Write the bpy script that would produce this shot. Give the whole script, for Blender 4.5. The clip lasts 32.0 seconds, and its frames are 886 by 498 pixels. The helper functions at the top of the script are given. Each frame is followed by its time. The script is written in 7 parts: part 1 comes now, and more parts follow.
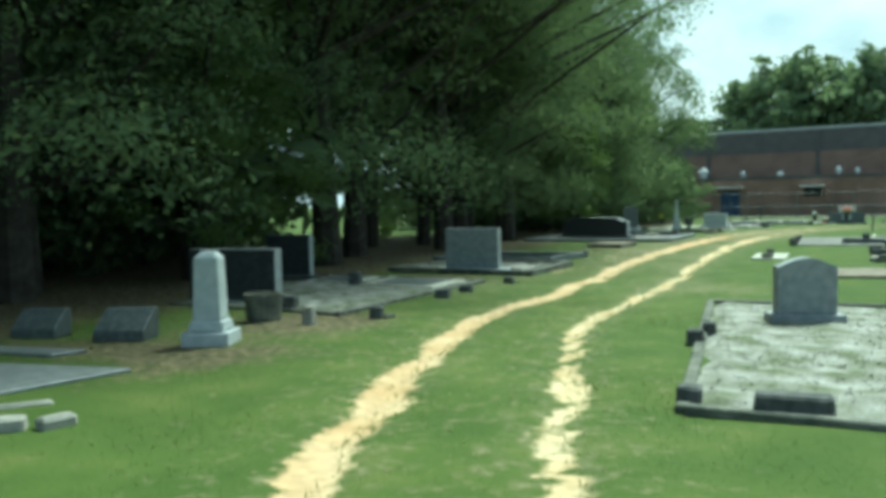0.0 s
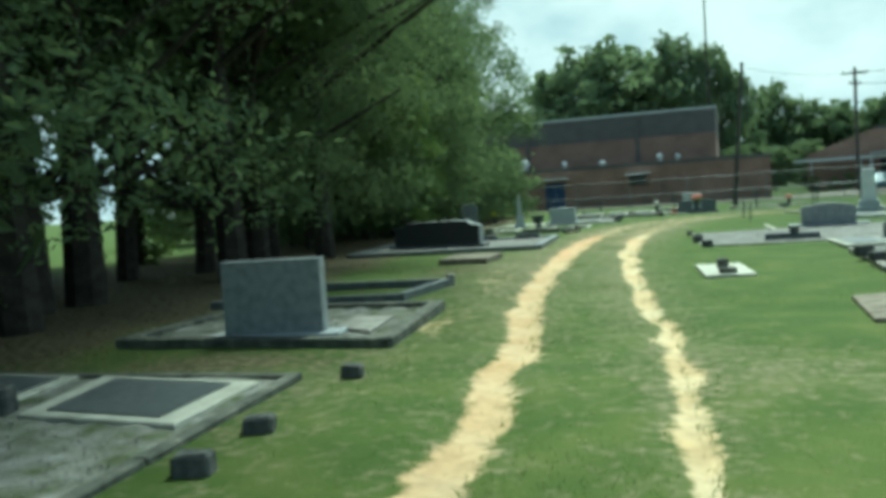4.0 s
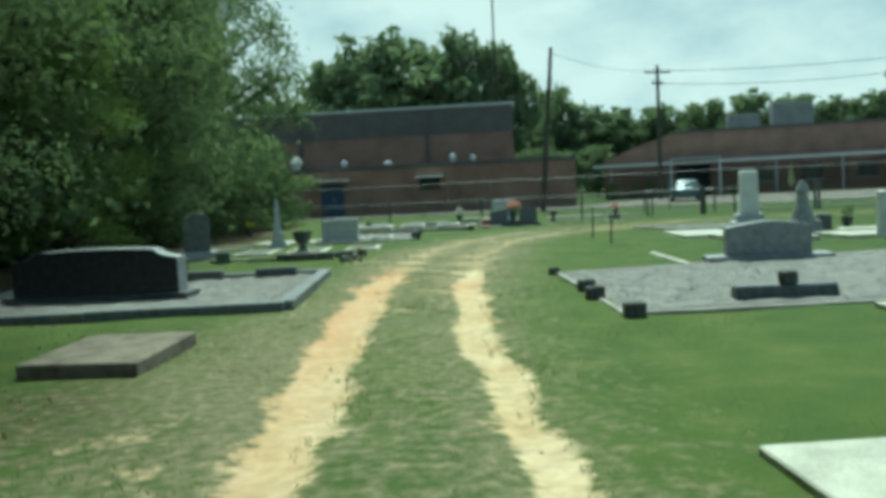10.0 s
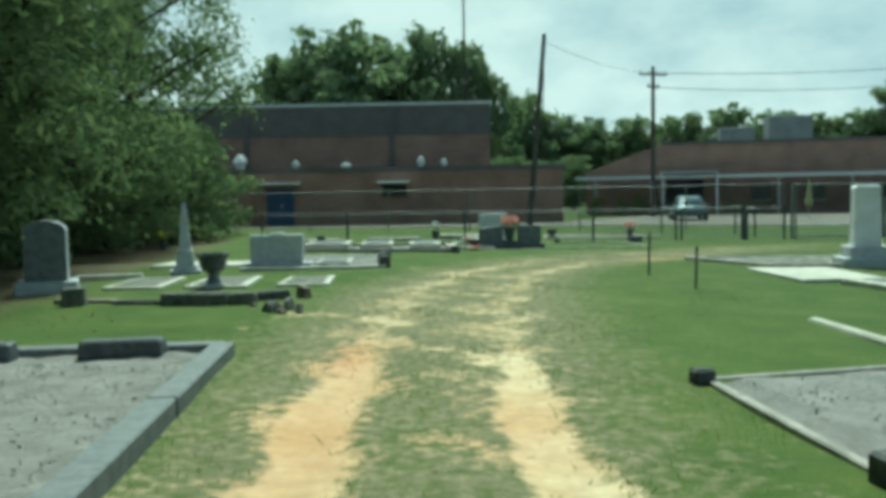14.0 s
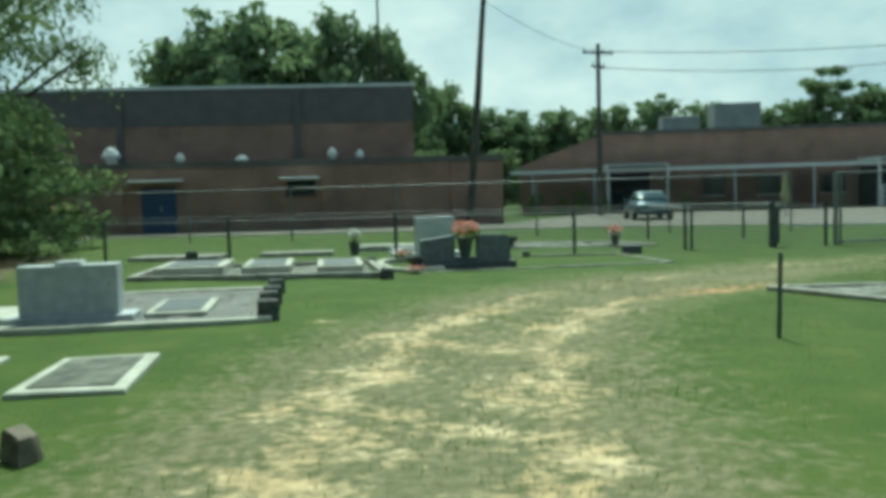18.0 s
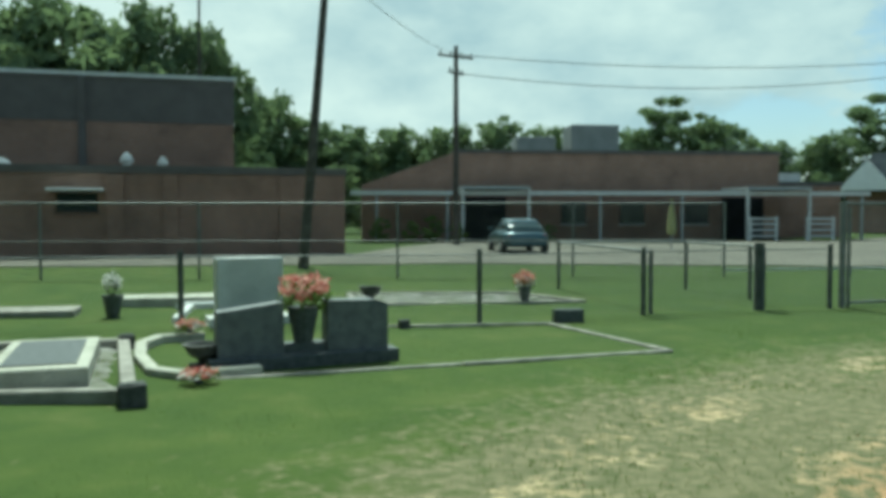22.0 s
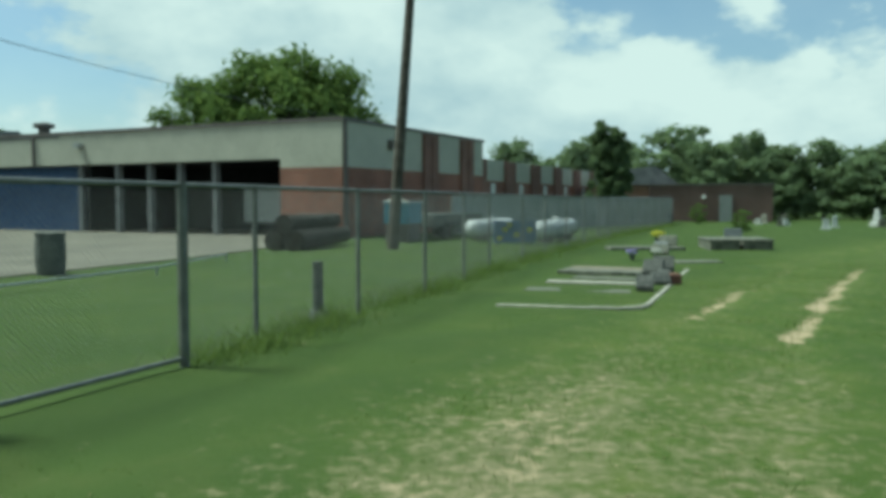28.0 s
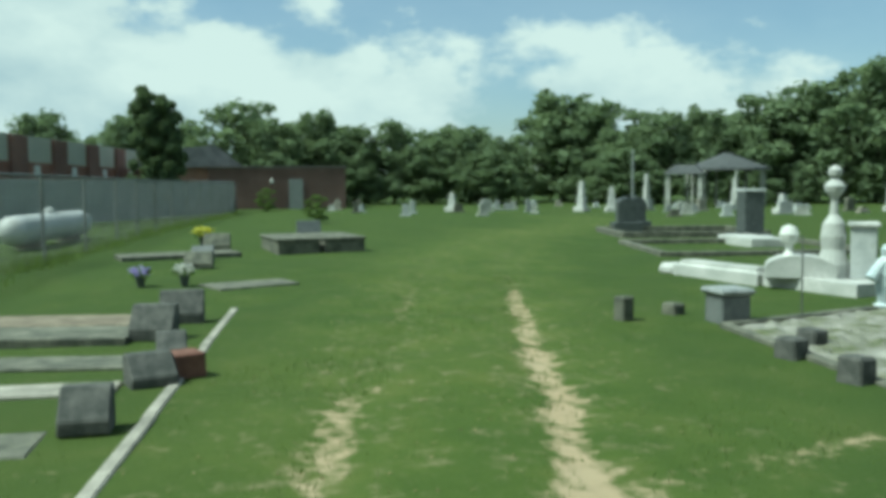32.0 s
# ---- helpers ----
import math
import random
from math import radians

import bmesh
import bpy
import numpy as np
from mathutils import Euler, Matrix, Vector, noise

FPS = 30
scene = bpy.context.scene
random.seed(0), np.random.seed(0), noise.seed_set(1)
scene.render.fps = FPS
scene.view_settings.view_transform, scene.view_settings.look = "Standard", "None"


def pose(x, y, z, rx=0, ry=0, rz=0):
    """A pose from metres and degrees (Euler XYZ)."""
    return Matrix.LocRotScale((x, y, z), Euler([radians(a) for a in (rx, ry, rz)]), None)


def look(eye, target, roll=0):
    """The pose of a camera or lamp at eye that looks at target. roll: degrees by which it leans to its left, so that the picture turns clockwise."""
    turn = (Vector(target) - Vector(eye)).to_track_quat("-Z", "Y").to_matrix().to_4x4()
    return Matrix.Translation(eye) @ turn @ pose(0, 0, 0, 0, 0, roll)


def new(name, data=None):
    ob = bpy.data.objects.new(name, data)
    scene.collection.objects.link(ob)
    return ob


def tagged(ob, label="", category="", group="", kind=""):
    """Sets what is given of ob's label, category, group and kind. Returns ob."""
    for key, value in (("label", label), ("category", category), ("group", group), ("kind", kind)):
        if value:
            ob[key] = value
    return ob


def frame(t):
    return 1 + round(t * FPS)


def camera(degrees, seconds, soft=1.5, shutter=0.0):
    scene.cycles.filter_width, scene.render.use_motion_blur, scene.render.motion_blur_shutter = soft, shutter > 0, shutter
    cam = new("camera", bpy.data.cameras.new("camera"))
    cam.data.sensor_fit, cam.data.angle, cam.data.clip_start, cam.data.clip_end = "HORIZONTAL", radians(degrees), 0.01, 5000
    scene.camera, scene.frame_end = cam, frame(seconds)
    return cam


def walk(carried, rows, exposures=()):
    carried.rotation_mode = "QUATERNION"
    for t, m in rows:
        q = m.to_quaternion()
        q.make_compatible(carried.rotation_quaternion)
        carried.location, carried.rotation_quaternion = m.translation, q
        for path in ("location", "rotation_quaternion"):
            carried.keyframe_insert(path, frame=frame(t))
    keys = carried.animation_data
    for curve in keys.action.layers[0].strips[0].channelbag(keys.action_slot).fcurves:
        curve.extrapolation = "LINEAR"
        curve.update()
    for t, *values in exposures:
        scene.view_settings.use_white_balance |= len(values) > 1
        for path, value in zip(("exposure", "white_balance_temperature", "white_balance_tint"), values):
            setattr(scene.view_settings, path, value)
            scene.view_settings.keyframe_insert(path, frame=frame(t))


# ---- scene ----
cam = camera(55.0, 32.0, soft=4.6)
PATH = [
    (0, (12.056, -13.063, 1.470), (11.187, -11.264, 1.366), -1.14),
    (0.5, (11.576, -12.232, 1.477), (10.721, -10.427, 1.376), -1.54),
    (1, (11.104, -11.361, 1.489), (10.267, -9.547, 1.388), -2.02),
    (1.5, (10.655, -10.457, 1.508), (9.841, -8.633, 1.408), -2.57),
    (2, (10.211, -9.555, 1.492), (9.435, -7.715, 1.381), -2.22),
    (2.5, (9.817, -8.636, 1.521), (9.100, -6.772, 1.405), -2.92),
    (4.5, (8.589, -4.419, 1.535), (8.253, -2.451, 1.415), -3.88),
    (5, (8.417, -3.381, 1.542), (8.197, -1.397, 1.418), -4.17),
    (5.5, (8.363, -2.235, 1.526), (8.262, -0.242, 1.395), -4.35),
    (6, (8.326, -1.215, 1.523), (8.339, 0.780, 1.387), -4.36),
    (6.5, (8.353, -0.314, 1.529), (8.457, 1.679, 1.393), -4.38),
    (7, (8.379, 0.598, 1.526), (8.538, 2.587, 1.391), -4.22),
    (7.5, (8.359, 1.463, 1.527), (8.525, 3.452, 1.390), -4.09),
    (8, (8.316, 2.270, 1.528), (8.461, 4.260, 1.389), -3.87),
    (8.5, (8.264, 3.089, 1.528), (8.384, 5.081, 1.385), -3.65),
    (9, (8.190, 3.962, 1.525), (8.283, 5.954, 1.381), -3.31),
    (9.5, (8.103, 4.882, 1.515), (8.173, 6.876, 1.372), -3.15),
    (10, (8.021, 5.795, 1.520), (8.082, 7.789, 1.380), -2.85),
    (10.5, (7.950, 6.798, 1.504), (8.009, 8.793, 1.364), -2.70),
    (11, (7.875, 7.813, 1.500), (7.945, 9.807, 1.362), -2.30),
    (11.5, (7.833, 8.936, 1.507), (7.918, 10.929, 1.373), -2.14),
    (12, (7.792, 9.931, 1.502), (7.895, 11.924, 1.372), -2.01),
    (12.5, (7.766, 10.897, 1.511), (7.886, 12.889, 1.384), -1.61),
    (13, (7.737, 11.822, 1.507), (7.874, 13.813, 1.383), -1.33),
    (13.5, (7.729, 12.692, 1.506), (7.880, 14.682, 1.383), -1.12),
    (15.5, (7.756, 16.134, 1.446), (7.990, 18.117, 1.334), -1.07),
    (16, (7.855, 17.112, 1.456), (8.114, 19.092, 1.346), -1.38),
    (16.5, (7.918, 18.077, 1.439), (8.201, 20.054, 1.333), -1.64),
    (17, (7.924, 19.272, 1.442), (8.242, 21.243, 1.330), -1.81),
    (17.5, (8.091, 20.392, 1.460), (8.432, 22.359, 1.334), -1.77),
    (18, (8.214, 21.500, 1.460), (8.581, 23.462, 1.332), -1.59),
    (18.5, (8.343, 22.616, 1.460), (8.738, 24.573, 1.342), -1.40),
    (19, (8.533, 23.725, 1.500), (8.963, 25.675, 1.391), -1.33),
    (19.5, (8.666, 24.834, 1.496), (9.141, 26.774, 1.398), -1.11),
    (20, (8.815, 25.668, 1.513), (9.334, 27.598, 1.422), -1.05),
    (20.5, (9.040, 26.657, 1.521), (9.604, 28.574, 1.425), -0.75),
    (21, (9.259, 27.512, 1.529), (9.874, 29.413, 1.438), -0.43),
    (21.5, (9.502, 28.366, 1.546), (10.172, 30.248, 1.459), -0.41),
    (22, (9.760, 29.154, 1.561), (10.511, 31.006, 1.477), -0.03),
    (22.5, (10.126, 29.937, 1.577), (10.976, 31.745, 1.491), 0.10),
    (23, (10.561, 30.712, 1.578), (11.543, 32.452, 1.481), 0.14),
    (23.5, (11.126, 31.536, 1.560), (12.237, 33.195, 1.444), 0.08),
    (24, (11.695, 32.274, 1.562), (12.932, 33.841, 1.432), 0.09),
    (24.5, (12.372, 32.971, 1.539), (13.732, 34.431, 1.408), -0.37),
    (26.5, (15.884, 35.067, 1.528), (17.720, 35.851, 1.417), 0.24),
    (27, (16.588, 35.223, 1.568), (18.500, 35.802, 1.464), 0.34),
    (27.5, (17.697, 35.398, 1.557), (19.661, 35.765, 1.457), 0.30),
    (28, (18.791, 35.450, 1.560), (20.782, 35.605, 1.449), -0.03),
    (28.5, (19.781, 35.404, 1.560), (21.776, 35.362, 1.426), 0.12),
    (29, (20.932, 35.307, 1.569), (22.913, 35.073, 1.427), 0.17),
    (29.5, (22.216, 35.036, 1.562), (24.172, 34.644, 1.420), -0.15),
    (30, (23.512, 34.742, 1.524), (25.436, 34.214, 1.385), -0.32),
    (30.5, (24.783, 34.378, 1.513), (26.674, 33.740, 1.377), -0.30),
    (31, (26.080, 33.936, 1.490), (27.942, 33.218, 1.352), -0.25),
    (31.5, (27.268, 33.518, 1.460), (29.110, 32.752, 1.321), -0.42),
    (32, (28.388, 33.134, 1.454), (30.214, 32.332, 1.308), -0.38),
]
walk(cam, [(t, look(eye, target, roll)) for t, eye, target, roll in PATH], exposures=[(0.0, 0.94, 5480, -21), (2.0, 0.92, 5480, -21), (5.0, 0.65, 5480, -21), (14.0, 0.50, 5560, -22), (24.0, 0.47, 5700, -18), (32.0, 0.45, 5740, -17)])

# ---- world, sun ----
SUN_DIR = Vector((0.10, 0.62, 1.0)).normalized()
world = bpy.data.worlds.new("world")
scene.world = world
world.use_nodes = True
wn, wl = world.node_tree.nodes, world.node_tree.links
wn.clear()
w_out = wn.new("ShaderNodeOutputWorld")
w_bg = wn.new("ShaderNodeBackground")
w_sky = wn.new("ShaderNodeTexSky")
w_sky.sky_type = "NISHITA"
w_sky.sun_disc = False
w_sky.sun_elevation = math.asin(SUN_DIR.z)
w_sky.sun_rotation = math.atan2(SUN_DIR.x, SUN_DIR.y)
w_sky.air_density, w_sky.dust_density, w_sky.ozone_density = 1.0, 1.2, 1.5
w_tc = wn.new("ShaderNodeTexCoord")
w_map = wn.new("ShaderNodeMapping")
w_map.inputs["Scale"].default_value = (1.0, 1.0, 1.9)
w_map.inputs["Location"].default_value = (0.35, 0.1, 0.0)


def sky_noise(scale, detail, rough, lift=0.0):
    """Cloud mass by direction; lift looks a little higher, to find the lit tops."""
    v = wn.new("ShaderNodeVectorMath")
    v.operation = "ADD"
    v.inputs[1].default_value = (0.0, 0.0, lift)
    q = wn.new("ShaderNodeTexNoise")
    q.inputs["Scale"].default_value, q.inputs["Detail"].default_value, q.inputs["Roughness"].default_value = scale, detail, rough
    wl.new(w_map.outputs["Vector"], v.inputs[0])
    wl.new(v.outputs["Vector"], q.inputs["Vector"])
    return q.outputs["Fac"]


def sky_math(kind, a, b, c=None):
    q = wn.new("ShaderNodeMath")
    q.operation = kind
    for i, u in enumerate((a, b) if c is None else (a, b, c)):
        if isinstance(u, (int, float)):
            q.inputs[i].default_value = u
        else:
            wl.new(u, q.inputs[i])
    return q.outputs[0]


def sky_ramp(src, stops):
    q = wn.new("ShaderNodeValToRGB")
    els = q.color_ramp.elements
    els[0].position, els[0].color = stops[0][0], (*stops[0][1], 1)
    els[1].position, els[1].color = stops[1][0], (*stops[1][1], 1)
    wl.new(src, q.inputs["Fac"])
    return q.outputs["Color"]


wl.new(w_tc.outputs["Generated"], w_map.inputs["Vector"])
w_dot = wn.new("ShaderNodeVectorMath")
w_dot.operation = "DOT_PRODUCT"
w_dot.inputs[1].default_value = (-0.25, 0.80, -0.60)
wl.new(w_tc.outputs["Generated"], w_dot.inputs[0])
mass = sky_noise(2.5, 12.0, 0.58)
above = sky_noise(2.5, 12.0, 0.58, 0.12)
cover = sky_math("MULTIPLY_ADD", w_dot.outputs["Value"], 0.15, mass)
veil = sky_ramp(cover, ((0.430, (0.18, 0.18, 0.18)), (0.480, (1, 1, 1))))
# tops that face the light are white, the undersides grey-blue
relief = sky_math("MULTIPLY_ADD", sky_math("SUBTRACT", mass, above), 2.1, 0.54)
body = sky_ramp(relief, ((0.26, (4.3, 5.0, 5.4)), (0.76, (6.9, 7.1, 6.9))))
w_mix = wn.new("ShaderNodeMixRGB")
wl.new(veil, w_mix.inputs["Fac"])
wl.new(w_sky.outputs["Color"], w_mix.inputs["Color1"])
wl.new(body, w_mix.inputs["Color2"])
wl.new(w_mix.outputs["Color"], w_bg.inputs["Color"])
wl.new(w_bg.outputs["Background"], w_out.inputs["Surface"])
w_bg.inputs["Strength"].default_value = 0.085

sun = new("sun", bpy.data.lights.new("sun", "SUN"))
sun.data.energy = 4.5
sun.data.angle = radians(13.0)
sun.data.color = (1.0, 0.95, 0.86)
sun.matrix_world = look(SUN_DIR * 50, (0, 0, 0))


# ---- materials ----
def mix_mat(name, c1, c2, scale=8.0, rough=0.85, bump=0.2, fine=60.0, c3=None, metal=0.0, coord="Object", spread=(0.35, 0.65)):
    """Two tones by a broad noise, a third in stains, and a fine grain in colour and relief."""
    m = bpy.data.materials.new(name)
    m.use_nodes = True
    n, l = m.node_tree.nodes, m.node_tree.links
    b = n["Principled BSDF"]
    tc = n.new("ShaderNodeTexCoord")
    big = n.new("ShaderNodeTexNoise")
    big.inputs["Scale"].default_value = scale
    big.inputs["Detail"].default_value = 5
    ramp = n.new("ShaderNodeValToRGB")
    ramp.color_ramp.elements[0].position, ramp.color_ramp.elements[1].position = spread
    ramp.color_ramp.elements[0].color = (*c1, 1)
    ramp.color_ramp.elements[1].color = (*c2, 1)
    if c3:
        e = ramp.color_ramp.elements.new(min(0.98, spread[1] + 0.12))
        e.color = (*c3, 1)
    small = n.new("ShaderNodeTexNoise")
    small.inputs["Scale"].default_value = fine
    small.inputs["Detail"].default_value = 3
    grain = n.new("ShaderNodeMixRGB")
    grain.blend_type = "OVERLAY"
    grain.inputs["Fac"].default_value = 0.55
    bp = n.new("ShaderNodeBump")
    bp.inputs["Strength"].default_value = bump
    bp.inputs["Distance"].default_value = 0.02
    l.new(tc.outputs[coord], big.inputs["Vector"])
    l.new(tc.outputs[coord], small.inputs["Vector"])
    l.new(big.outputs["Fac"], ramp.inputs["Fac"])
    l.new(ramp.outputs["Color"], grain.inputs["Color1"])
    l.new(small.outputs["Fac"], grain.inputs["Color2"])
    l.new(grain.outputs["Color"], b.inputs["Base Color"])
    l.new(small.outputs["Fac"], bp.inputs["Height"])
    l.new(bp.outputs["Normal"], b.inputs["Normal"])
    b.inputs["Roughness"].default_value = rough
    b.inputs["Metallic"].default_value = metal
    b.inputs["Specular IOR Level"].default_value = 0.3
    return m


def brick_mat(name, c1, c2, mortar):
    m = bpy.data.materials.new(name)
    m.use_nodes = True
    n, l = m.node_tree.nodes, m.node_tree.links
    b = n["Principled BSDF"]
    tc = n.new("ShaderNodeTexCoord")
    mp = n.new("ShaderNodeMapping")
    mp.inputs["Rotation"].default_value = (radians(90), 0, 0)
    br = n.new("ShaderNodeTexBrick")
    br.inputs["Color1"].default_value = (*c1, 1)
    br.inputs["Color2"].default_value = (*c2, 1)
    br.inputs["Mortar"].default_value = (*mortar, 1)
    br.inputs["Scale"].default_value = 1.0
    br.inputs["Mortar Size"].default_value = 0.006
    br.inputs["Brick Width"].default_value = 0.21
    br.inputs["Row Height"].default_value = 0.075
    no = n.new("ShaderNodeTexNoise")
    no.inputs["Scale"].default_value = 0.6
    no.inputs["Detail"].default_value = 6
    mx = n.new("ShaderNodeMixRGB")
    mx.blend_type = "OVERLAY"
    mx.inputs["Fac"].default_value = 0.6
    l.new(tc.outputs["Object"], mp.inputs["Vector"])
    l.new(mp.outputs["Vector"], br.inputs["Vector"])
    l.new(tc.outputs["Object"], no.inputs["Vector"])
    l.new(br.outputs["Color"], mx.inputs["Color1"])
    l.new(no.outputs["Fac"], mx.inputs["Color2"])
    l.new(mx.outputs["Color"], b.inputs["Base Color"])
    b.inputs["Roughness"].default_value = 0.9
    return m


def leaf_mat(name, dark, mid, light):
    m = bpy.data.materials.new(name)
    m.use_nodes = True
    n, l = m.node_tree.nodes, m.node_tree.links
    b = n["Principled BSDF"]
    geo = n.new("ShaderNodeNewGeometry")
    ramp = n.new("ShaderNodeValToRGB")
    ramp.color_ramp.elements[0].color = (*dark, 1)
    ramp.color_ramp.elements[1].color = (*light, 1)
    e = ramp.color_ramp.elements.new(0.5)
    e.color = (*mid, 1)
    l.new(geo.outputs["Random Per Island"], ramp.inputs["Fac"])
    l.new(ramp.outputs["Color"], b.inputs["Base Color"])
    b.inputs["Roughness"].default_value = 0.8
    b.inputs["Specular IOR Level"].default_value = 0.1
    tr = n.new("ShaderNodeBsdfTranslucent")
    l.new(ramp.outputs["Color"], tr.inputs["Color"])
    ms = n.new("ShaderNodeMixShader")
    ms.inputs["Fac"].default_value = 0.5
    l.new(b.outputs["BSDF"], ms.inputs[1])
    l.new(tr.outputs["BSDF"], ms.inputs[2])
    l.new(ms.outputs["Shader"], n["Material Output"].inputs["Surface"])
    return m


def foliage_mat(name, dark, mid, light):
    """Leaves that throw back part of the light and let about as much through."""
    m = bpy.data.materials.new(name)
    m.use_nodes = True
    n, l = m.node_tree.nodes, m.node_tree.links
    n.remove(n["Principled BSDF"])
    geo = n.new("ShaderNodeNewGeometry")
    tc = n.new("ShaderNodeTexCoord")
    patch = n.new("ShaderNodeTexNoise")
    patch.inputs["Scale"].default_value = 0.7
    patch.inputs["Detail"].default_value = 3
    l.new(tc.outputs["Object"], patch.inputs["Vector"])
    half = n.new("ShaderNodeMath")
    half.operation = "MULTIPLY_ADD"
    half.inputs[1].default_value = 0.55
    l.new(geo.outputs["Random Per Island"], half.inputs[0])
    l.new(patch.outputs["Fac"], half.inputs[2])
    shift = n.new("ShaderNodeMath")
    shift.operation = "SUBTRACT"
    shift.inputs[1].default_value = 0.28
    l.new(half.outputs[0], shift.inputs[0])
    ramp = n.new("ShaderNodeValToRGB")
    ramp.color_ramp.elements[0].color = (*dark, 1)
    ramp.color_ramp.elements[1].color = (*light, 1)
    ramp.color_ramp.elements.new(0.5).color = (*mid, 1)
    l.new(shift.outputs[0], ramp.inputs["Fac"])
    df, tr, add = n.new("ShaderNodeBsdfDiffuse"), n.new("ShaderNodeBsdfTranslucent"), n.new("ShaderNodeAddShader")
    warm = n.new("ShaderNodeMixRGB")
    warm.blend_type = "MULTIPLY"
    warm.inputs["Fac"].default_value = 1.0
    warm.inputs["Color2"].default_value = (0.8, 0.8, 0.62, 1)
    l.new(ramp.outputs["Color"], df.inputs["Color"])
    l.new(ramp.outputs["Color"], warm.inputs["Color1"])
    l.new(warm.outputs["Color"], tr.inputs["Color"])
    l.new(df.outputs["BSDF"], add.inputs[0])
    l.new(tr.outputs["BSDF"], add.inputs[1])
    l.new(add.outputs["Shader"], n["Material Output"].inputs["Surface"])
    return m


def plain_mat(name, c, rough=0.5, metal=0.0):
    m = bpy.data.materials.new(name)
    m.use_nodes = True
    b = m.node_tree.nodes["Principled BSDF"]
    b.inputs["Base Color"].default_value = (*c, 1)
    b.inputs["Roughness"].default_value = rough
    b.inputs["Metallic"].default_value = metal
    return m


def ground_mat():
    """Mown grass, bare sand in the wheel ruts and litter under the trees; where each lies is kept on the mesh."""
    m = bpy.data.materials.new("grass_and_sand")
    m.use_nodes = True
    n, l = m.node_tree.nodes, m.node_tree.links
    b = n["Principled BSDF"]
    tc = n.new("ShaderNodeTexCoord")

    def noise_node(scale, detail=5, rough=0.55):
        q = n.new("ShaderNodeTexNoise")
        q.inputs["Scale"].default_value, q.inputs["Detail"].default_value = scale, detail
        q.inputs["Roughness"].default_value = rough
        l.new(tc.outputs["Object"], q.inputs["Vector"])
        return q

    def ramp_node(src, stops):
        q = n.new("ShaderNodeValToRGB")
        els = q.color_ramp.elements
        els[0].position, els[0].color = stops[0][0], (*stops[0][1], 1)
        els[1].position, els[1].color = stops[-1][0], (*stops[-1][1], 1)
        for p, c in stops[1:-1]:
            els.new(p).color = (*c, 1)
        l.new(src, q.inputs["Fac"])
        return q

    def mix_node(fac, a, c, kind="MIX"):
        q = n.new("ShaderNodeMixRGB")
        q.blend_type = kind
        if isinstance(fac, float):
            q.inputs["Fac"].default_value = fac
        else:
            l.new(fac, q.inputs["Fac"])
        l.new(a, q.inputs["Color1"])
        l.new(c, q.inputs["Color2"])
        return q

    n_clump = noise_node(3.4, 3)
    n_broad, n_mid, n_fine, n_blade = noise_node(0.16, 4), noise_node(1.3, 6), noise_node(9, 6), noise_node(70, 4, 0.7)
    grass = ramp_node(n_broad.outputs["Fac"], [(0.3, (0.047, 0.078, 0.016)), (0.5, (0.061, 0.091, 0.018)), (0.72, (0.085, 0.108, 0.026))])
    grass2 = ramp_node(n_mid.outputs["Fac"], [(0.36, (0.041, 0.070, 0.014)), (0.54, (0.068, 0.097, 0.020)), (0.70, (0.120, 0.130, 0.038))])
    g = mix_node(0.5, grass.outputs["Color"], grass2.outputs["Color"])
    lush = n.new("ShaderNodeRGB")
    lush.outputs[0].default_value = (0.037, 0.060, 0.0145, 1)
    at_lush = n.new("ShaderNodeAttribute")
    at_lush.attribute_name = "lush"
    gl = mix_node(at_lush.outputs["Fac"], g.outputs["Color"], lush.outputs[0])
    g2 = mix_node(0.28, gl.outputs["Color"], n_blade.outputs["Fac"], "OVERLAY")
    sand = ramp_node(n_mid.outputs["Fac"], [(0.3, (0.41, 0.295, 0.150)), (0.5, (0.46, 0.350, 0.195)), (0.7, (0.51, 0.415, 0.26))])
    s2 = mix_node(0.45, sand.outputs["Color"], n_fine.outputs["Fac"], "OVERLAY")
    clay = n.new("ShaderNodeRGB")
    clay.outputs[0].default_value = (0.46, 0.22, 0.10, 1)
    at = {}
    for key in ("sand", "litter", "clay", "straw", "dull"):
        a = n.new("ShaderNodeAttribute")
        a.attribute_name = key
        at[key] = a.outputs["Fac"]
    soil = n.new("ShaderNodeRGB")
    soil.outputs[0].default_value = (0.285, 0.230, 0.150, 1)
    s25 = mix_node(at["dull"], s2.outputs["Color"], soil.outputs[0])
    s3 = mix_node(at["clay"], s25.outputs["Color"], clay.outputs[0])
    litter = ramp_node(n_fine.outputs["Fac"], [(0.35, (0.042, 0.040, 0.022)), (0.55, (0.120, 0.100, 0.054)), (0.7, (0.21, 0.172, 0.095))])
    straw = ramp_node(n_fine.outputs["Fac"], [(0.30, (0.105, 0.110, 0.052)), (0.5, (0.150, 0.140, 0.074)), (0.70, (0.21, 0.185, 0.105))])

    def edge(key, width, gain):
        add = n.new("ShaderNodeMath")
        add.operation = "MULTIPLY_ADD"
        l.new(n_fine.outputs["Fac"], add.inputs[0])
        add.inputs[1].default_value = gain
        l.new(at[key], add.inputs[2])
        add2 = n.new("ShaderNodeMath")
        add2.operation = "MULTIPLY_ADD"
        l.new(n_blade.outputs["Fac"], add2.inputs[0])
        add2.inputs[1].default_value = gain * 0.6
        add3 = n.new("ShaderNodeMath")
        add3.operation = "MULTIPLY_ADD"
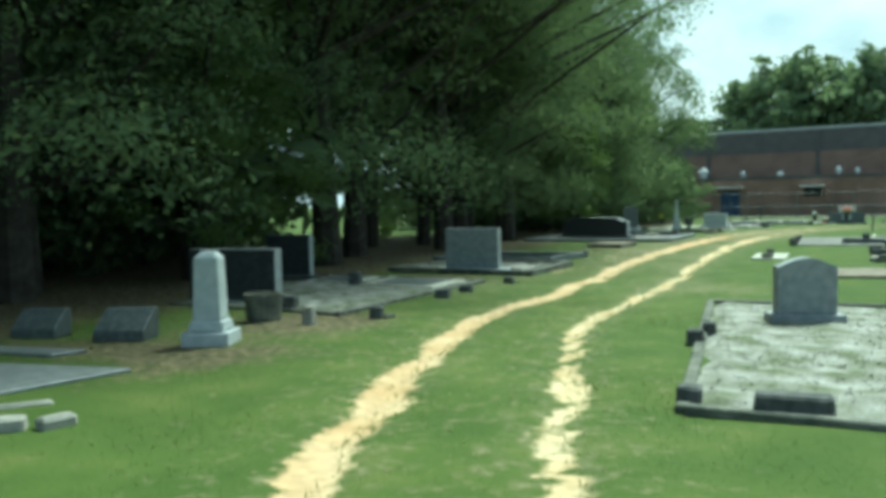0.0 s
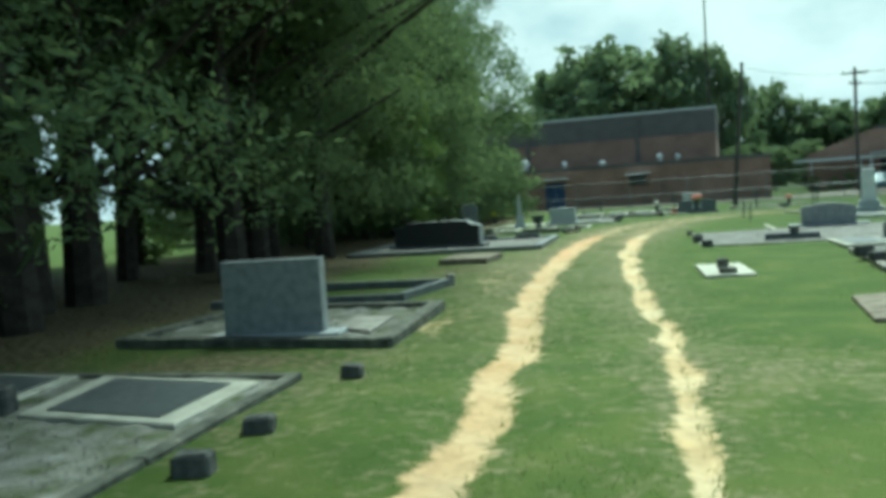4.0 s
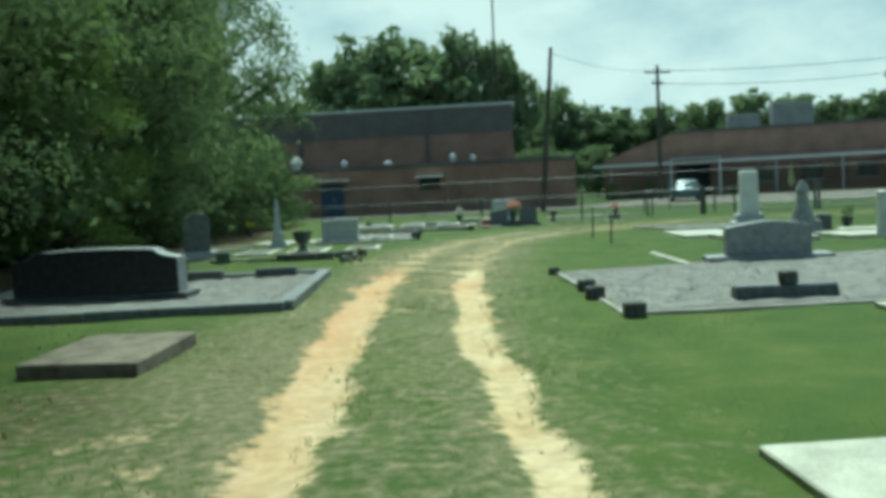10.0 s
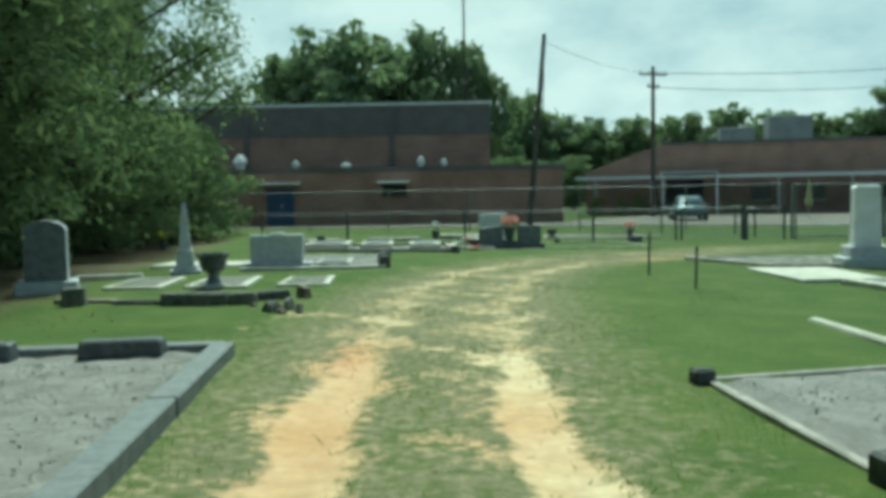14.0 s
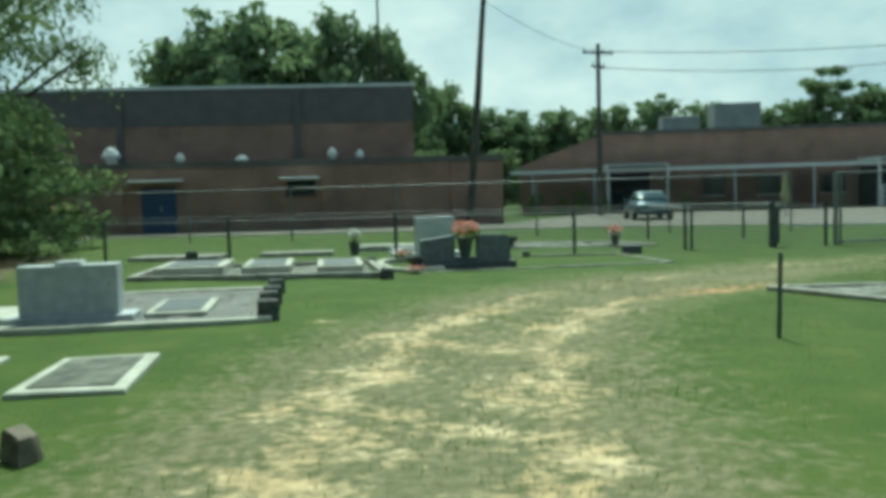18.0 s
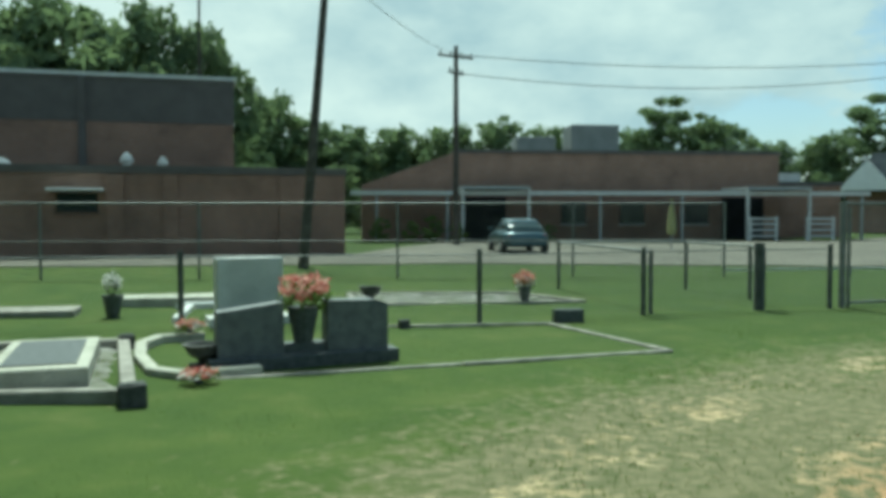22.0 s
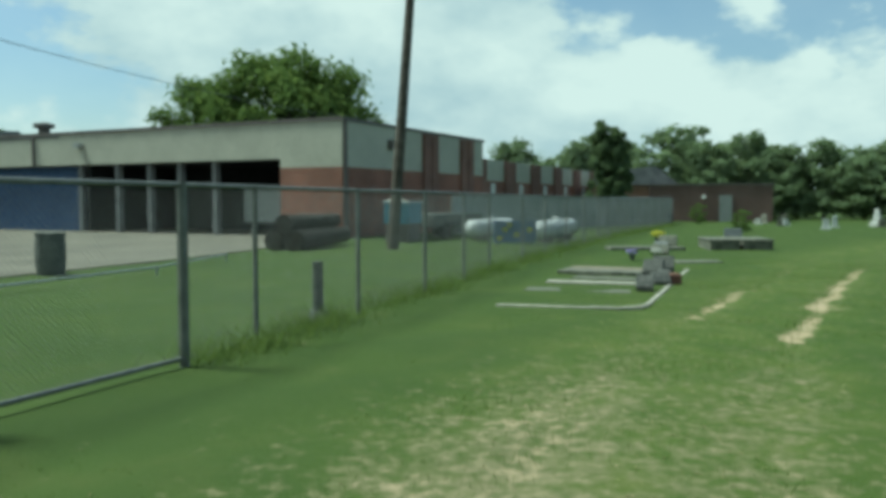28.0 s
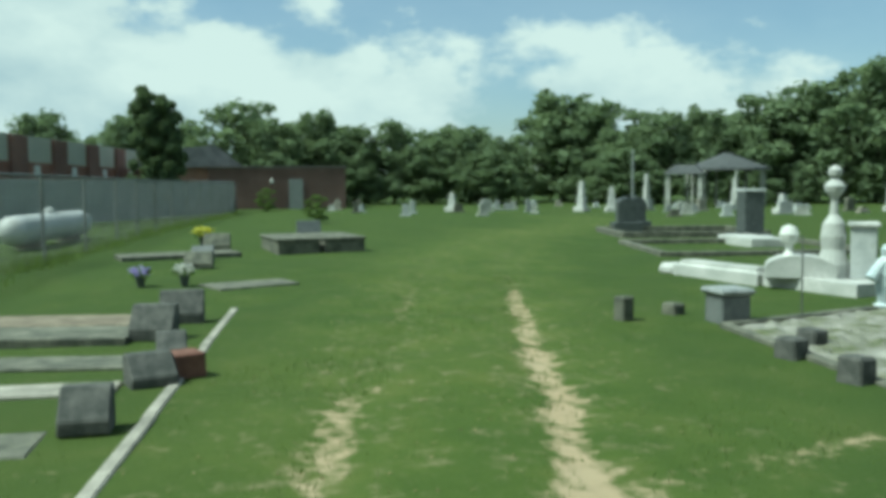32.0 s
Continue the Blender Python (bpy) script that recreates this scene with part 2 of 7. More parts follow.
        l.new(n_clump.outputs["Fac"], add3.inputs[0])
        add3.inputs[1].default_value = gain * 0.8
        l.new(add.outputs[0], add3.inputs[2])
        l.new(add3.outputs[0], add2.inputs[2])
        mr = n.new("ShaderNodeMapRange")
        mr.inputs["From Min"].default_value = 0.5 + gain * 1.2 - width
        mr.inputs["From Max"].default_value = 0.5 + gain * 1.2 + width
        l.new(add2.outputs[0], mr.inputs["Value"])
        return mr.outputs["Result"]

    c = mix_node(edge("straw", 0.26, 1.25), g2.outputs["Color"], straw.outputs["Color"])
    c = mix_node(edge("litter", 0.2, 1.0), c.outputs["Color"], litter.outputs["Color"])
    e_sand = edge("sand", 0.13, 0.72)
    c = mix_node(e_sand, c.outputs["Color"], s3.outputs["Color"])
    l.new(c.outputs["Color"], b.inputs["Base Color"])
    b.inputs["Roughness"].default_value = 0.95
    b.inputs["Specular IOR Level"].default_value = 0.15
    bp = n.new("ShaderNodeBump")
    bp.inputs["Strength"].default_value = 0.35
    bp.inputs["Distance"].default_value = 0.03
    l.new(n_blade.outputs["Fac"], bp.inputs["Height"])
    l.new(bp.outputs["Normal"], b.inputs["Normal"])
    return m


M_GROUND = ground_mat()
M_GRANITE_DARK = mix_mat("dark_granite", (0.055, 0.065, 0.065), (0.10, 0.11, 0.11), 14, 0.45, 0.05, 220)
M_GRANITE = mix_mat("grey_granite", (0.19, 0.205, 0.205), (0.28, 0.295, 0.29), 9, 0.6, 0.08, 180, (0.15, 0.16, 0.15))
M_GRANITE_MID = mix_mat("blue_grey_granite", (0.105, 0.115, 0.115), (0.165, 0.175, 0.172), 9, 0.5, 0.08, 180, (0.085, 0.09, 0.085))
M_GRANITE_LIGHT = mix_mat("light_granite", (0.36, 0.38, 0.38), (0.47, 0.49, 0.48), 7, 0.65, 0.08, 160, (0.29, 0.30, 0.28))
M_CONCRETE = mix_mat("weathered_concrete", (0.21, 0.20, 0.17), (0.36, 0.34, 0.29), 4, 0.95, 0.3, 90, (0.13, 0.13, 0.11))
M_CONCRETE_WHITE = mix_mat("pale_concrete", (0.33, 0.325, 0.26), (0.47, 0.46, 0.38), 3, 0.9, 0.2, 80, (0.27, 0.25, 0.20))
M_WHITE = mix_mat("white_marble", (0.36, 0.37, 0.35), (0.50, 0.50, 0.48), 3, 0.75, 0.1, 60, (0.24, 0.24, 0.21))
M_OLD_WHITE = mix_mat("lichened_marble", (0.26, 0.27, 0.24), (0.42, 0.43, 0.40), 3, 0.85, 0.2, 50, (0.18, 0.18, 0.15))
M_MOSSY = mix_mat("mossy_stone", (0.07, 0.075, 0.06), (0.16, 0.16, 0.125), 6, 0.95, 0.4, 70, (0.24, 0.23, 0.19))
M_BLOCK = mix_mat("dark_cast_block", (0.05, 0.054, 0.05), (0.11, 0.11, 0.10), 10, 0.9, 0.3, 110)
M_GRAVEL = mix_mat("grey_gravel", (0.165, 0.160, 0.140), (0.245, 0.235, 0.212), 3.0, 0.95, 0.9, 90, (0.29, 0.28, 0.25), spread=(0.30, 0.66))
M_GRAVEL_OLD = mix_mat("weedy_gravel", (0.10, 0.115, 0.055), (0.245, 0.24, 0.205), 3.2, 0.95, 0.9, 60, (0.33, 0.325, 0.285), spread=(0.34, 0.56))
M_BROWN_SLAB = mix_mat("stained_slab", (0.12, 0.10, 0.075), (0.22, 0.19, 0.14), 5, 0.95, 0.3, 80, (0.09, 0.085, 0.06))
M_ROAD = mix_mat("sandy_asphalt", (0.105, 0.098, 0.078), (0.155, 0.142, 0.112), 0.35, 0.95, 0.3, 40, (0.088, 0.085, 0.075))
M_BRICK = brick_mat("red_brick", (0.285, 0.172, 0.120), (0.235, 0.138, 0.098), (0.29, 0.23, 0.20))
M_BRICK_DARK = brick_mat("brown_brick", (0.135, 0.080, 0.068), (0.11, 0.066, 0.056), (0.14, 0.115, 0.105))
M_BRICK_BRIGHT = brick_mat("orange_red_brick", (0.225, 0.098, 0.066), (0.18, 0.075, 0.052), (0.24, 0.18, 0.15))
M_BRICK_PIER = brick_mat("red_brown_brick", (0.195, 0.098, 0.074), (0.158, 0.080, 0.062), (0.20, 0.155, 0.135))
M_DARK_PANEL = mix_mat("dark_metal_cladding", (0.105, 0.095, 0.090), (0.132, 0.120, 0.112), 1.5, 0.6, 0.05, 30)
M_CREAM = mix_mat("cream_metal_cladding", (0.36, 0.36, 0.30), (0.42, 0.42, 0.35), 0.8, 0.55, 0.04, 20, (0.32, 0.31, 0.26))
M_ROOF = mix_mat("grey_roof", (0.13, 0.135, 0.14), (0.19, 0.195, 0.20), 2, 0.85, 0.2, 40)
M_METAL = mix_mat("galvanised_pipe", (0.30, 0.32, 0.32), (0.42, 0.44, 0.44), 8, 0.45, 0.03, 60, metal=0.5)
M_POST = mix_mat("weathered_dark_post", (0.068, 0.076, 0.070), (0.12, 0.127, 0.117), 6, 0.9, 0.2, 60)
M_POLE = mix_mat("creosoted_wood", (0.06, 0.052, 0.044), (0.11, 0.098, 0.083), 5, 0.95, 0.3, 40)
M_BLUE = mix_mat("blue_paint", (0.03, 0.06, 0.14), (0.045, 0.085, 0.18), 3, 0.5, 0.03, 40)
M_TRIM = mix_mat("white_trim", (0.55, 0.56, 0.54), (0.66, 0.67, 0.65), 3, 0.6, 0.03, 40)
# near-black colour that stands in for the shade inside recesses
M_SHADOW = mix_mat("shade_black", (0.012, 0.014, 0.015), (0.02, 0.022, 0.024), 2, 0.9, 0.02, 20)
M_BARK = mix_mat("bark", (0.025, 0.022, 0.018), (0.055, 0.048, 0.038), 5, 0.95, 0.6, 30)
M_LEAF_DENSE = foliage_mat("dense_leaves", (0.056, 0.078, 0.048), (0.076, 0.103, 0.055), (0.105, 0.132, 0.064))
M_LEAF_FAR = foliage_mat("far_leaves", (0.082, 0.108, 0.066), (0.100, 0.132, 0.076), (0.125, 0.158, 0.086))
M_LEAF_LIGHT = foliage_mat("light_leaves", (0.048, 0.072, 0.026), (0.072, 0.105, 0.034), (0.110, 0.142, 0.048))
M_PETAL_RED = leaf_mat("coral_petals", (0.42, 0.12, 0.10), (0.58, 0.27, 0.22), (0.68, 0.43, 0.37))
M_MARBLE = mix_mat("clean_white_marble", (0.56, 0.57, 0.54), (0.70, 0.70, 0.67), 3, 0.7, 0.08, 60, (0.42, 0.42, 0.38))
M_ROOF_DARK = mix_mat("dark_shingle_roof", (0.055, 0.06, 0.062), (0.085, 0.09, 0.092), 2, 0.9, 0.2, 40)
M_UNIT = mix_mat("weathered_unit_paint", (0.20, 0.215, 0.205), (0.26, 0.275, 0.26), 1.0, 0.6, 0.03, 20)
M_STONE_PLAIN = mix_mat("pale_side_granite", (0.24, 0.255, 0.25), (0.33, 0.345, 0.335), 8, 0.75, 0.15, 120, (0.19, 0.20, 0.19))
# near-black that carries the shade on the fronts of headstones
M_BLACK = mix_mat("shaded_black_granite", (0.022, 0.025, 0.026), (0.04, 0.044, 0.045), 12, 0.3, 0.03, 220)
M_PETAL_WHITE = leaf_mat("white_petals", (0.45, 0.45, 0.42), (0.65, 0.65, 0.6), (0.8, 0.8, 0.74))
M_PETAL_YELLOW = leaf_mat("yellow_petals", (0.45, 0.42, 0.04), (0.65, 0.62, 0.08), (0.75, 0.75, 0.25))
M_PETAL_VIOLET = leaf_mat("violet_petals", (0.22, 0.18, 0.45), (0.38, 0.32, 0.62), (0.5, 0.45, 0.75))
M_CAR_GLASS = plain_mat("tinted_car_glass", (0.05, 0.075, 0.08), 0.12)
M_CAR_GLASS.node_tree.nodes["Principled BSDF"].inputs["Specular IOR Level"].default_value = 0.12
M_GLASS = plain_mat("dark_glass", (0.02, 0.03, 0.035), 0.08)
M_CAR = plain_mat("blue_grey_car_paint", (0.07, 0.12, 0.14), 0.25, 0.4)
M_TAIL = plain_mat("tail_light_plastic", (0.16, 0.03, 0.03), 0.3)
M_TYRE = plain_mat("tyre_rubber", (0.02, 0.02, 0.02), 0.85)
M_TANK = mix_mat("white_tank_paint", (0.46, 0.47, 0.46), (0.56, 0.57, 0.56), 2, 0.5, 0.02, 20, (0.40, 0.40, 0.38))


# ---- builders ----
def box(bm, x, y, z, sx, sy, sz, rz=0.0, bev=0.0, taper=1.0):
    """A box whose bottom centre is at x, y, z; taper scales its top."""
    r = Matrix.Rotation(rz, 4, "Z")
    vs = []
    for k, s in ((0, 1.0), (1, taper)):
        for a, c in ((-1, -1), (1, -1), (1, 1), (-1, 1)):
            vs.append(bm.verts.new(Vector((x, y, z)) + r @ Vector((a * sx / 2 * s, c * sy / 2 * s, k * sz))))
    fs = [bm.faces.new([vs[i] for i in f]) for f in ((3, 2, 1, 0), (4, 5, 6, 7), (0, 1, 5, 4), (1, 2, 6, 5), (2, 3, 7, 6), (3, 0, 4, 7))]
    if bev:
        bmesh.ops.bevel(bm, geom=list({e for f in fs for e in f.edges}), offset=bev, segments=1, affect="EDGES")
    return bm


def rod(bm, p, q, r, r2=None, seg=8):
    p, q = Vector(p), Vector(q)
    d = q - p
    m = Matrix.Translation((p + q) / 2) @ d.to_track_quat("Z", "Y").to_matrix().to_4x4()
    bmesh.ops.create_cone(bm, cap_ends=True, segments=seg, radius1=r, radius2=r if r2 is None else r2, depth=d.length, matrix=m)
    return bm


def ball(bm, c, r, sub=2, squash=1.0):
    bmesh.ops.create_icosphere(bm, subdivisions=sub, radius=r, matrix=Matrix.Translation(c) @ Matrix.Diagonal((1, 1, squash, 1)))
    return bm


def lathe(bm, prof, c=(0, 0, 0), seg=16):
    """A turned body from (radius, height) pairs."""
    rings = []
    for r, z in prof:
        rings.append([bm.verts.new((c[0] + r * math.cos(2 * math.pi * i / seg), c[1] + r * math.sin(2 * math.pi * i / seg), c[2] + z)) for i in range(seg)])
    for a, b in zip(rings, rings[1:]):
        for i in range(seg):
            bm.faces.new((a[i], a[(i + 1) % seg], b[(i + 1) % seg], b[i]))
    bm.faces.new(rings[0][::-1])
    bm.faces.new(rings[-1])
    return bm


def prism(bm, outline, y0, y1):
    """An outline in x and z, drawn out from y0 to y1."""
    a = [bm.verts.new((x, y0, z)) for x, z in outline]
    b = [bm.verts.new((x, y1, z)) for x, z in outline]
    bm.faces.new(a)
    bm.faces.new(b[::-1])
    k = len(outline)
    for i in range(k):
        bm.faces.new((a[(i + 1) % k], a[i], b[i], b[(i + 1) % k]))
    return bm


def sheet(bm, outline, z0, z1):
    """An outline in x and y, drawn up from z0 to z1."""
    a = [bm.verts.new((x, y, z0)) for x, y in outline]
    b = [bm.verts.new((x, y, z1)) for x, y in outline]
    bm.faces.new(a[::-1])
    bm.faces.new(b)
    k = len(outline)
    for i in range(k):
        bm.faces.new((a[i], a[(i + 1) % k], b[(i + 1) % k], b[i]))
    return bm


def solid(name, bm, material):
    bmesh.ops.recalc_face_normals(bm, faces=bm.faces)
    me = bpy.data.meshes.new(name)
    bm.to_mesh(me)
    bm.free()
    me.materials.append(material)
    return me


def part(name, bm, material, parent, label=""):
    ob = new(name, solid(name, bm, material))
    ob.parent = parent
    return tagged(ob, label)


def thing(name, x, y, z=0.0, rz=0.0, label="", category="", group="", kind=""):
    ob = new(name)
    ob.empty_display_size = 0.2
    ob.matrix_basis = pose(x, y, z, 0, 0, rz)
    return tagged(ob, label, category, group, kind)


def single(name, bm, material, x, y, z, rz, label, category, group="", kind=""):
    ob = new(name, solid(name, bm, material))
    ob.matrix_basis = pose(x, y, z, 0, 0, rz)
    return tagged(ob, label, category, group, kind)


def B():
    return bmesh.new()


def leaf_cloud(name, centres, sizes, material, rng, fold=0.25, facing=None):
    """Many small folded leaf sprays as one mesh."""
    n = len(centres)
    u = rng.normal(size=(n, 3))
    u /= np.linalg.norm(u, axis=1)[:, None]
    v = rng.normal(size=(n, 3))
    v -= (v * u).sum(1)[:, None] * u
    v /= np.linalg.norm(v, axis=1)[:, None]
    w = np.cross(u, v)
    if facing is not None:
        w = facing + 0.55 * rng.normal(size=(n, 3))
        w /= np.linalg.norm(w, axis=1)[:, None]
        u = np.cross(w, u)
        u /= np.linalg.norm(u, axis=1)[:, None] + 1e-9
        v = np.cross(w, u)
    s = sizes[:, None]
    pts = np.empty((n, 4, 3))
    pts[:, 0] = centres - u * s
    pts[:, 1] = centres + v * s * 0.42 + w * s * fold
    pts[:, 2] = centres + u * s
    pts[:, 3] = centres - v * s * 0.42 + w * s * fold
    me = bpy.data.meshes.new(name)
    idx = np.arange(n)[:, None] * 4
    tri = np.concatenate([idx + (0, 1, 2), idx + (0, 2, 3)], 1).reshape(-1, 3)
    me.from_pydata(pts.reshape(-1, 3).tolist(), [], tri.tolist())
    me.materials.append(material)
    return me


def tree_meshes(seed, height, radius, low, leaf, count, material, lobes=16, column=False, flat=0.75, droop=0.0, clump=(0.17, 0.36), cap=0.0):
    """A tapered trunk with limbs, and a crown of sprays gathered in lobes; cap: the share of sprays drawn to the upper shell of their lobe."""
    rng = np.random.default_rng(seed)
    bm = B()
    lean = rng.normal(size=2) * 0.03 * height
    rod(bm, (0, 0, -0.2), (lean[0] * 0.5, lean[1] * 0.5, height * 0.3), 0.019 * height, 0.013 * height)
    rod(bm, (lean[0] * 0.5, lean[1] * 0.5, height * 0.29), (lean[0], lean[1], height * 0.62), 0.013 * height, 0.008 * height)
    cen, rad = [], []
    for i in range(lobes):
        f = (i + 0.5) / lobes
        z = low + (height * 0.93 - low) * f + rng.uniform(-0.03, 0.03) * height
        wide = radius * (0.45 + 0.65 * math.sin(math.pi * min(1, 0.22 + 0.78 * f)) if not column else 0.9 - 0.6 * f * f)
        a = i * 2.4 + rng.uniform(-0.7, 0.7)
        d = wide * rng.uniform(0.45, 1.0)
        c = np.array([math.cos(a) * d, math.sin(a) * d, z])
        cen.append(c)
        rad.append(radius * rng.uniform(*clump) * (0.9 if column else 1))
        if i % 2 == 0:
            zs = max(0.12 * height, z - 0.22 * height)
            f2 = min(1.0, zs / (height * 0.55))
            rod(bm, (lean[0] * f2, lean[1] * f2, min(zs, height * 0.6)), c, 0.007 * height, 0.003 * height, 6)
    for i in range(max(3, lobes // 5)):
        cen.append(np.array([lean[0], lean[1], low + (height * 0.9 - low) * (i + 0.7) / (lobes // 5 + 0.7)]))
        rad.append(radius * 0.33)
    cen, rad = np.array(cen), np.array(rad)
    k = rng.choice(len(cen), count, p=rad ** 2 / (rad ** 2).sum())
    d = rng.normal(size=(count, 3))
    d /= np.linalg.norm(d, axis=1)[:, None]
    up = rng.uniform(0, 1, count) < cap
    d[up, 2] = np.abs(d[up, 2])
    lump = 1 + 0.22 * np.sin(d[:, 0] * 7 + k) * np.cos(d[:, 1] * 6 + 2 * k) + 0.12 * np.sin(d[:, 2] * 13 + k)
    rr = rad[k] * lump * (rng.uniform(0, 1, count) ** np.where(up, 0.28, 0.45)) * rng.choice((1.0, 1.0, 1.0, 1.25), count)
    p = cen[k] + d * rr[:, None] * (1.15, 1.15, flat)
    p[:, 2] -= droop * np.hypot(p[:, 0] - cen[k, 0], p[:, 1] - cen[k, 1])
    p[:, 2] = np.maximum(p[:, 2], 0.1)
    crown = leaf_cloud("crown", p, leaf * rng.uniform(0.6, 1.4, count), material, rng, facing=d + np.array((0, 0, 0.25)))
    return solid("trunk", bm, M_BARK), crown


def plant_tree(meshes, x, y, rz, size, label, group="", wide=1.0, z=0.0):
    t = thing("tree", x, y, z, rz, label, "tree", group)
    t.scale = (size * wide, size * wide, size)
    for name, me in zip(("trunk", "crown"), meshes):
        o = new(name, me)
        o.parent = t
    return t


# ---- ground ----
LANE = [(17.6, -24.5), (14.9, -19.0), (13.2, -15.4)] + [(e[0], e[1]) for _, e, _, _ in PATH] + [(32.0, 31.5), (35.2, 30.0), (41.5, 27.0), (47.0, 24.0), (50.5, 21.3), (53.2, 18.0), (56.5, 14.5), (64, 10), (76, 4)]


def dense(line, step=0.25):
    out = [np.array(line[0], float)]
    for a, b in zip(line, line[1:]):
        a, b = np.array(a, float), np.array(b, float)
        k = max(1, int(np.linalg.norm(b - a) / step))
        out += [a + (b - a) * i / k for i in range(1, k + 1)]
    return np.array(out)


lane = dense(LANE)
for _ in range(12):
    lane[1:-1] = (lane[:-2] + 2 * lane[1:-1] + lane[2:]) / 4
lane_s = np.r_[0, np.cumsum(np.linalg.norm(np.diff(lane, axis=0), axis=1))]


def lane_near(px, py):
    """Signed offset (right is positive) and arc length of the lane's nearest point."""
    best, off, arc = np.full(px.shape, 1e9), np.zeros(px.shape), np.zeros(px.shape)
    for i in range(0, len(lane) - 1):
        a, b = lane[i], lane[i + 1]
        ab = b - a
        ll = ab @ ab
        t = np.clip(((px - a[0]) * ab[0] + (py - a[1]) * ab[1]) / ll, 0, 1)
        dx, dy = px - a[0] - t * ab[0], py - a[1] - t * ab[1]
        d = np.hypot(dx, dy)
        m = d < best
        side = np.sign(ab[0] * dy - ab[1] * dx) * -1
        best[m], off[m], arc[m] = d[m], (d * side)[m], (lane_s[i] + t * math.sqrt(ll))[m]
    return off, arc


def arc_at(x, y):
    return float(lane_s[np.argmin(np.hypot(lane[:, 0] - x, lane[:, 1] - y))])


def grid_lines(lo, hi, step, far):
    core = list(np.arange(lo, hi + step / 2, step))
    left, right, d, a, b = [], [], step, lo, hi
    while a > -far:
        d *= 1.35
        a -= d
        left.append(a)
    d = step
    while b < far:
        d *= 1.35
        b += d
        right.append(b)
    return np.array(left[::-1] + core + right)


gx, gy = grid_lines(0.0, 44.0, 0.16, 2600), grid_lines(-14.0, 42.0, 0.16, 2600)
GX, GY = np.meshgrid(gx, gy)
fx, fy = GX.ravel(), GY.ravel()
near = (fx > -6) & (fx < 62) & (fy > -30) & (fy < 48)
off, arc = np.full(fx.shape, 50.0), np.zeros(fx.shape)
off[near], arc[near] = lane_near(fx[near], fy[near])


def wobble(x, y, s, k):
    return np.sin(x * s + k) * np.cos(y * s * 1.13 + 2 * k) + 0.5 * np.sin(x * s * 2.3 + 1.7 * y * s + k) + 0.3 * np.cos(y * s * 2.1 - x * s * 1.7 + k)


w1 = wobble(fx, fy, 1.3, 0.4)
w2 = wobble(fx, fy, 3.1, 1.9)
stops = [(0, 0.95, 0.92), (arc_at(10.2, -9.5), 1.0, 0.92), (arc_at(8.4, -1), 1.0, 0.95), (arc_at(7.7, 14), 1.08, 1.02), (arc_at(7.75, 17.5), 1.1, 1.06), (arc_at(7.9, 20), 1.0, 1.0), (arc_at(8.2, 22), 0.56, 0.55),
         (arc_at(8.8, 27), 0.50, 0.48), (arc_at(9.8, 30), 0.56, 0.54), (arc_at(12, 33), 0.46, 0.54), (arc_at(14, 34.5), 0.34, 0.42), (arc_at(19, 35.4), 0.36, 0.34), (arc_at(21.5, 35.3), 0.46, 0.36),
         (arc_at(24.5, 34.4), 0.44, 0.36), (arc_at(26.5, 33.8), 0.20, 0.26), (arc_at(28.2, 33.1), 0.18, 0.34), (arc_at(29.0, 32.9), 0.24, 0.92), (arc_at(30.3, 32.3), 0.62, 0.92), (arc_at(31.2, 31.9), 0.74, 0.50), (arc_at(32.0, 31.5), 0.74, 0.92), (arc_at(33.5, 30.8), 0.62, 0.92), (arc_at(34.4, 30.4), 0.30, 0.90), (arc_at(36.2, 29.5), 0.34, 0.88), (arc_at(37.2, 29.0), 0.50, 0.84), (arc_at(38.5, 28.4), 0.44, 0.76),
         (arc_at(40.5, 27.4), 0.3, 0.36), (arc_at(46, 24.5), 0.36, 0.36), (arc_at(54, 17), 0.42, 0.42), (1e4, 0.3, 0.3)]
sa = np.array([s[0] for s in stops])
k_left, k_right = np.interp(arc, sa, [s[1] for s in stops]), np.interp(arc, sa, [s[2] for s in stops])
fade = np.where(arc > arc_at(27, 33.6), 0.9, 1.0)
k_left, k_right = k_left * fade, k_right * fade
mark = [arc_at(10.2, -9.5), arc_at(8.4, -1), arc_at(7.7, 8), arc_at(7.7, 14), arc_at(8, 21), arc_at(14, 34.5), arc_at(30, 32.5)]
c_left = np.interp(arc, mark, [0.64, 0.67, 0.66, 0.56, 0.62, 0.74, 0.68])
c_right = np.interp(arc, mark, [0.73, 0.75, 0.94, 0.89, 0.86, 0.80, 0.70])
wide = np.interp(arc, mark, [0.20, 0.21, 0.26, 0.34, 0.38, 0.28, 0.21])
rut_l = np.exp(-((off + c_left + 0.05 * w1) / (wide + 0.05 * w2)) ** 2 * 1.2) * k_left
rut_r = np.exp(-((off - c_right + 0.05 * w1) / (wide * np.interp(arc, mark, [0.62, 0.64, 0.62, 0.76, 0.78, 0.78, 0.78]) + 0.04 * w2)) ** 2 * 1.2) * k_right
mid = np.exp(-(off / 1.55) ** 4) * (1 - 0.3 * np.exp(-(off / 0.4) ** 2))
broken = np.interp(arc, [arc_at(7.7, 13), arc_at(7.8, 18), arc_at(8.2, 22), arc_at(11, 32), arc_at(14, 34.5), arc_at(16, 35)], [0, 0.46, 0.56, 0.50, 0.32, 0])
sand = np.maximum(np.maximum(rut_l, rut_r), mid * broken * (0.85 + 0.3 * w2))


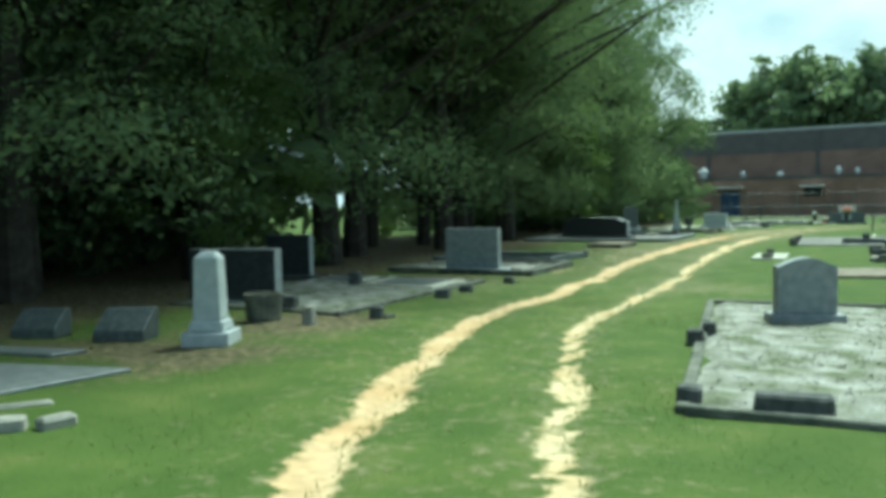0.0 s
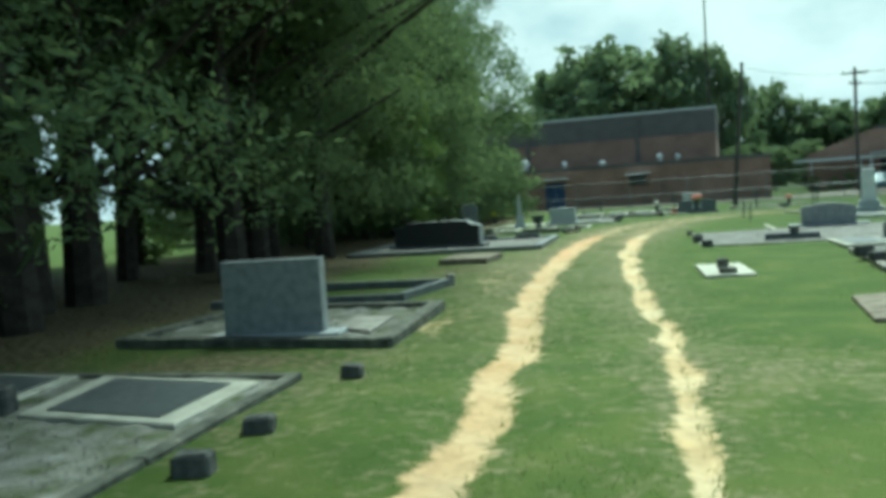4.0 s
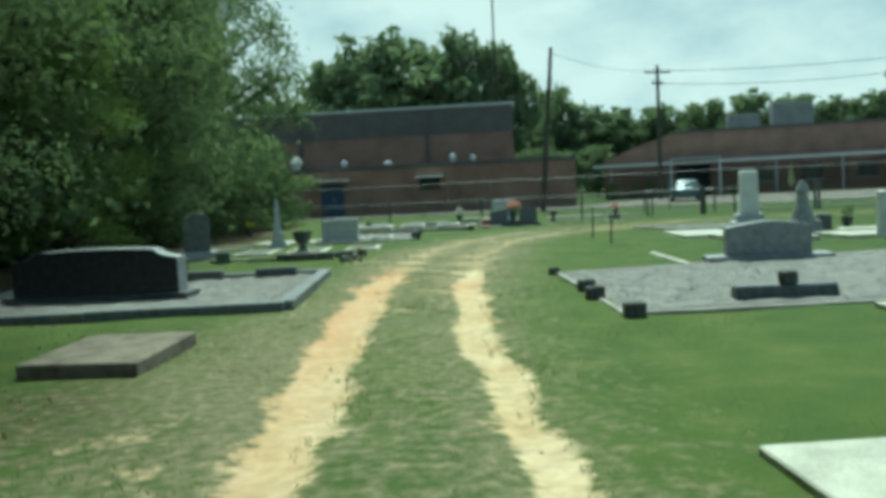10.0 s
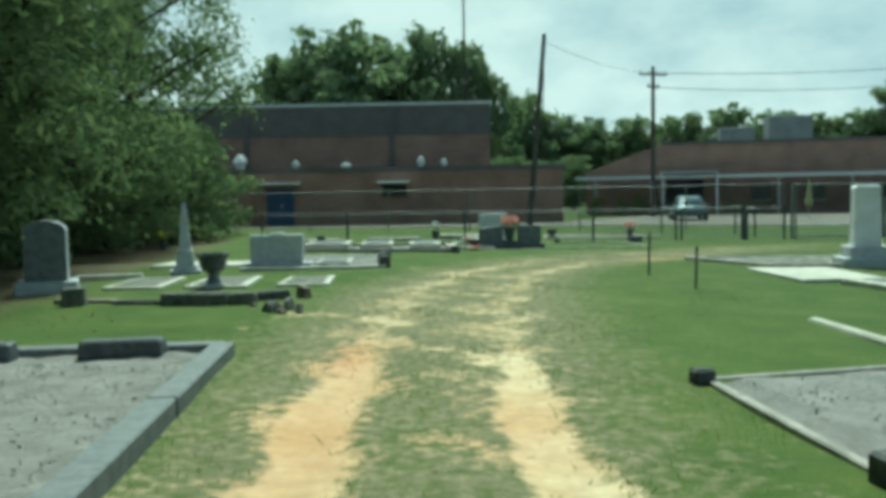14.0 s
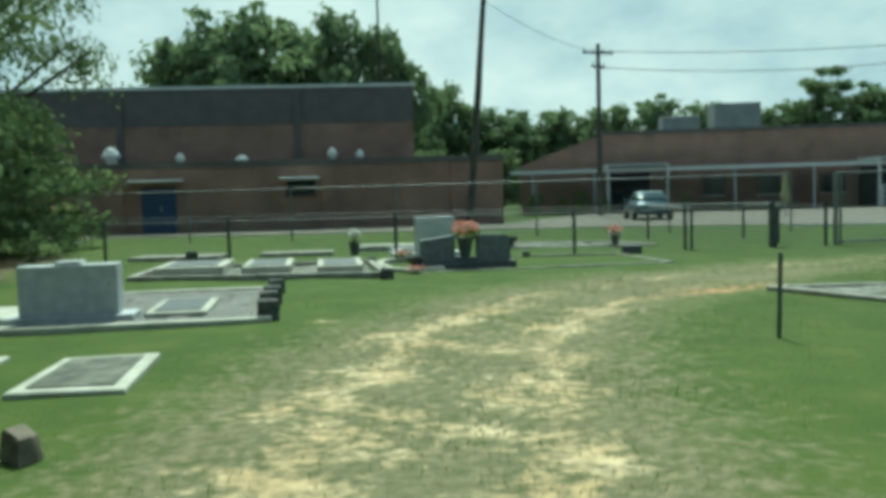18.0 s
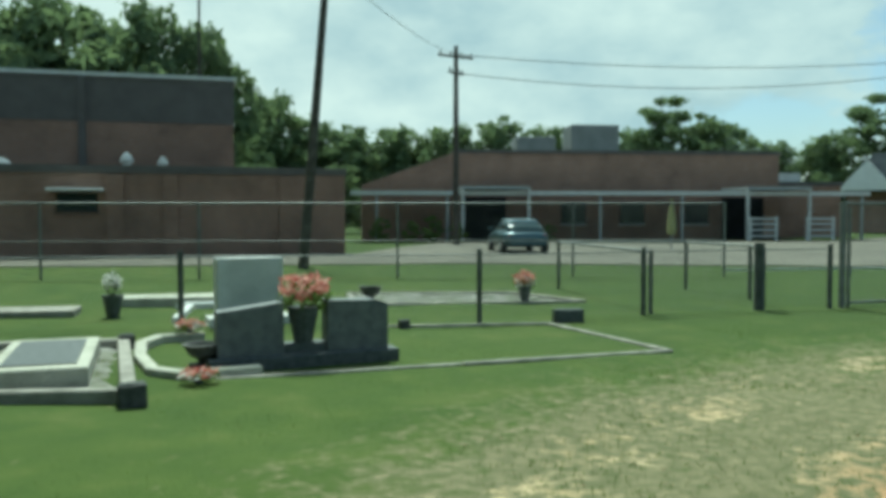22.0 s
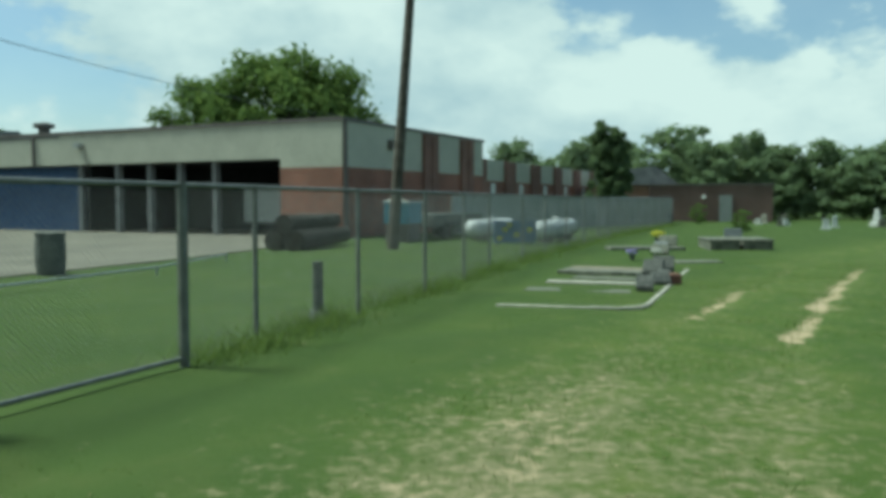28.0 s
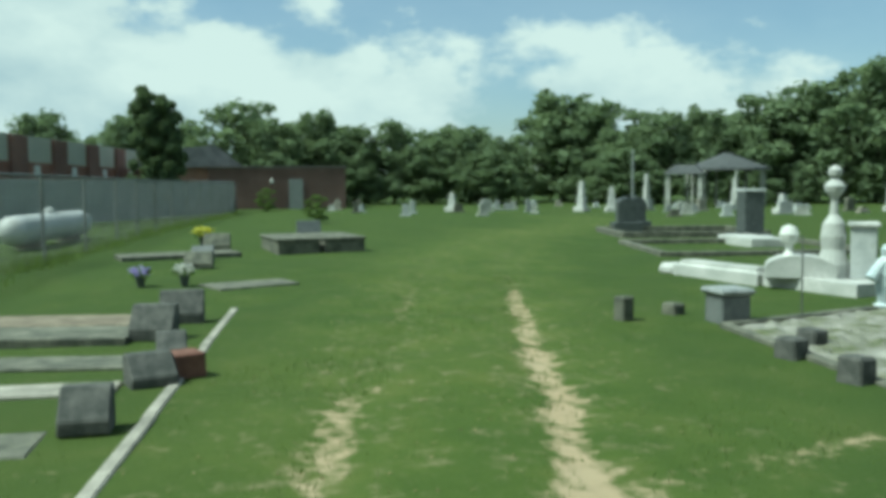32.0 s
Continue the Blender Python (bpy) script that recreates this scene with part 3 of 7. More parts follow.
def blot(x, y, rx, ry, rz=0.0):
    c, s = math.cos(rz), math.sin(rz)
    dx, dy = fx - x, fy - y
    return np.exp(-(((c * dx + s * dy) / rx) ** 2 + ((-s * dx + c * dy) / ry) ** 2))


clay = np.minimum(1, 0.22 * np.exp(-((off + 0.85) / 0.5) ** 2) * (fy < 20) + 0.3 * blot(6.9, 15.8, 0.5, 1.9) + 0.7 * blot(7.45, 21.7, 0.4, 1.3) + 0.8 * blot(14.4, 32.7, 1.6, 0.45, 0.35) + 0.4 * blot(8.2, 19, 1.2, 1.2))
sand = np.maximum(sand, np.maximum(0.56 * blot(14.4, 32.7, 1.6, 0.5, 0.35), (0.42 + 0.1 * w2) * blot(14.6, 34.7, 2.4, 0.62, 0.42)))
sand = np.maximum(sand, (0.44 + 0.10 * w2) * (blot(22.4, 36.1, 1.5, 0.6, -0.15) + 0.8 * blot(25.0, 35.4, 1.1, 0.42, -0.4)))
sand = np.maximum(sand, (0.42 + 0.10 * w2) * blot(17.6, 35.7, 3.3, 0.75, 0.12))
sand = np.maximum(sand, 0.8 * blot(31.75, 30.85, 0.3, 0.32))
sand = np.maximum(sand, 0.50 * blot(31.8, 29.4, 0.18, 1.7, 0.05))
sand = np.maximum(sand, (0.27 + 0.10 * w2) * np.maximum(blot(5.95, 10.0, 0.9, 4.2, 0.1), 0.9 * blot(5.4, 16.0, 1.6, 0.9)) + 0.16 * np.exp(-((off + 1.25) / 0.5) ** 2) * np.exp(-((fy - 10) / 5) ** 4) + 0.40 * blot(6.45, 17.8, 0.22, 1.6) + 0.5 * blot(8.6, 31.6, 0.4, 0.2))
litter = np.minimum(1, 1.0 / (1 + np.exp(np.clip(fx, -40, 40) * 2.2 + (- 2.4 - 0.35 * w1 - 0.5 * blot(4, -6, 4, 6)) * 2.2)) * (fy < 47) * np.clip((fx + 8.5) / 1.5, 0, 1))
sand = np.maximum(sand, (0.46 + 0.12 * w2) * np.maximum(blot(6.65, 24.75, 0.75, 0.4, 0.3), np.maximum(0.95 * blot(6.15, 23.5, 0.22, 1.2, -0.35), blot(7.3, 24.6, 0.5, 0.5))))
sand = np.maximum(sand, (0.44 + 0.12 * w2) * blot(6.35, 4.6, 0.45, 2.2))
litter = np.maximum(litter, 0.6 * blot(3.7, 26.75, 1.5, 0.35))
litter = np.maximum(litter, 0.85 * blot(5.3, -6.4, 2.2, 0.75, 0.2) + 0.5 * blot(6.2, -7.3, 0.6, 0.9) + 0.6 * blot(5.3, -4.3, 1.4, 0.7))
litter = np.maximum(litter, 0.62 * blot(5.6, -4.4, 1.6, 2.2) + 0.2 * blot(5.0, 12.5, 0.9, 1.6) + 0.32 * blot(4.7, 10.0, 1.1, 3.6) + 0.72 * blot(4.6, 2.4, 1.6, 0.7) + 0.2 * blot(5.5, 11.8, 0.9, 2.6) + 0.25 * blot(5.0, 16.2, 1.3, 0.8) + 0.5 * blot(5.9, -3.9, 0.7, 0.8))
straw = np.minimum(1, ((0.16 + 0.22 * np.clip((fy - 1) / 6, 0, 1)) * (fy < 24) * (fx < 14) + 0.21 * (fx >= 14) * np.clip((30 - fx) / 4, 0.7, 1) + 0.36 * (fy >= 24) * (fx < 14) + 0.50 * np.exp(-((arc - arc_at(9.0, 26)) / 8) ** 2)) * np.exp(-(off / 2.1) ** 4) + 0.22 * np.exp(-((np.abs(off) - 0.72) / 0.45) ** 2) * np.clip((30 - fx) / 4, 0.45, 1) + 0.22 * blot(6.0, 9.0, 1.2, 5.0) + 0.42 * blot(6.0, 1.4, 0.7, 3.0) + 0.4 * blot(10.2, 1.6, 1.3, 1.2) + 0.34 * blot(5.9, 14.0, 1.2, 3.6) + 0.62 * blot(14.9, 34.1, 3.0, 1.3, 0.42) + 0.35 * blot(22.6, 35.8, 3.4, 1.2, -0.2))
lush = np.clip((fx - 11) / 10, 0, 1) * 0.75 * (1 - 0.85 * np.exp(-(off / 1.75) ** 4)) * (0.85 + 0.15 * w1)
dull = np.clip((fx - 11) / 10, 0, 1) * 0.8
dip = -0.045 * np.clip(sand, 0, 1) * (np.abs(off) < 3)
fz = dip + 0.012 * w1 * near - 0.5 * np.clip((np.hypot(fx - 15, fy - 20) - 300) / 2000, 0, 1)
ny, nx = GX.shape
q = np.arange(ny * nx).reshape(ny, nx)
quads = np.stack([q[:-1, :-1], q[:-1, 1:], q[1:, 1:], q[1:, :-1]], -1).reshape(-1, 4)
me = bpy.data.meshes.new("ground")
me.from_pydata(np.stack([fx, fy, fz], 1).tolist(), [], quads.tolist())
me.materials.append(M_GROUND)
for key, val in (("sand", sand), ("litter", litter), ("clay", clay), ("straw", straw), ("lush", lush), ("dull", dull)):
    me.attributes.new(key, "FLOAT", "POINT").data.foreach_set("value", val.astype(np.float32))
me.shade_smooth()
tagged(new("ground", me), "mown cemetery grass with sandy wheel ruts and leaf litter", "ground", kind="structure")

bm = B()
sheet(bm, [(-40, 74), (-1.3, 59.6), (9.5, 55.9), (20, 53.2), (30, 47.6), (35, 45.9), (41.5, 44.3), (50, 43), (58, 41.5), (66, 60), (62, 71), (48, 65), (27, 71), (22, 65), (18.8, 60.2), (-40, 78)], -0.05, 0.03)
single("road", bm, M_ROAD, 0, 0, 0, 0, "pale sandy paved road and school yard", "road", kind="structure")


# ---- gym ----

gym = thing("gym_building", 18.6, 61.0, 0, -6.0, "brown brick gym with a tall dark-clad hall", "building")
LOW, TALL = 3.25, 7.5
bm = box(B(), -20, 7, 0, 40, 14, LOW - 0.25)
part("front_wall", bm, M_BRICK, gym)
part("parapet", box(B(), -20, 7, LOW - 0.25, 40.1, 14.1, 0.28), M_DARK_PANEL, gym, "dark metal parapet edge")
part("hall_wall", box(B(), -22.85, 17.2, 0, 38, 20, 5.55), M_BRICK, gym)
part("hall_cladding", box(B(), -22.85, 17.2, 5.55, 38.06, 20.06, TALL - 5.55), M_DARK_PANEL, gym, "dark brown metal cladding")
part("roof_edge", box(B(), -22.85, 17.2, TALL, 38.3, 20.3, 0.16), M_TRIM, gym, "pale metal roof edge")
for x in (-10.2, -19.7, -29.2):
    part("downpipe", box(B(), x, 7.12, LOW, 0.32, 0.14, TALL - LOW), M_DARK_PANEL, gym)
for x, w in ((-8.3, 0.6), (-18.1, 0.9), (-6.4, 0.5), (-25.4, 0.9), (-2.2, 0.6)):
    part("pilaster", box(B(), x, -0.06, 0, w, 0.14, LOW - 0.3), M_BRICK, gym)


def doorway(parent, x, w, h, door_w):
    part("awning", box(B(), x, -0.5, h, w, 1.05, 0.10, 0, 0.02), M_TRIM, parent, "flat white awning")
    d = part("door", box(B(), x, -0.05, 0, door_w, 0.14, h - 0.25), M_BLUE, parent, "blue double door")
    for s in (-1, 1):
        part("door_leaf", box(B(), x + s * door_w / 4, -0.14, 0.05, door_w / 2 - 0.06, 0.06, h - 0.4), M_BLUE, d)
    part("handle", box(B(), x + 0.12, -0.20, 1.0, 0.05, 0.06, 0.3), M_METAL, d)


doorway(gym, -16.05, 2.3, 2.36, 1.55)
part("awning", box(B(), -9.55, -0.45, 2.34, 1.8, 0.95, 0.10, 0, 0.02), M_TRIM, gym, "flat white awning")
w = part("window", box(B(), -9.55, -0.04, 1.62, 1.35, 0.1, 0.66), M_GLASS, gym, "dark window under an awning")
part("window_sill", box(B(), -9.55, -0.08, 1.54, 1.5, 0.14, 0.08), M_BRICK_DARK, w)
for x, y, r, h in ((-6.83, 5.0, 0.22, 0.85), (-8.26, 5.0, 0.26, 1.05), (-12.95, 5.0, 0.34, 0.68), (-16.1, 5.0, 0.25, 0.9), (-19.58, 5.0, 0.46, 1.4), (-22.15, 5.0, 0.44, 0.7)):
    v = thing("roof_vent", 0, 0, 0, 0, "white round metal vent on the gym roof", "roof vent", "vents on the gym roof")
    v.matrix_basis = gym.matrix_basis @ pose(x, y, LOW + 0.02)
    part("pipe", lathe(B(), [(r * 0.6, 0), (r * 0.6, h * 0.42)]), M_MARBLE, v)
    part("hood", lathe(B(), [(r, h * 0.38), (r, h * 0.48), (r * 0.6, h * 0.68), (r * 0.15, h * 0.78)]), M_MARBLE, v)

# ---- school with a covered walk ----
school = thing("school_building", 29.4, 75.4, 0, -16.5, "low red brick school with a long covered walk in front", "building")
SL = 19.8
part("wall", box(B(), SL / 2, 8, 0, SL, 16, 5.1), M_BRICK, school)
part("roof_edge", box(B(), SL / 2, 8, 5.1, SL + 0.2, 16.2, 0.2), M_DARK_PANEL, school, "dark roof edge")
bm = prism(B(), [(-5.6, 0), (0.05, 0), (0.05, 5.2), (-5.6, 3.2)], 0.02, 15)
part("sloped_wing", bm, M_BRICK, school)
part("annex", box(B(), SL + 2.6, 9, 0, 5.2, 14, 3.3), M_BRICK, school)
part("annex_roof_edge", box(B(), SL + 2.6, 9, 3.3, 5.4, 14.2, 0.25), M_DARK_PANEL, school)
part("roof_curb", box(B(), SL + 1.5, 9, 3.55, 3.0, 12, 0.6), M_TRIM, school)
bm = box(B(), 8.4, -2.6, 2.60, 29.2, 3.4, 0.14)
cov = part("walk_cover", bm, M_METAL, school, "pale metal walkway roof")
part("fascia", box(B(), 8.4, -4.34, 2.54, 29.2, 0.06, 0.22), M_TRIM, cov)
for i, x in enumerate((-4.8, -1.0, 7.45, 12.08, 22.6)):
    part("post", box(B(), x, -4.2, 0, 0.13, 0.13, 2.58, 0, 0.01), M_METAL, cov)
for x in (1.6, 17.5):
    part("raised_canopy", box(B(), x, -2.9, 2.86, 3.7, 3.6, 0.16), M_METAL, school, "raised pale entrance canopy")
    for s in (-1.8, 1.8):
        part("canopy_post", box(B(), x + s, -4.55, 0, 0.14, 0.14, 2.86), M_TRIM, school)
    # shade under the canopy, put on the wall as a near-black box
    part("entrance", box(B(), x, -0.06, 0, 2.6, 0.16, 2.5), M_SHADOW, school, "near-black panel for the shaded entrance")
for x in (7.0, 10.6, 14.6):
    w = part("window", box(B(), x, -0.04, 0.9, 1.5, 0.1, 1.2), M_GLASS, school, "dark window under the covered walk")
    part("window_frame", box(B(), x, -0.07, 0.84, 1.6, 0.08, 0.07), M_TRIM, w)
for x, w, h, d in ((6.2, 2.7, 1.35, 2.0), (10.2, 3.3, 2.15, 2.6)):
    u = thing("rooftop_unit", 0, 0, 0, 0, "pale grey air handling unit on the school roof", "air conditioner", "units on the school roof")
    u.matrix_basis = school.matrix_basis @ pose(x, 8.0, 5.3)
    part("casing", box(B(), 0, 0, 0.1, w, d, h, 0, 0.04), M_UNIT, u)
    part("base_frame", box(B(), 0, 0, 0, w * 0.9, d * 0.9, 0.1), M_METAL, u)
for gx0 in (16.4, 19.7):
    g = thing("white_gate", 0, 0, 0, 0, "short white rail gate before the school entrance", "gate", "white gates at the school")
    g.matrix_basis = school.matrix_basis @ pose(gx0, -5.0, 0)
    for s in (-0.75, 0.75):
        part("post", box(B(), s, 0, 0, 0.14, 0.14, 1.35, 0, 0.02), M_TRIM, g)
    for z in (0.25, 0.58, 0.91, 1.2):
        part("rail", box(B(), 0, 0, z, 1.45, 0.05, 0.10), M_TRIM, g)

# ---- grey gabled house ----
house = thing("gabled_house", 68.4, 74.3, 0, -53.4, "grey-roofed brick house with a white gable", "house")
part("wall", box(B(), 1.5, 6, 0, 16, 12, 3.2), M_BRICK, house)
bm = prism(B(), [(-6.5, 3.2), (10, 3.2), (10, 3.4), (8, 6.2), (-4.6, 6.2), (-6.5, 3.4)], -0.4, 12.5)
part("roof", bm, M_ROOF, house)
bm = prism(B(), [(-7.0, 3.3), (-2.9, 3.3), (-4.95, 5.6)], -1.6, 0.4)
part("gable", bm, mix_mat("white_board_paint", (0.76, 0.77, 0.75), (0.83, 0.84, 0.82), 2, 0.6, 0.03, 20), house, "white boarded gable")
for x in (-1.2, 0.3, 3.2):
    w = part("window", box(B(), x, -0.03, 0.9, 1.1, 0.1, 1.5), M_GLASS, house)
    part("window_frame", box(B(), x, -0.06, 1.62, 1.2, 0.08, 0.08), M_TRIM, w)
    part("lintel", box(B(), x, -0.08, 2.4, 1.4, 0.14, 0.14), M_TRIM, w)
    for sd in (-0.62, 0.62):
        part("shutter", box(B(), x + sd, -0.08, 0.9, 0.16, 0.1, 1.5), M_TRIM, w)
    part("window_sill", box(B(), x, -0.1, 0.8, 1.3, 0.16, 0.1), M_TRIM, w)

# ---- workshop with the open bay ----
A, Bc, C = Vector((54.5, 42.5)), Vector((65.4, 67.8)), Vector((68.6, 37.0))
shop = thing("workshop_building", A.x, A.y, 0, 0, "cream-clad brick workshop with a wide open loading bay", "building")


def face(parent, name, p, q, s0, s1, z0, z1, material, proud=0.0, thick=0.3, label=""):
    """A piece of a facade between two stretches of the line from p to q."""
    p, q = Vector(p), Vector(q)
    d = (q - p).normalized()
    out = Vector((d.y, -d.x))
    if out.dot(Vector((15, 30)) - p) < 0:
        out = -out
    a, b = p + d * s0, p + d * s1
    m = (a + b) / 2 - out * (thick / 2 - proud) - A
    return part(name, box(B(), m.x, m.y, z0, s1 - s0, thick, z1 - z0, math.atan2(d.y, d.x)), material, parent, label)


LW = (Bc - A).length
face(shop, "cladding", A, Bc, 0, LW, 3.45, 5.0, M_CREAM, 0, label="cream metal cladding")
face(shop, "pier", A, Bc, 0, 3.3, 0, 3.05, M_BRICK_BRIGHT)
face(shop, "cladding", A, Bc, 0, 3.3, 3.05, 3.45, M_CREAM, 0.002)
face(shop, "pier", A, Bc, 24.8, LW, 0, 3.05, M_BRICK_BRIGHT)
face(shop, "cladding", A, Bc, 24.8, LW, 3.05, 3.45, M_CREAM, 0.002)
# back, ceiling and sides of the bay carry their shade as near-black colour
face(shop, "bay_back", A, Bc, 3.3, 24.8, 0, 3.45, M_SHADOW, -6.0, label="back of the loading bay painted shade-black")
face(shop, "bay_ceiling", A, Bc, 3.3, 24.8, 3.45, 3.6, M_SHADOW, -0.3, 6.0, "ceiling over the bay painted shade-black")
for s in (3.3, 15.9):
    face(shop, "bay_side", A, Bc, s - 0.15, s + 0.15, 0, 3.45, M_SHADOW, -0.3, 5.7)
face(shop, "bay_floor", A, Bc, 3.3, 24.8, 0.0, 0.05, M_ROAD, -0.2, 5.9, "oil-stained floor of the bay")
face(shop, "roller_door", A, Bc, 16.4, 24.8, 0, 3.4, M_BLUE, -0.5, 0.1, "large blue roller door")
for s in (7.2, 9.4, 11.4, 13.6, 16.3):
    face(shop, "column", A, Bc, s, s + 0.26, 0, 3.45, M_ROOF, -0.2)
face(shop, "panel", A, Bc, 3.6, 6.6, 0.6, 2.2, M_METAL, -1.4, 0.1, "pale panel inside the bay")
face(shop, "roof_edge", A, Bc, -0.1, LW + 0.1, 5.0, 5.16, M_DARK_PANEL, 0.06)
face(shop, "downpipe", A, Bc, 19.6, 19.72, 3.45, 5.0, M_DARK_PANEL, 0.12, 0.12)
face(shop, "lamp", A, Bc, 15.9, 16.3, 4.3, 4.55, M_METAL, 0.3, 0.3)
LR = (C - A).length
face(shop, "side_wall", A, C, 0.02, LR, 0, 3.05, M_BRICK_BRIGHT)
face(shop, "side_cladding", A, C, 0.02, LR, 3.05, 5.0, M_CREAM, label="cream metal cladding")
face(shop, "roof_edge", A, C, 0, LR + 0.1, 5.0, 5.14, M_DARK_PANEL, 0.06)
face(shop, "downpipe", A, C, 0.05, 0.2, 0, 5.0, M_DARK_PANEL, 0.14, 0.14)
face(shop, "wall_lamp", A, C, 3.9, 4.3, 4.0, 4.4, M_DARK_PANEL, 0.25, 0.25)
for s in (7.4, 11.9):
    for k in (0, 0.85):
        face(shop, "brick_pier", A, C, s + k, s + k + 0.7, 0, 4.95, M_BRICK_PIER, 0.18, 0.3)
D = Vector((112.0, 22.5))
LF = (D - C).length
face(shop, "wing_wall", C + Vector((0.6, 1.6)), D, 0, LF, 0, 2.9, M_BRICK_BRIGHT)
face(shop, "wing_cladding", C + Vector((0.6, 1.6)), D, 0, LF, 2.9, 4.3, M_CREAM)
for i in range(8):
    s = 2.5 + i * 5.4
    face(shop, "brick_pier", C + Vector((0.6, 1.6)), D, s, s + 1.9, 0, 4.25, M_BRICK_PIER, 0.2)
    face(shop, "window", C + Vector((0.6, 1.6)), D, s + 3.0, s + 3.7, 2.1, 2.75, M_TRIM, 0.05, 0.1)
part("roof", sheet(B(), [(0.3, 0.4), (10.7, 25.0), (22, 21), (14.2, -5.2)], 4.86, 4.98), M_ROOF, shop)
part("end_wall", sheet(B(), [(14.25, -5.2), (22, 21), (22.3, 21), (14.55, -5.3)], 0, 4.95), M_CREAM, shop)
part("wing_roof", sheet(B(), [(15.2, -3.5), (22, 20.5), (62, 8), (57.3, -19.6)], 4.14, 4.24), M_ROOF, shop)
v = single("roof_fan", lathe(B(), [(0.3, 0), (0.3, 0.5), (0.55, 0.55), (0.55, 0.75), (0.1, 0.85)]), M_DARK_PANEL, 63.2, 60.5, 5.0, 0, "dark mushroom vent on the workshop roof", "roof vent")

# ---- far brick building ----
far = thing("brick_store", 86.2, 20.0, 0, 77, "small far red brick building among trees", "building")
part("wall", box(B(), 0, -4, 0, 9.2, 8, 2.8), M_BRICK_DARK, far)
part("roof_edge", box(B(), 0, -4, 2.8, 9.4, 8.2, 0.15), M_DARK_PANEL, far)
part("door", box(B(), -1.2, 0.03, 0, 0.95, 0.1, 2.05), M_GRANITE, far)
part("wall_lamp", ball(B(), (0.4, 0.15, 1.9), 0.14), M_TRIM, far)

far_house = thing("far_house", 89.5, 25.4, 0, 80, "far brick house with a dark pitched roof", "house")
part("wall", box(B(), 0, -3, 0, 6.5, 6, 2.9), M_BRICK, far_house)
part("roof", prism(B(), [(-3.7, 2.9), (3.7, 2.9), (2.4, 4.1), (-1.8, 4.4)], -6.4, 0.4), M_ROOF, far_house)
part("window", box(B(), 1.2, 0.03, 1.0, 1.2, 0.1, 1.2), M_GLASS, far_house)

# ---- gazebo ----
gaz = thing("gazebo", 74.4, -8.4, 0, 40, "open white pavilion with a grey hipped roof", "gazebo")
part("roof", lathe(B(), [(2.9, 2.45), (2.85, 2.6), (0.15, 3.65)], seg=8), M_ROOF_DARK, gaz)
for i in range(8):
    a = i * math.pi / 4 + 0.39
    part("column", lathe(B(), [(0.11, 0), (0.09, 2.5)], (2.6 * math.cos(a), 2.6 * math.sin(a), 0), 8), M_OLD_WHITE, gaz)
part("side_roof", box(B(), 2.2, 2.6, 2.2, 2.6, 2.6, 0.6, 0, 0, 0.5), M_ROOF_DARK, gaz)
for sx in (1.1, 3.2):
    part("column", box(B(), sx, 3.6, 0, 0.3, 0.3, 2.2), M_OLD_WHITE, gaz)


# ---- fences ----
def woven_wire(length, z0, z1, pitch=0.062, r=0.0013):
    """Chain-link: two sets of thin slanting strands, each a three-sided wire, cut to the panel."""
    verts, faces = [], []
    h = z1 - z0
    for sgn in (1, -1):
        for i in range(1, int((length + h) / pitch)):
            c = i * pitch
            a0, a1 = max(0.0, c - h), min(length, c)
            p0, p1 = (a0, z0 + c - a0), (a1, z0 + c - a1)
            if sgn < 0:
                p0, p1 = (length - p0[0], p0[1]), (length - p1[0], p1[1])
            y = 0.0025 * sgn
            k = len(verts)
            for px, pz in (p0, p1):
                verts += [(px - r, y, pz - r), (px + r, y, pz + r), (px, y + 2 * r * sgn, pz)]
            faces += [(k, k + 1, k + 4, k + 3), (k + 1, k + 2, k + 5, k + 4), (k + 2, k, k + 3, k + 5)]
    me = bpy.data.meshes.new("wire_mesh")
    me.from_pydata(verts, [], faces)
    me.materials.append(M_CHAIN)
    return me


M_OLD_PIPE = mix_mat("tarnished_pipe", (0.15, 0.155, 0.15), (0.22, 0.225, 0.215), 5, 0.6, 0.03, 60, metal=0.3)
M_CHAIN = mix_mat("dull_zinc_wire", (0.11, 0.12, 0.115), (0.17, 0.18, 0.175), 4, 0.6, 0.0, 30, metal=0.3)


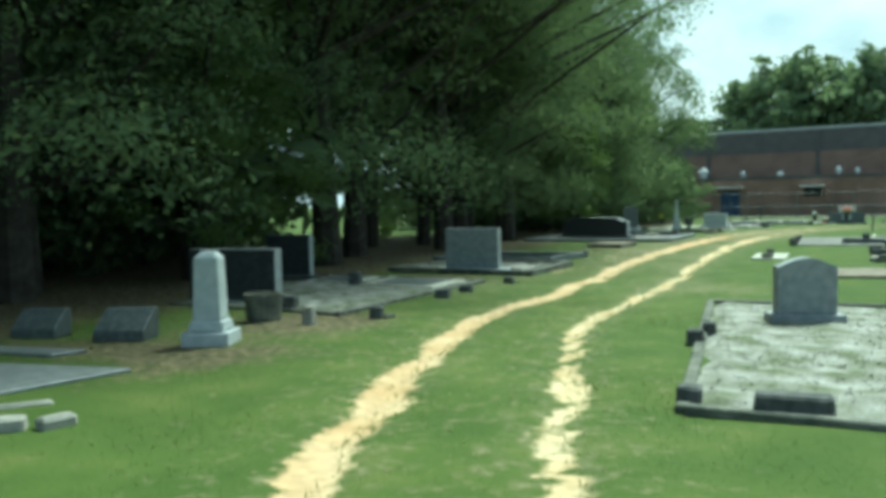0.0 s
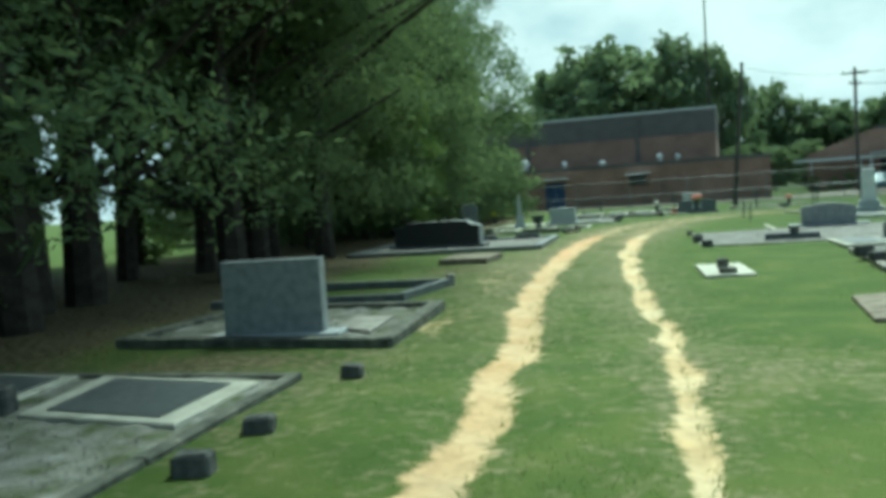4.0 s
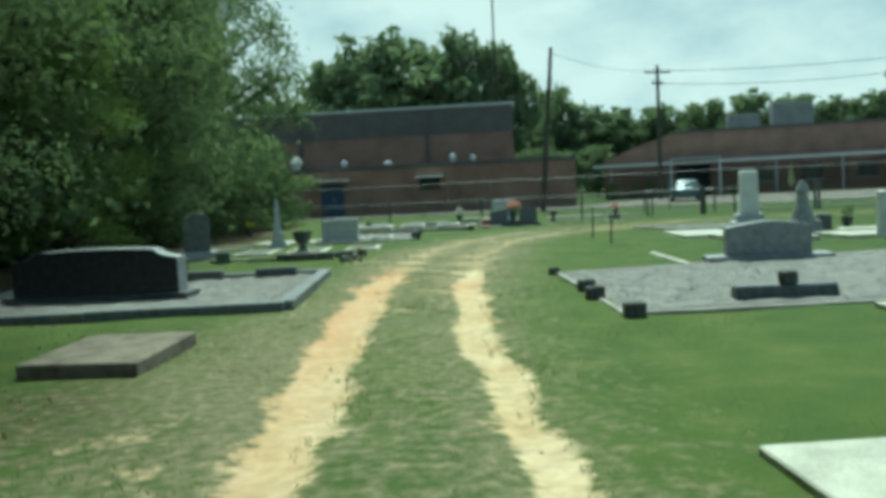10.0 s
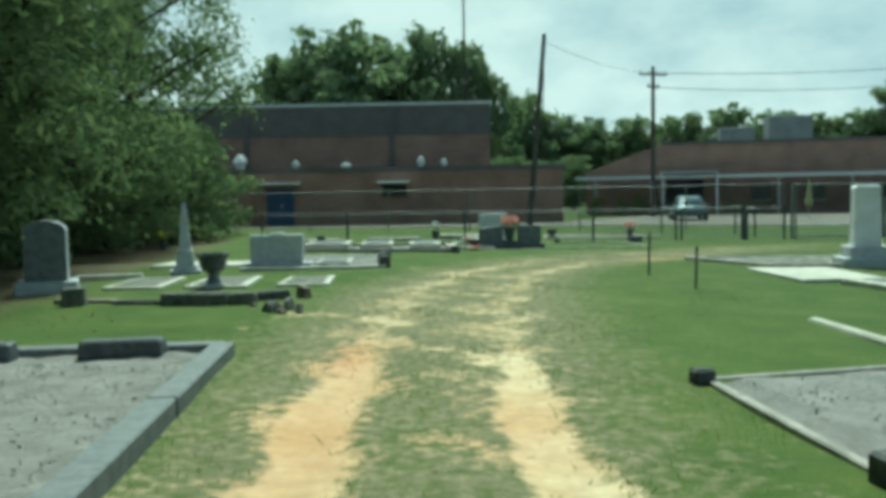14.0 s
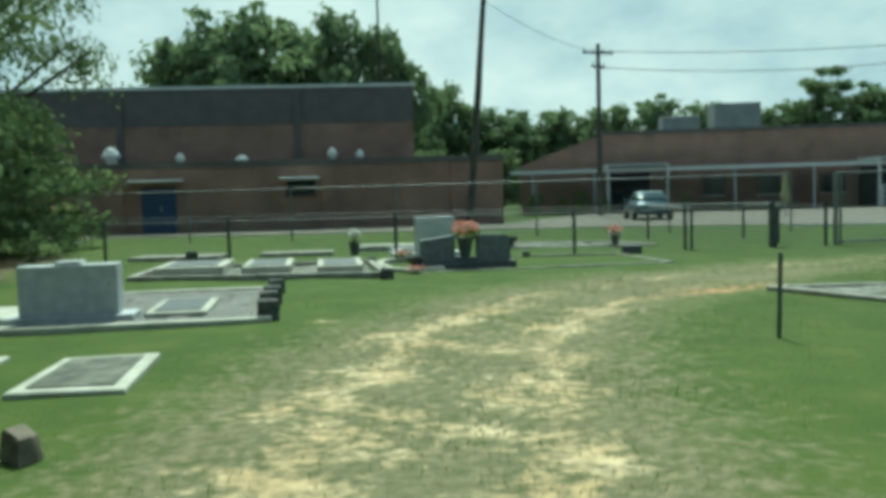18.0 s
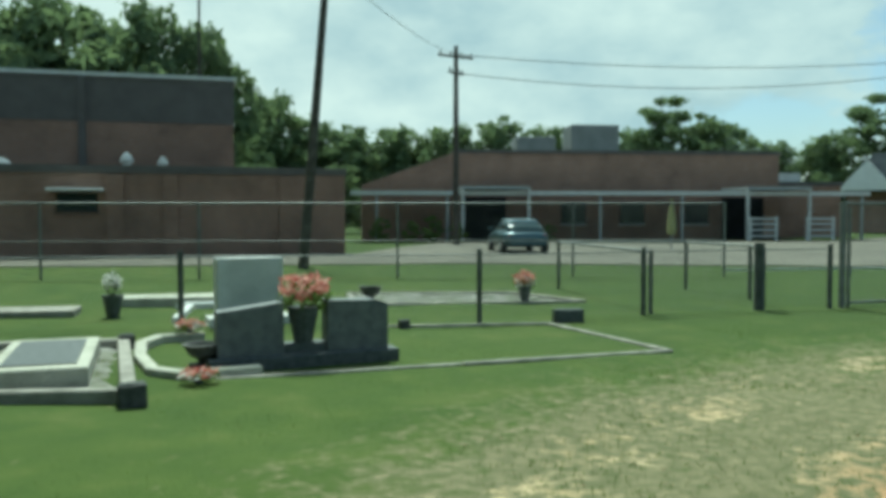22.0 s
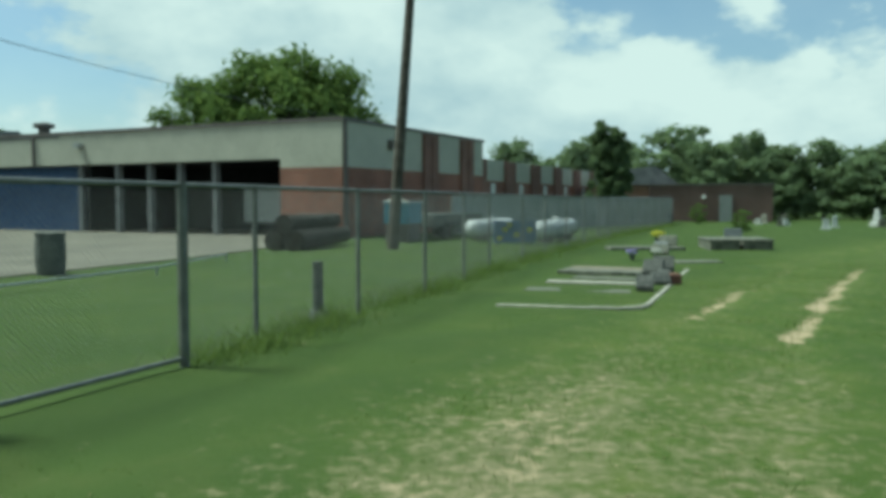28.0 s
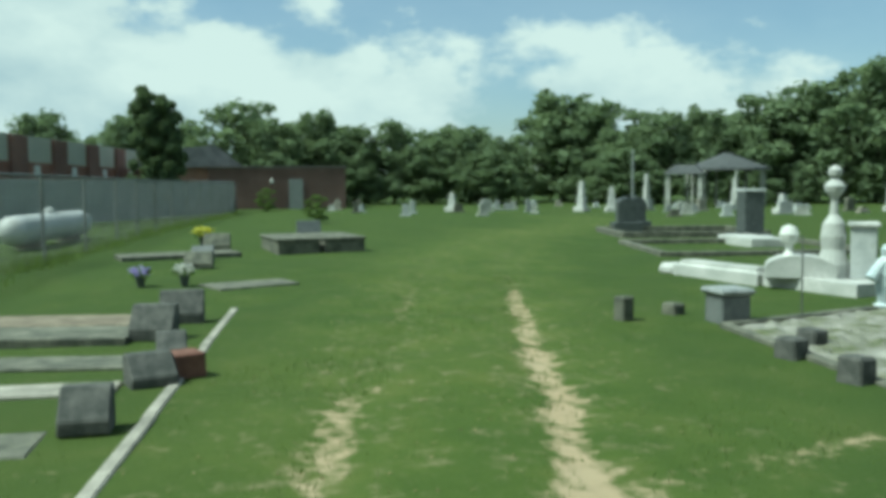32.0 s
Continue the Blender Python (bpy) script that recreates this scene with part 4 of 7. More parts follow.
def fence_run(pts, h, label, r_post=0.035, rail=True, wires=(), bottom=False, mesh=True, post_mat=None, group="", thick=(), short=(), rail_mat=None):
    """Posts at each place, with a top rail and wire mesh between."""
    f = thing("fence", pts[0][0], pts[0][1], 0, 0, label, "fence", group)
    o = Vector((*pts[0], 0))
    pm = post_mat or M_METAL
    for i, p in enumerate(pts):
        q = Vector((*p, 0)) - o
        r = r_post * (2.1 if i in thick else 1.2 if i in short else 1)
        ph = 0.70 * h if i in short else h + (0.06 if i in thick else 0.03)
        po = part("post", rod(B(), q - Vector((0, 0, 0.2)), q + Vector((0, 0, ph)), r), pm, f)
        if r > 0.03 and pm == M_METAL and i not in short:
            part("post_cap", ball(B(), q + Vector((0, 0, ph)), r * 1.15, 2, 0.6), M_METAL, po)
    for a, b in zip(pts, pts[1:]):
        p, q = Vector((*a, 0)) - o, Vector((*b, 0)) - o
        if rail:
            part("top_rail", rod(B(), p + Vector((0, 0, h)), q + Vector((0, 0, h)), 0.024), rail_mat or M_METAL, f)
        for z in wires:
            part("wire", rod(B(), p + Vector((0, 0, z)), q + Vector((0, 0, z)), 0.011, seg=5), rail_mat or M_METAL, f)
        if bottom:
            part("bottom_rail", rod(B(), p + Vector((0, 0, 0.08)), q + Vector((0, 0, 0.08)), 0.024), rail_mat or M_METAL, f)
        if mesh:
            L = (q - p).length
            ob = new("wire_mesh", woven_wire(L, 0.04, h - 0.02))
            ob.parent = f
            ob.matrix_basis = pose(p.x, p.y, 0, 0, 0, math.degrees(math.atan2(q.y - p.y, q.x - p.x)))
    return f


def slat_fence(a, b, h):
    """Corrugated grey panels on posts, ribs standing proud of each panel."""
    a, b = Vector(a), Vector(b)
    f = thing("panel_fence", a.x, a.y, 0, math.degrees(math.atan2((b - a).y, (b - a).x)), "grey corrugated metal panel fence behind the tanks", "fence")
    L = (b - a).length
    k = int(L / 2.4)
    w = L / k
    wave = [(0.01 + (w - 0.02) * j / 36, (0.0, -0.02, -0.02, 0.0)[j % 4]) for j in range(37)]
    bm = sheet(B(), wave + [(x, y + 0.006) for x, y in reversed(wave)], 0.06, h - 0.02)
    panel = solid("panel", bm, M_SLATE)
    post = solid("post", rod(B(), (0, 0.06, -0.3), (0, 0.06, h), 0.04), M_SLATE)
    for i in range(k):
        for nm, me in (("panel", panel), ("post", post)):
            o = new(nm, me)
            o.parent = f
            o.matrix_basis = pose(i * w, 0, 0)
    part("top_rail", rod(B(), (0, 0, h), (L, 0, h), 0.025), M_METAL, f)
    return f


M_SLATE = mix_mat("grey_corrugated_sheet", (0.26, 0.28, 0.27), (0.33, 0.35, 0.34), 0.5, 0.6, 0.05, 20, (0.22, 0.23, 0.22), metal=0.1)
fence_run([(21.12, 39.66), (24.02, 39.38), (26.58, 38.52)], 1.72, "tall galvanised pipe gate frame standing in the grass", 0.05, bottom=True, short=(1,), post_mat=M_OLD_PIPE, rail_mat=M_OLD_PIPE)
single("gate_stile", rod(B(), (0, 0, -0.1), (0, 0, 1.66), 0.03), M_OLD_PIPE, 21.24, 39.64, 0, 0, "slim upright stile of the pipe gate", "gate post")
single("gate_stile", rod(B(), (0, 0, -0.1), (0, 0, 1.2), 0.055), M_OLD_PIPE, 24.16, 39.32, 0, 0, "short tarnished post beside the pipe gate", "gate post")
fence_run([(26.6, 38.5), (28.0, 38.25), (30.5, 37.55), (33.2, 36.88), (35.7, 36.35), (38.2, 35.9), (41, 35.1), (43.8, 34.4), (46.6, 33.6), (49.4, 32.8), (52.2, 32.0), (55, 31.3), (58, 30.5)], 1.72, "chain-link fence along the cemetery edge", 0.03, post_mat=M_OLD_PIPE, rail_mat=M_OLD_PIPE)
slat_fence((57.6, 38.0), (78.0, 24.4), 1.80)
fence_run([(58.0, 30.5), (60.8, 29.7), (63.6, 28.8), (66.4, 27.9), (69.2, 27.0), (72, 26.1), (74.6, 25.3), (77.0, 24.5)], 1.72, "far stretch of chain-link fence", 0.03, post_mat=M_OLD_PIPE, rail_mat=M_OLD_PIPE)
fence_run([(24.0, 45.9), (27.4, 45.2), (31.9, 44.0), (36.5, 43.0), (41.0, 43.0)], 0.16, "low pipe rail along the yard edge", 0.03, mesh=False)
fence_run([(4.08, 42.6), (6.94, 42.2), (10.8, 41.3), (14.8, 40.2), (17.42, 39.95), (19.65, 39.95), (20.88, 39.68)], 1.02, "low wire fence with dark posts", 0.04, rail_mat=M_OLD_PIPE, wires=(0.97,), rail=False, mesh=True, post_mat=M_POST, thick=(5,))
fence_run([(17.66, 40.1), (18.5, 44.4), (20.9, 43.4), (20.63, 41.25), (19.8, 40.02)], 0.97, "small pipe pen with dark posts", 0.035, mesh=False, post_mat=M_POST, rail_mat=M_OLD_PIPE)
fence_run([(-9, 57.2), (-5.5, 55.9), (-2, 54.7), (1.5, 53.5), (5, 52.3), (8.5, 51.2), (12.0, 50.2), (16.46, 48.6), (20.5, 47.2), (24.0, 45.9)], 1.80, "chain-link fence beside the road", 0.030, wires=(0.9,), post_mat=M_OLD_PIPE, rail_mat=M_OLD_PIPE)

# ---- power poles ----


def power_pole(x, y, h, lean=(0, 0), arms=(), r=0.16, transformer=False, label="tall wooden power pole"):
    p = thing("power_pole", x, y, 0, 0, label, "power pole", "power poles")
    part("mast", rod(B(), (0, 0, -0.5), (lean[0], lean[1], h), r, r * 0.62, 10), M_POLE, p)
    for z, w, az in arms:
        d = Vector((math.cos(az), math.sin(az), 0)) * w / 2
        c = Vector((lean[0] * z / h, lean[1] * z / h, z))
        a = part("crossarm", rod(B(), c - d, c + d, 0.06), M_POLE, p)
        for s in (-0.9, -0.3, 0.3, 0.9):
            part("insulator", lathe(B(), [(0.05, 0), (0.07, 0.08), (0.03, 0.2)], tuple(c + d * s + Vector((0, 0, 0.05))), 8), M_TRIM, a)
    if transformer:
        for s in (-0.42, 0.42):
            part("transformer", lathe(B(), [(0.24, 0), (0.28, 0.06), (0.28, 0.95), (0.2, 1.08)], (s, 0.1, h - 2.9), 12), M_METAL, p, "grey transformer drum")
    return p


power_pole(26.1, 67.75, 9.7, arms=((9.2, 2.0, 0.2), (8.4, 1.2, 0.6)), r=0.17)
power_pole(50.7, 61.4, 9.8, arms=((9.55, 1.5, 0.7), (9.0, 1.2, 0.5)), transformer=True, label="wooden power pole with two transformer drums")
power_pole(15.1, 53.0, 9.0, lean=(0.85, 0.1), label="leaning wooden pole beside the road")
power_pole(18.6, 110.0, 28.0, label="tall pole behind the gym")
power_pole(46.51, 39.31, 11.6, lean=(0.11, -0.89), r=0.2, label="leaning wooden pole behind the fence")


def cable(a, b, sag, r=0.022):
    a, b = Vector(a), Vector(b)
    bm = B()
    k, n = 14, 5
    side = (b - a).cross(Vector((0, 0, 1))).normalized()
    rings = []
    for i in range(k + 1):
        c = a.lerp(b, i / k) - Vector((0, 0, sag * 4 * (i / k) * (1 - i / k)))
        rings.append([bm.verts.new(c + (side * math.cos(2 * math.pi * j / n) + Vector((0, 0, math.sin(2 * math.pi * j / n)))) * r) for j in range(n)])
    for p, q in zip(rings, rings[1:]):
        for j in range(n):
            bm.faces.new((p[j], p[(j + 1) % n], q[(j + 1) % n], q[j]))
    return single("power_cable", bm, M_POST, 0, 0, 0, 0, "thin dark overhead power cable", "cable", "overhead cables")


cable((26.1, 67.75, 9.3), (50.7, 61.4, 9.6), 0.5)
cable((26.1, 67.75, 8.4), (50.7, 61.4, 9.0), 0.8)
cable((15.9, 53.1, 8.7), (26.1, 67.75, 9.3), 0.35, 0.012)
cable((50.7, 61.4, 9.6), (110, 46, 10), 1.0)
cable((15.9, 53.1, 7.6), (17.4, 60.8, 3.2), 0.02)


M_PEBBLE = leaf_mat("grey_pebbles", (0.20, 0.20, 0.19), (0.25, 0.245, 0.235), (0.33, 0.32, 0.305))


# ---- graves ----
def headstone(x, y, rz, w, h, t, material, top="flat", base=None, label="", group="", base_mat=None, shaded=None):
    s = thing("headstone", x, y, 0, rz, label, "headstone", group)
    bh = 0.0
    if base:
        bw, bd, bh = base
        part("base", box(B(), 0, 0, -0.03, bw, bd, bh + 0.03, 0, 0.012), base_mat or material, s)
    if top == "flat":
        out = [(-w / 2, 0), (w / 2, 0), (w / 2, h - bh), (-w / 2, h - bh)]
    elif top == "serp":
        out = [(-w / 2, 0), (w / 2, 0)] + [(w / 2 - w * i / 14, (h - bh) * (0.84 + 0.16 * math.sin(math.pi * i / 14) ** 1.3)) for i in range(15)]
    elif top == "round":
        out = [(-w / 2, 0), (w / 2, 0)] + [(w / 2 * math.cos(math.pi * i / 12), (h - bh) - w / 2 * 0.55 + w / 2 * 0.55 * math.sin(math.pi * i / 12)) for i in range(13)]
    elif top == "gable":
        out = [(-w / 2, 0), (w / 2, 0), (w / 2, (h - bh) * 0.80), (w * 0.3, (h - bh) * 0.93), (0, h - bh), (-w * 0.3, (h - bh) * 0.93), (-w / 2, (h - bh) * 0.80)]
    elif top == "wing_l":
        out = [(-w / 2, 0), (w / 2, 0), (w / 2, h - bh), (-w / 2, (h - bh) * 0.9)]
    elif top == "wing_r":
        out = [(-w / 2, 0), (w / 2, 0), (w / 2, (h - bh) * 0.96), (w * 0.2, h - bh), (-w / 2, h - bh)]
    elif top == "scroll":
        side = [(0.5, 0.0), (0.5, 0.765), (0.47, 0.79), (0.43, 0.81), (0.395, 0.845), (0.372, 0.90), (0.365, 0.955), (0.345, 0.965)]
        crown = [(0.31 - 0.062 * i, 0.972 + 0.028 * math.sin(math.pi * i / 10)) for i in range(11)]
        out = [(w * a, (h - bh) * c) for a, c in side + crown + [(-a, c) for a, c in side[::-1]]]
    bm = prism(B(), [(a, c + bh) for a, c in out], -t / 2, t / 2)
    bmesh.ops.bevel(bm, geom=[e for e in bm.edges if abs((e.verts[0].co - e.verts[1].co).y) < 1e-6], offset=0.008, segments=1, affect="EDGES")
    part("die", bm, material, s)
    # shade on the front, put into the colour of a thin darker slab
    if shaded:
        m = 0.006
        top_z = max(c for a, c in out)
        face_out = [(a * (1 - 2 * m / w), m + c * (1 - 2 * m / top_z) + bh) for a, c in out]
        part("shaded_face", prism(B(), face_out, -t / 2 - 0.005, -t / 2 + 0.01), shaded, s, "front face darkened for shade")
    return s


def slant(x, y, rz, w, h, d, material, label):
    bm = B()
    prism(bm, [(-d / 2, 0), (d / 2, 0), (d / 2, h), (d / 2 - 0.1, h), (-d / 2, h * 0.35)], -w / 2, w / 2)
    bmesh.ops.rotate(bm, verts=bm.verts, matrix=Matrix.Rotation(radians(90), 3, "Z"))
    bmesh.ops.bevel(bm, geom=list(bm.edges), offset=0.012, segments=1, affect="EDGES")
    return single("slant_marker", bm, material, x, y, 0, rz, label, "headstone")


def block(x, y, rz, w, d, h, material=None, label="dark cast stone corner block", z=0.0, category="marker block", group="corner blocks of the plots"):
    bm = box(B(), 0, 0, -0.03 if z == 0 else 0, w, d, h + (0.03 if z == 0 else 0), 0, 0.02, 0.94)
    rng = random.Random(int(x * 71 + y * 13))
    for v in bm.verts:
        v.co += Vector((rng.uniform(-1, 1), rng.uniform(-1, 1), rng.uniform(-1, 1))) * 0.006
    return single("marker_block", bm, material or M_BLOCK, x, y, z, rz, label, category, group)


def ledger(pts, h, material, label, inset=None, z=0.0):
    """A grave slab with its four corners; inset: a second slab let into it."""
    c = sum((Vector(p) for p in pts), Vector((0, 0))) / len(pts)
    s = thing("grave_slab", c.x, c.y, z, 0, label, "grave slab")
    loc = [(p[0] - c.x, p[1] - c.y) for p in pts]
    bm = sheet(B(), loc, -0.05, h)
    bmesh.ops.bevel(bm, geom=[e for e in bm.edges if min(v.co.z for v in e.verts) > h - 1e-4], offset=0.012, segments=1, affect="EDGES")
    part("slab", bm, material, s)
    if inset:
        part("inset", sheet(B(), [(a * 0.74, b * 0.80) for a, b in loc], h - 0.02, h + 0.012), inset, s, "darker inset tablet")
    return s


def plot(pts, w, h, material, fill=None, label="", open_sides=(), fill_h=0.05):
    """A grave plot: kerb stones along its sides and a filling of gravel."""
    c = sum((Vector(p) for p in pts), Vector((0, 0))) / len(pts)
    s = thing("grave_plot", c.x, c.y, 0, 0, label, "grave plot")
    k = len(pts)
    for i in range(k):
        if i in open_sides:
            continue
        a, b = Vector(pts[i]) - c, Vector(pts[(i + 1) % k]) - c
        d = b - a
        seg = max(1, int(d.length / 2.1))
        for j in range(seg):
            p, q = a + d * j / seg, a + d * (j + 1) / seg
            m = (p + q) / 2
            wob = 0.012 * math.sin(7 * j + i)
            part("kerb_stone", box(B(), m.x, m.y, -0.06, d.length / seg - 0.012 + (w if seg == 1 else 0), w, h + 0.06 + wob, math.atan2(d.y, d.x) + wob * 0.4, 0.012), material, s)
    if fill:
        n = 26
        bm = B()
        rng = random.Random(k + int(c.x * 10))
        rows = []
        p0, p1, p2, p3 = [Vector(p) - c for p in pts[:4]]
        for i in range(n + 1):
            row = []
            for j in range(n + 1):
                u, v = i / n, j / n
                p = p0.lerp(p1, u).lerp(p3.lerp(p2, u), v)
                edge = 0 if 0 < i < n and 0 < j < n else -0.06
                row.append(bm.verts.new((p.x, p.y, fill_h + rng.uniform(-0.02, 0.02) + edge)))
            rows.append(row)
        for i in range(n):
            for j in range(n):
                bm.faces.new((rows[i][j], rows[i + 1][j], rows[i + 1][j + 1], rows[i][j + 1]))
        part("gravel_fill", bm, fill, s)
        area = (p1 - p0).length * (p3 - p0).length
        m = int(min(2600, area * (70 if c.x < 18 else 30)))
        r2 = np.random.default_rng(m)
        uv = r2.uniform(0.03, 0.97, (m, 2))
        q0, q1, q2, q3 = [np.array(q) for q in (p0, p1, p2, p3)]
        xy = (q0 + (q1 - q0) * uv[:, :1]) * (1 - uv[:, 1:]) + (q3 + (q2 - q3) * uv[:, :1]) * uv[:, 1:]
        sz = r2.uniform(0.006, 0.016, m)
        octa = np.array([(1, 0, 0), (0, 1, 0), (-1, 0, 0), (0, -1, 0), (0, 0, 0.7), (0, 0, -0.7)])
        vs = octa[None] * sz[:, None, None] * r2.uniform(0.7, 1.3, (m, 6, 1))
        vs[:, :, :2] += xy[:, None]
        vs[:, :, 2] += fill_h + 0.006
        fs = (np.arange(m)[:, None, None] * 6 + np.array([(0, 1, 4), (1, 2, 4), (2, 3, 4), (3, 0, 4), (1, 0, 5), (2, 1, 5), (3, 2, 5), (0, 3, 5)])[None]).reshape(-1, 3)
        me = bpy.data.meshes.new("gravel")
        me.from_pydata(vs.reshape(-1, 3).tolist(), [], fs.tolist())
        me.materials.append(M_PEBBLE)
        o = new("gravel", me)
        o.parent = s
        tagged(o, "loose grey stones", kind="stuff")
    return s


def urn(x, y, h, material, z=0.0, label="stone urn on a square foot", wide=1.0):
    u = thing("urn", x, y, z, 12, label, "urn")
    part("foot", box(B(), 0, 0, 0, 0.24, 0.24, 0.06, 0, 0.01), material, u)
    part("bowl", lathe(B(), [(r * wide, f) for r, f in ((0.08, 0.06), (0.055, h * 0.35), (0.07, h * 0.42), (0.15, h * 0.6), (0.19, h * 0.92), (0.215, h), (0.17, h), (0.14, h * 0.85))]), material, u)
    return u


def flowers(x, y, h, petals, label, vase=0.16, z=0.0, count=90, spread=0.17, second=None):
    f = thing("flower_vase", x, y, z, 0, label, "flowers")
    rng = np.random.default_rng(int(abs(x * 91 + y * 37)))
    vh = h * 0.5
    part("vase", lathe(B(), [(vase * 0.45, 0), (vase * 0.55, vh * 0.3), (vase * 0.75, vh * 0.9), (vase * 0.8, vh)], seg=12), M_GRANITE_DARK, f)
    for nm, mt, n, zc in (("blossoms", petals, count, 0.78), ("greenery", M_LEAF_LIGHT, count // 2, 0.62)) + ((("blossoms", second, count // 2, 0.6),) if second else ()):
        d = rng.normal(size=(n, 3))
        d /= np.linalg.norm(d, axis=1)[:, None]
        p = np.array([0, 0, h * zc]) + d * rng.uniform(0.5, 1, (n, 1)) * (spread, spread, h * 0.22)
        o = new(nm, leaf_cloud(nm, p, rng.uniform(0.035, 0.07, n), mt, rng))
        o.parent = f
        tagged(o, kind="stuff")
    return f


# beside the start of the lane, under the trees
slant(3.4, -6.12, 18, 0.56, 0.33, 0.36, M_GRANITE_DARK, "dark grey slant grave marker in leaf litter")
slant(4.58, -5.94, 18, 0.60, 0.36, 0.40, M_GRANITE_DARK, "dark grey slant grave marker in leaf litter")
mon = thing("pedestal_monument", 5.68, -5.78, 0, 22, "grey granite shaft on a stepped pedestal", "monument")
part("plinth", box(B(), 0, 0, -0.03, 0.52, 0.48, 0.17, 0, 0.012), M_GRANITE_LIGHT, mon)
part("step", box(B(), 0, 0, 0.14, 0.41, 0.38, 0.12, 0, 0.02, 0.9), M_GRANITE_LIGHT, mon)
part("shaft", box(B(), 0, 0, 0.26, 0.31, 0.29, 0.68, 0, 0.01, 0.86), M_GRANITE_LIGHT, mon)
part("cap", box(B(), 0, 0, 0.94, 0.268, 0.25, 0.07, 0, 0.008, 0.55), M_GRANITE_LIGHT, mon)
headstone(3.25, -2.4, 10, 1.5, 0.84, 0.24, M_STONE_PLAIN, "flat", (1.55, 0.3, 0.06), "pale granite headstone with its front painted in shade", base_mat=M_BLOCK, shaded=M_BLACK)
tub = thing("stone_tub", 5.1, -4.1, 0, 0, "weathered round stone tub in leaf litter", "planter")
part("tub", lathe(B(), [(0.20, -0.03), (0.23, 0.05), (0.245, 0.28), (0.26, 0.36), (0.215, 0.36), (0.20, 0.27)], seg=20), M_MOSSY, tub)
part("soil", lathe(B(), [(0.19, 0.24), (0.19, 0.28), (0.02, 0.30)], seg=16), M_BROWN_SLAB, tub)
block(4.75, -3.1, 15, 0.30, 0.22, 0.22, M_BLOCK, "dark stone block on the plot corner")
headstone(1.7, 1.2, 10, 0.95, 0.92, 0.2, M_STONE_PLAIN, "flat", (1.15, 0.4, 0.1), "granite headstone under the trees, front painted in shade", base_mat=M_BLOCK, shaded=M_BLACK)
block(5.95, -4.3, 12, 0.14, 0.14, 0.25, M_CONCRETE, "small grey stone post")
block(6.40, -3.4, 15, 0.17, 0.17, 0.16)
block(6.55, -3.35, 60, 0.16, 0.10, 0.05, M_MOSSY, "flat mossy stone chip", group="")
block(6.2, -0.98, 10, 0.24, 0.18, 0.13)
block(6.22, -0.12, 10, 0.22, 0.16, 0.12)
block(6.28, 1.7, 5, 0.20, 0.15, 0.10)
block(3.85, 0.22, 10, 0.22, 0.2, 0.28, M_BLOCK, "small dark stone block in the old plot")
ledger([(3.9, 1.5), (5.64, 1.15), (5.62, -0.2), (4.1, 0.1)], 0.085, M_CONCRETE_WHITE, "sunken grave slab with a dark stone inset", M_GRANITE_DARK)
ledger([(2.5, 1.7), (3.6, 1.55), (3.7, 0.3), (2.6, 0.5)], 0.08, M_CONCRETE_WHITE, "sunken grave slab with a dark stone inset", M_GRANITE_DARK)
plot([(2.6, -3.1), (5.75, -3.3), (5.78, 1.55), (2.3, 1.85)], 0.12, 0.045, M_MOSSY, M_GRAVEL_OLD, "old weedy gravel plot with sunken kerbs")
ledger([(3.4, -9.0), (5.85, -8.6), (6.1, -7.35), (3.8, -7.75)], 0.035, M_GRANITE_MID, "long dark grey grave slab level with the ground")
ledger([(2.6, -7.4), (4.7, -7.05), (4.8, -6.7), (2.7, -7.0)], 0.03, M_GRANITE_MID, "narrow dark grave slab in pine straw")
for x, y, rz, w, d, h in ((6.85, -9.25, 40, 0.34, 0.16, 0.09), (7.12, -9.02, 75, 0.26, 0.14, 0.08), (6.6, -9.45, 25, 0.22, 0.15, 0.06), (6.4, -8.75, 50, 0.5, 0.08, 0.04)):
    block(x, y, rz, w, d, h, M_CONCRETE, "broken weathered kerb stone at a slab corner", group="broken kerb pieces")
headstone(4.68, 3.70, 3, 1.20, 0.95, 0.20, M_STONE_PLAIN, "flat", (1.62, 0.42, 0.10), "wide grey granite tablet on a low base", base_mat=M_GRANITE_LIGHT, shaded=M_GRANITE)
plot([(2.75, 3.62), (6.16, 3.14), (6.06, 5.98), (3.0, 6.25)], 0.20, 0.10, M_MOSSY, M_GRAVEL_OLD, "kerbed family plot with a grey tablet")
ledger([(5.28, 4.05), (5.84, 3.6), (5.78, 4.75), (5.25, 4.9)], 0.10, M_CONCRETE, "short pale grave slab beside the grey tablet")
plot([(2.2, 6.9), (5.25, 7.05), (5.55, 9.0), (2.4, 9.1)], 0.13, 0.12, M_GRANITE_MID, None, "low polished kerb round a sunken plot")
block(5.6, 9.05, 20, 0.14, 0.14, 0.2, M_CONCRETE)
ledger([(4.35, 13.5), (5.5, 13.3), (5.6, 14.95), (4.45, 15.1)], 0.13, M_BROWN_SLAB, "brown stained concrete grave slab")
headstone(3.05, 19.2, -8, 2.7, 0.86, 0.32, M_STONE_PLAIN, "scroll", (3.0, 0.55, 0.16), "wide granite family stone with scrolled shoulders, front painted in shade", base_mat=M_GRANITE_DARK, shaded=M_BLACK)
plot([(0.9, 17.3), (6.20, 17.25), (6.28, 21.85), (0.9, 21.95)], 0.22, 0.12, M_GRANITE_MID, M_GRAVEL, "grey gravel plot inside broad granite kerbs", fill_h=0.07)
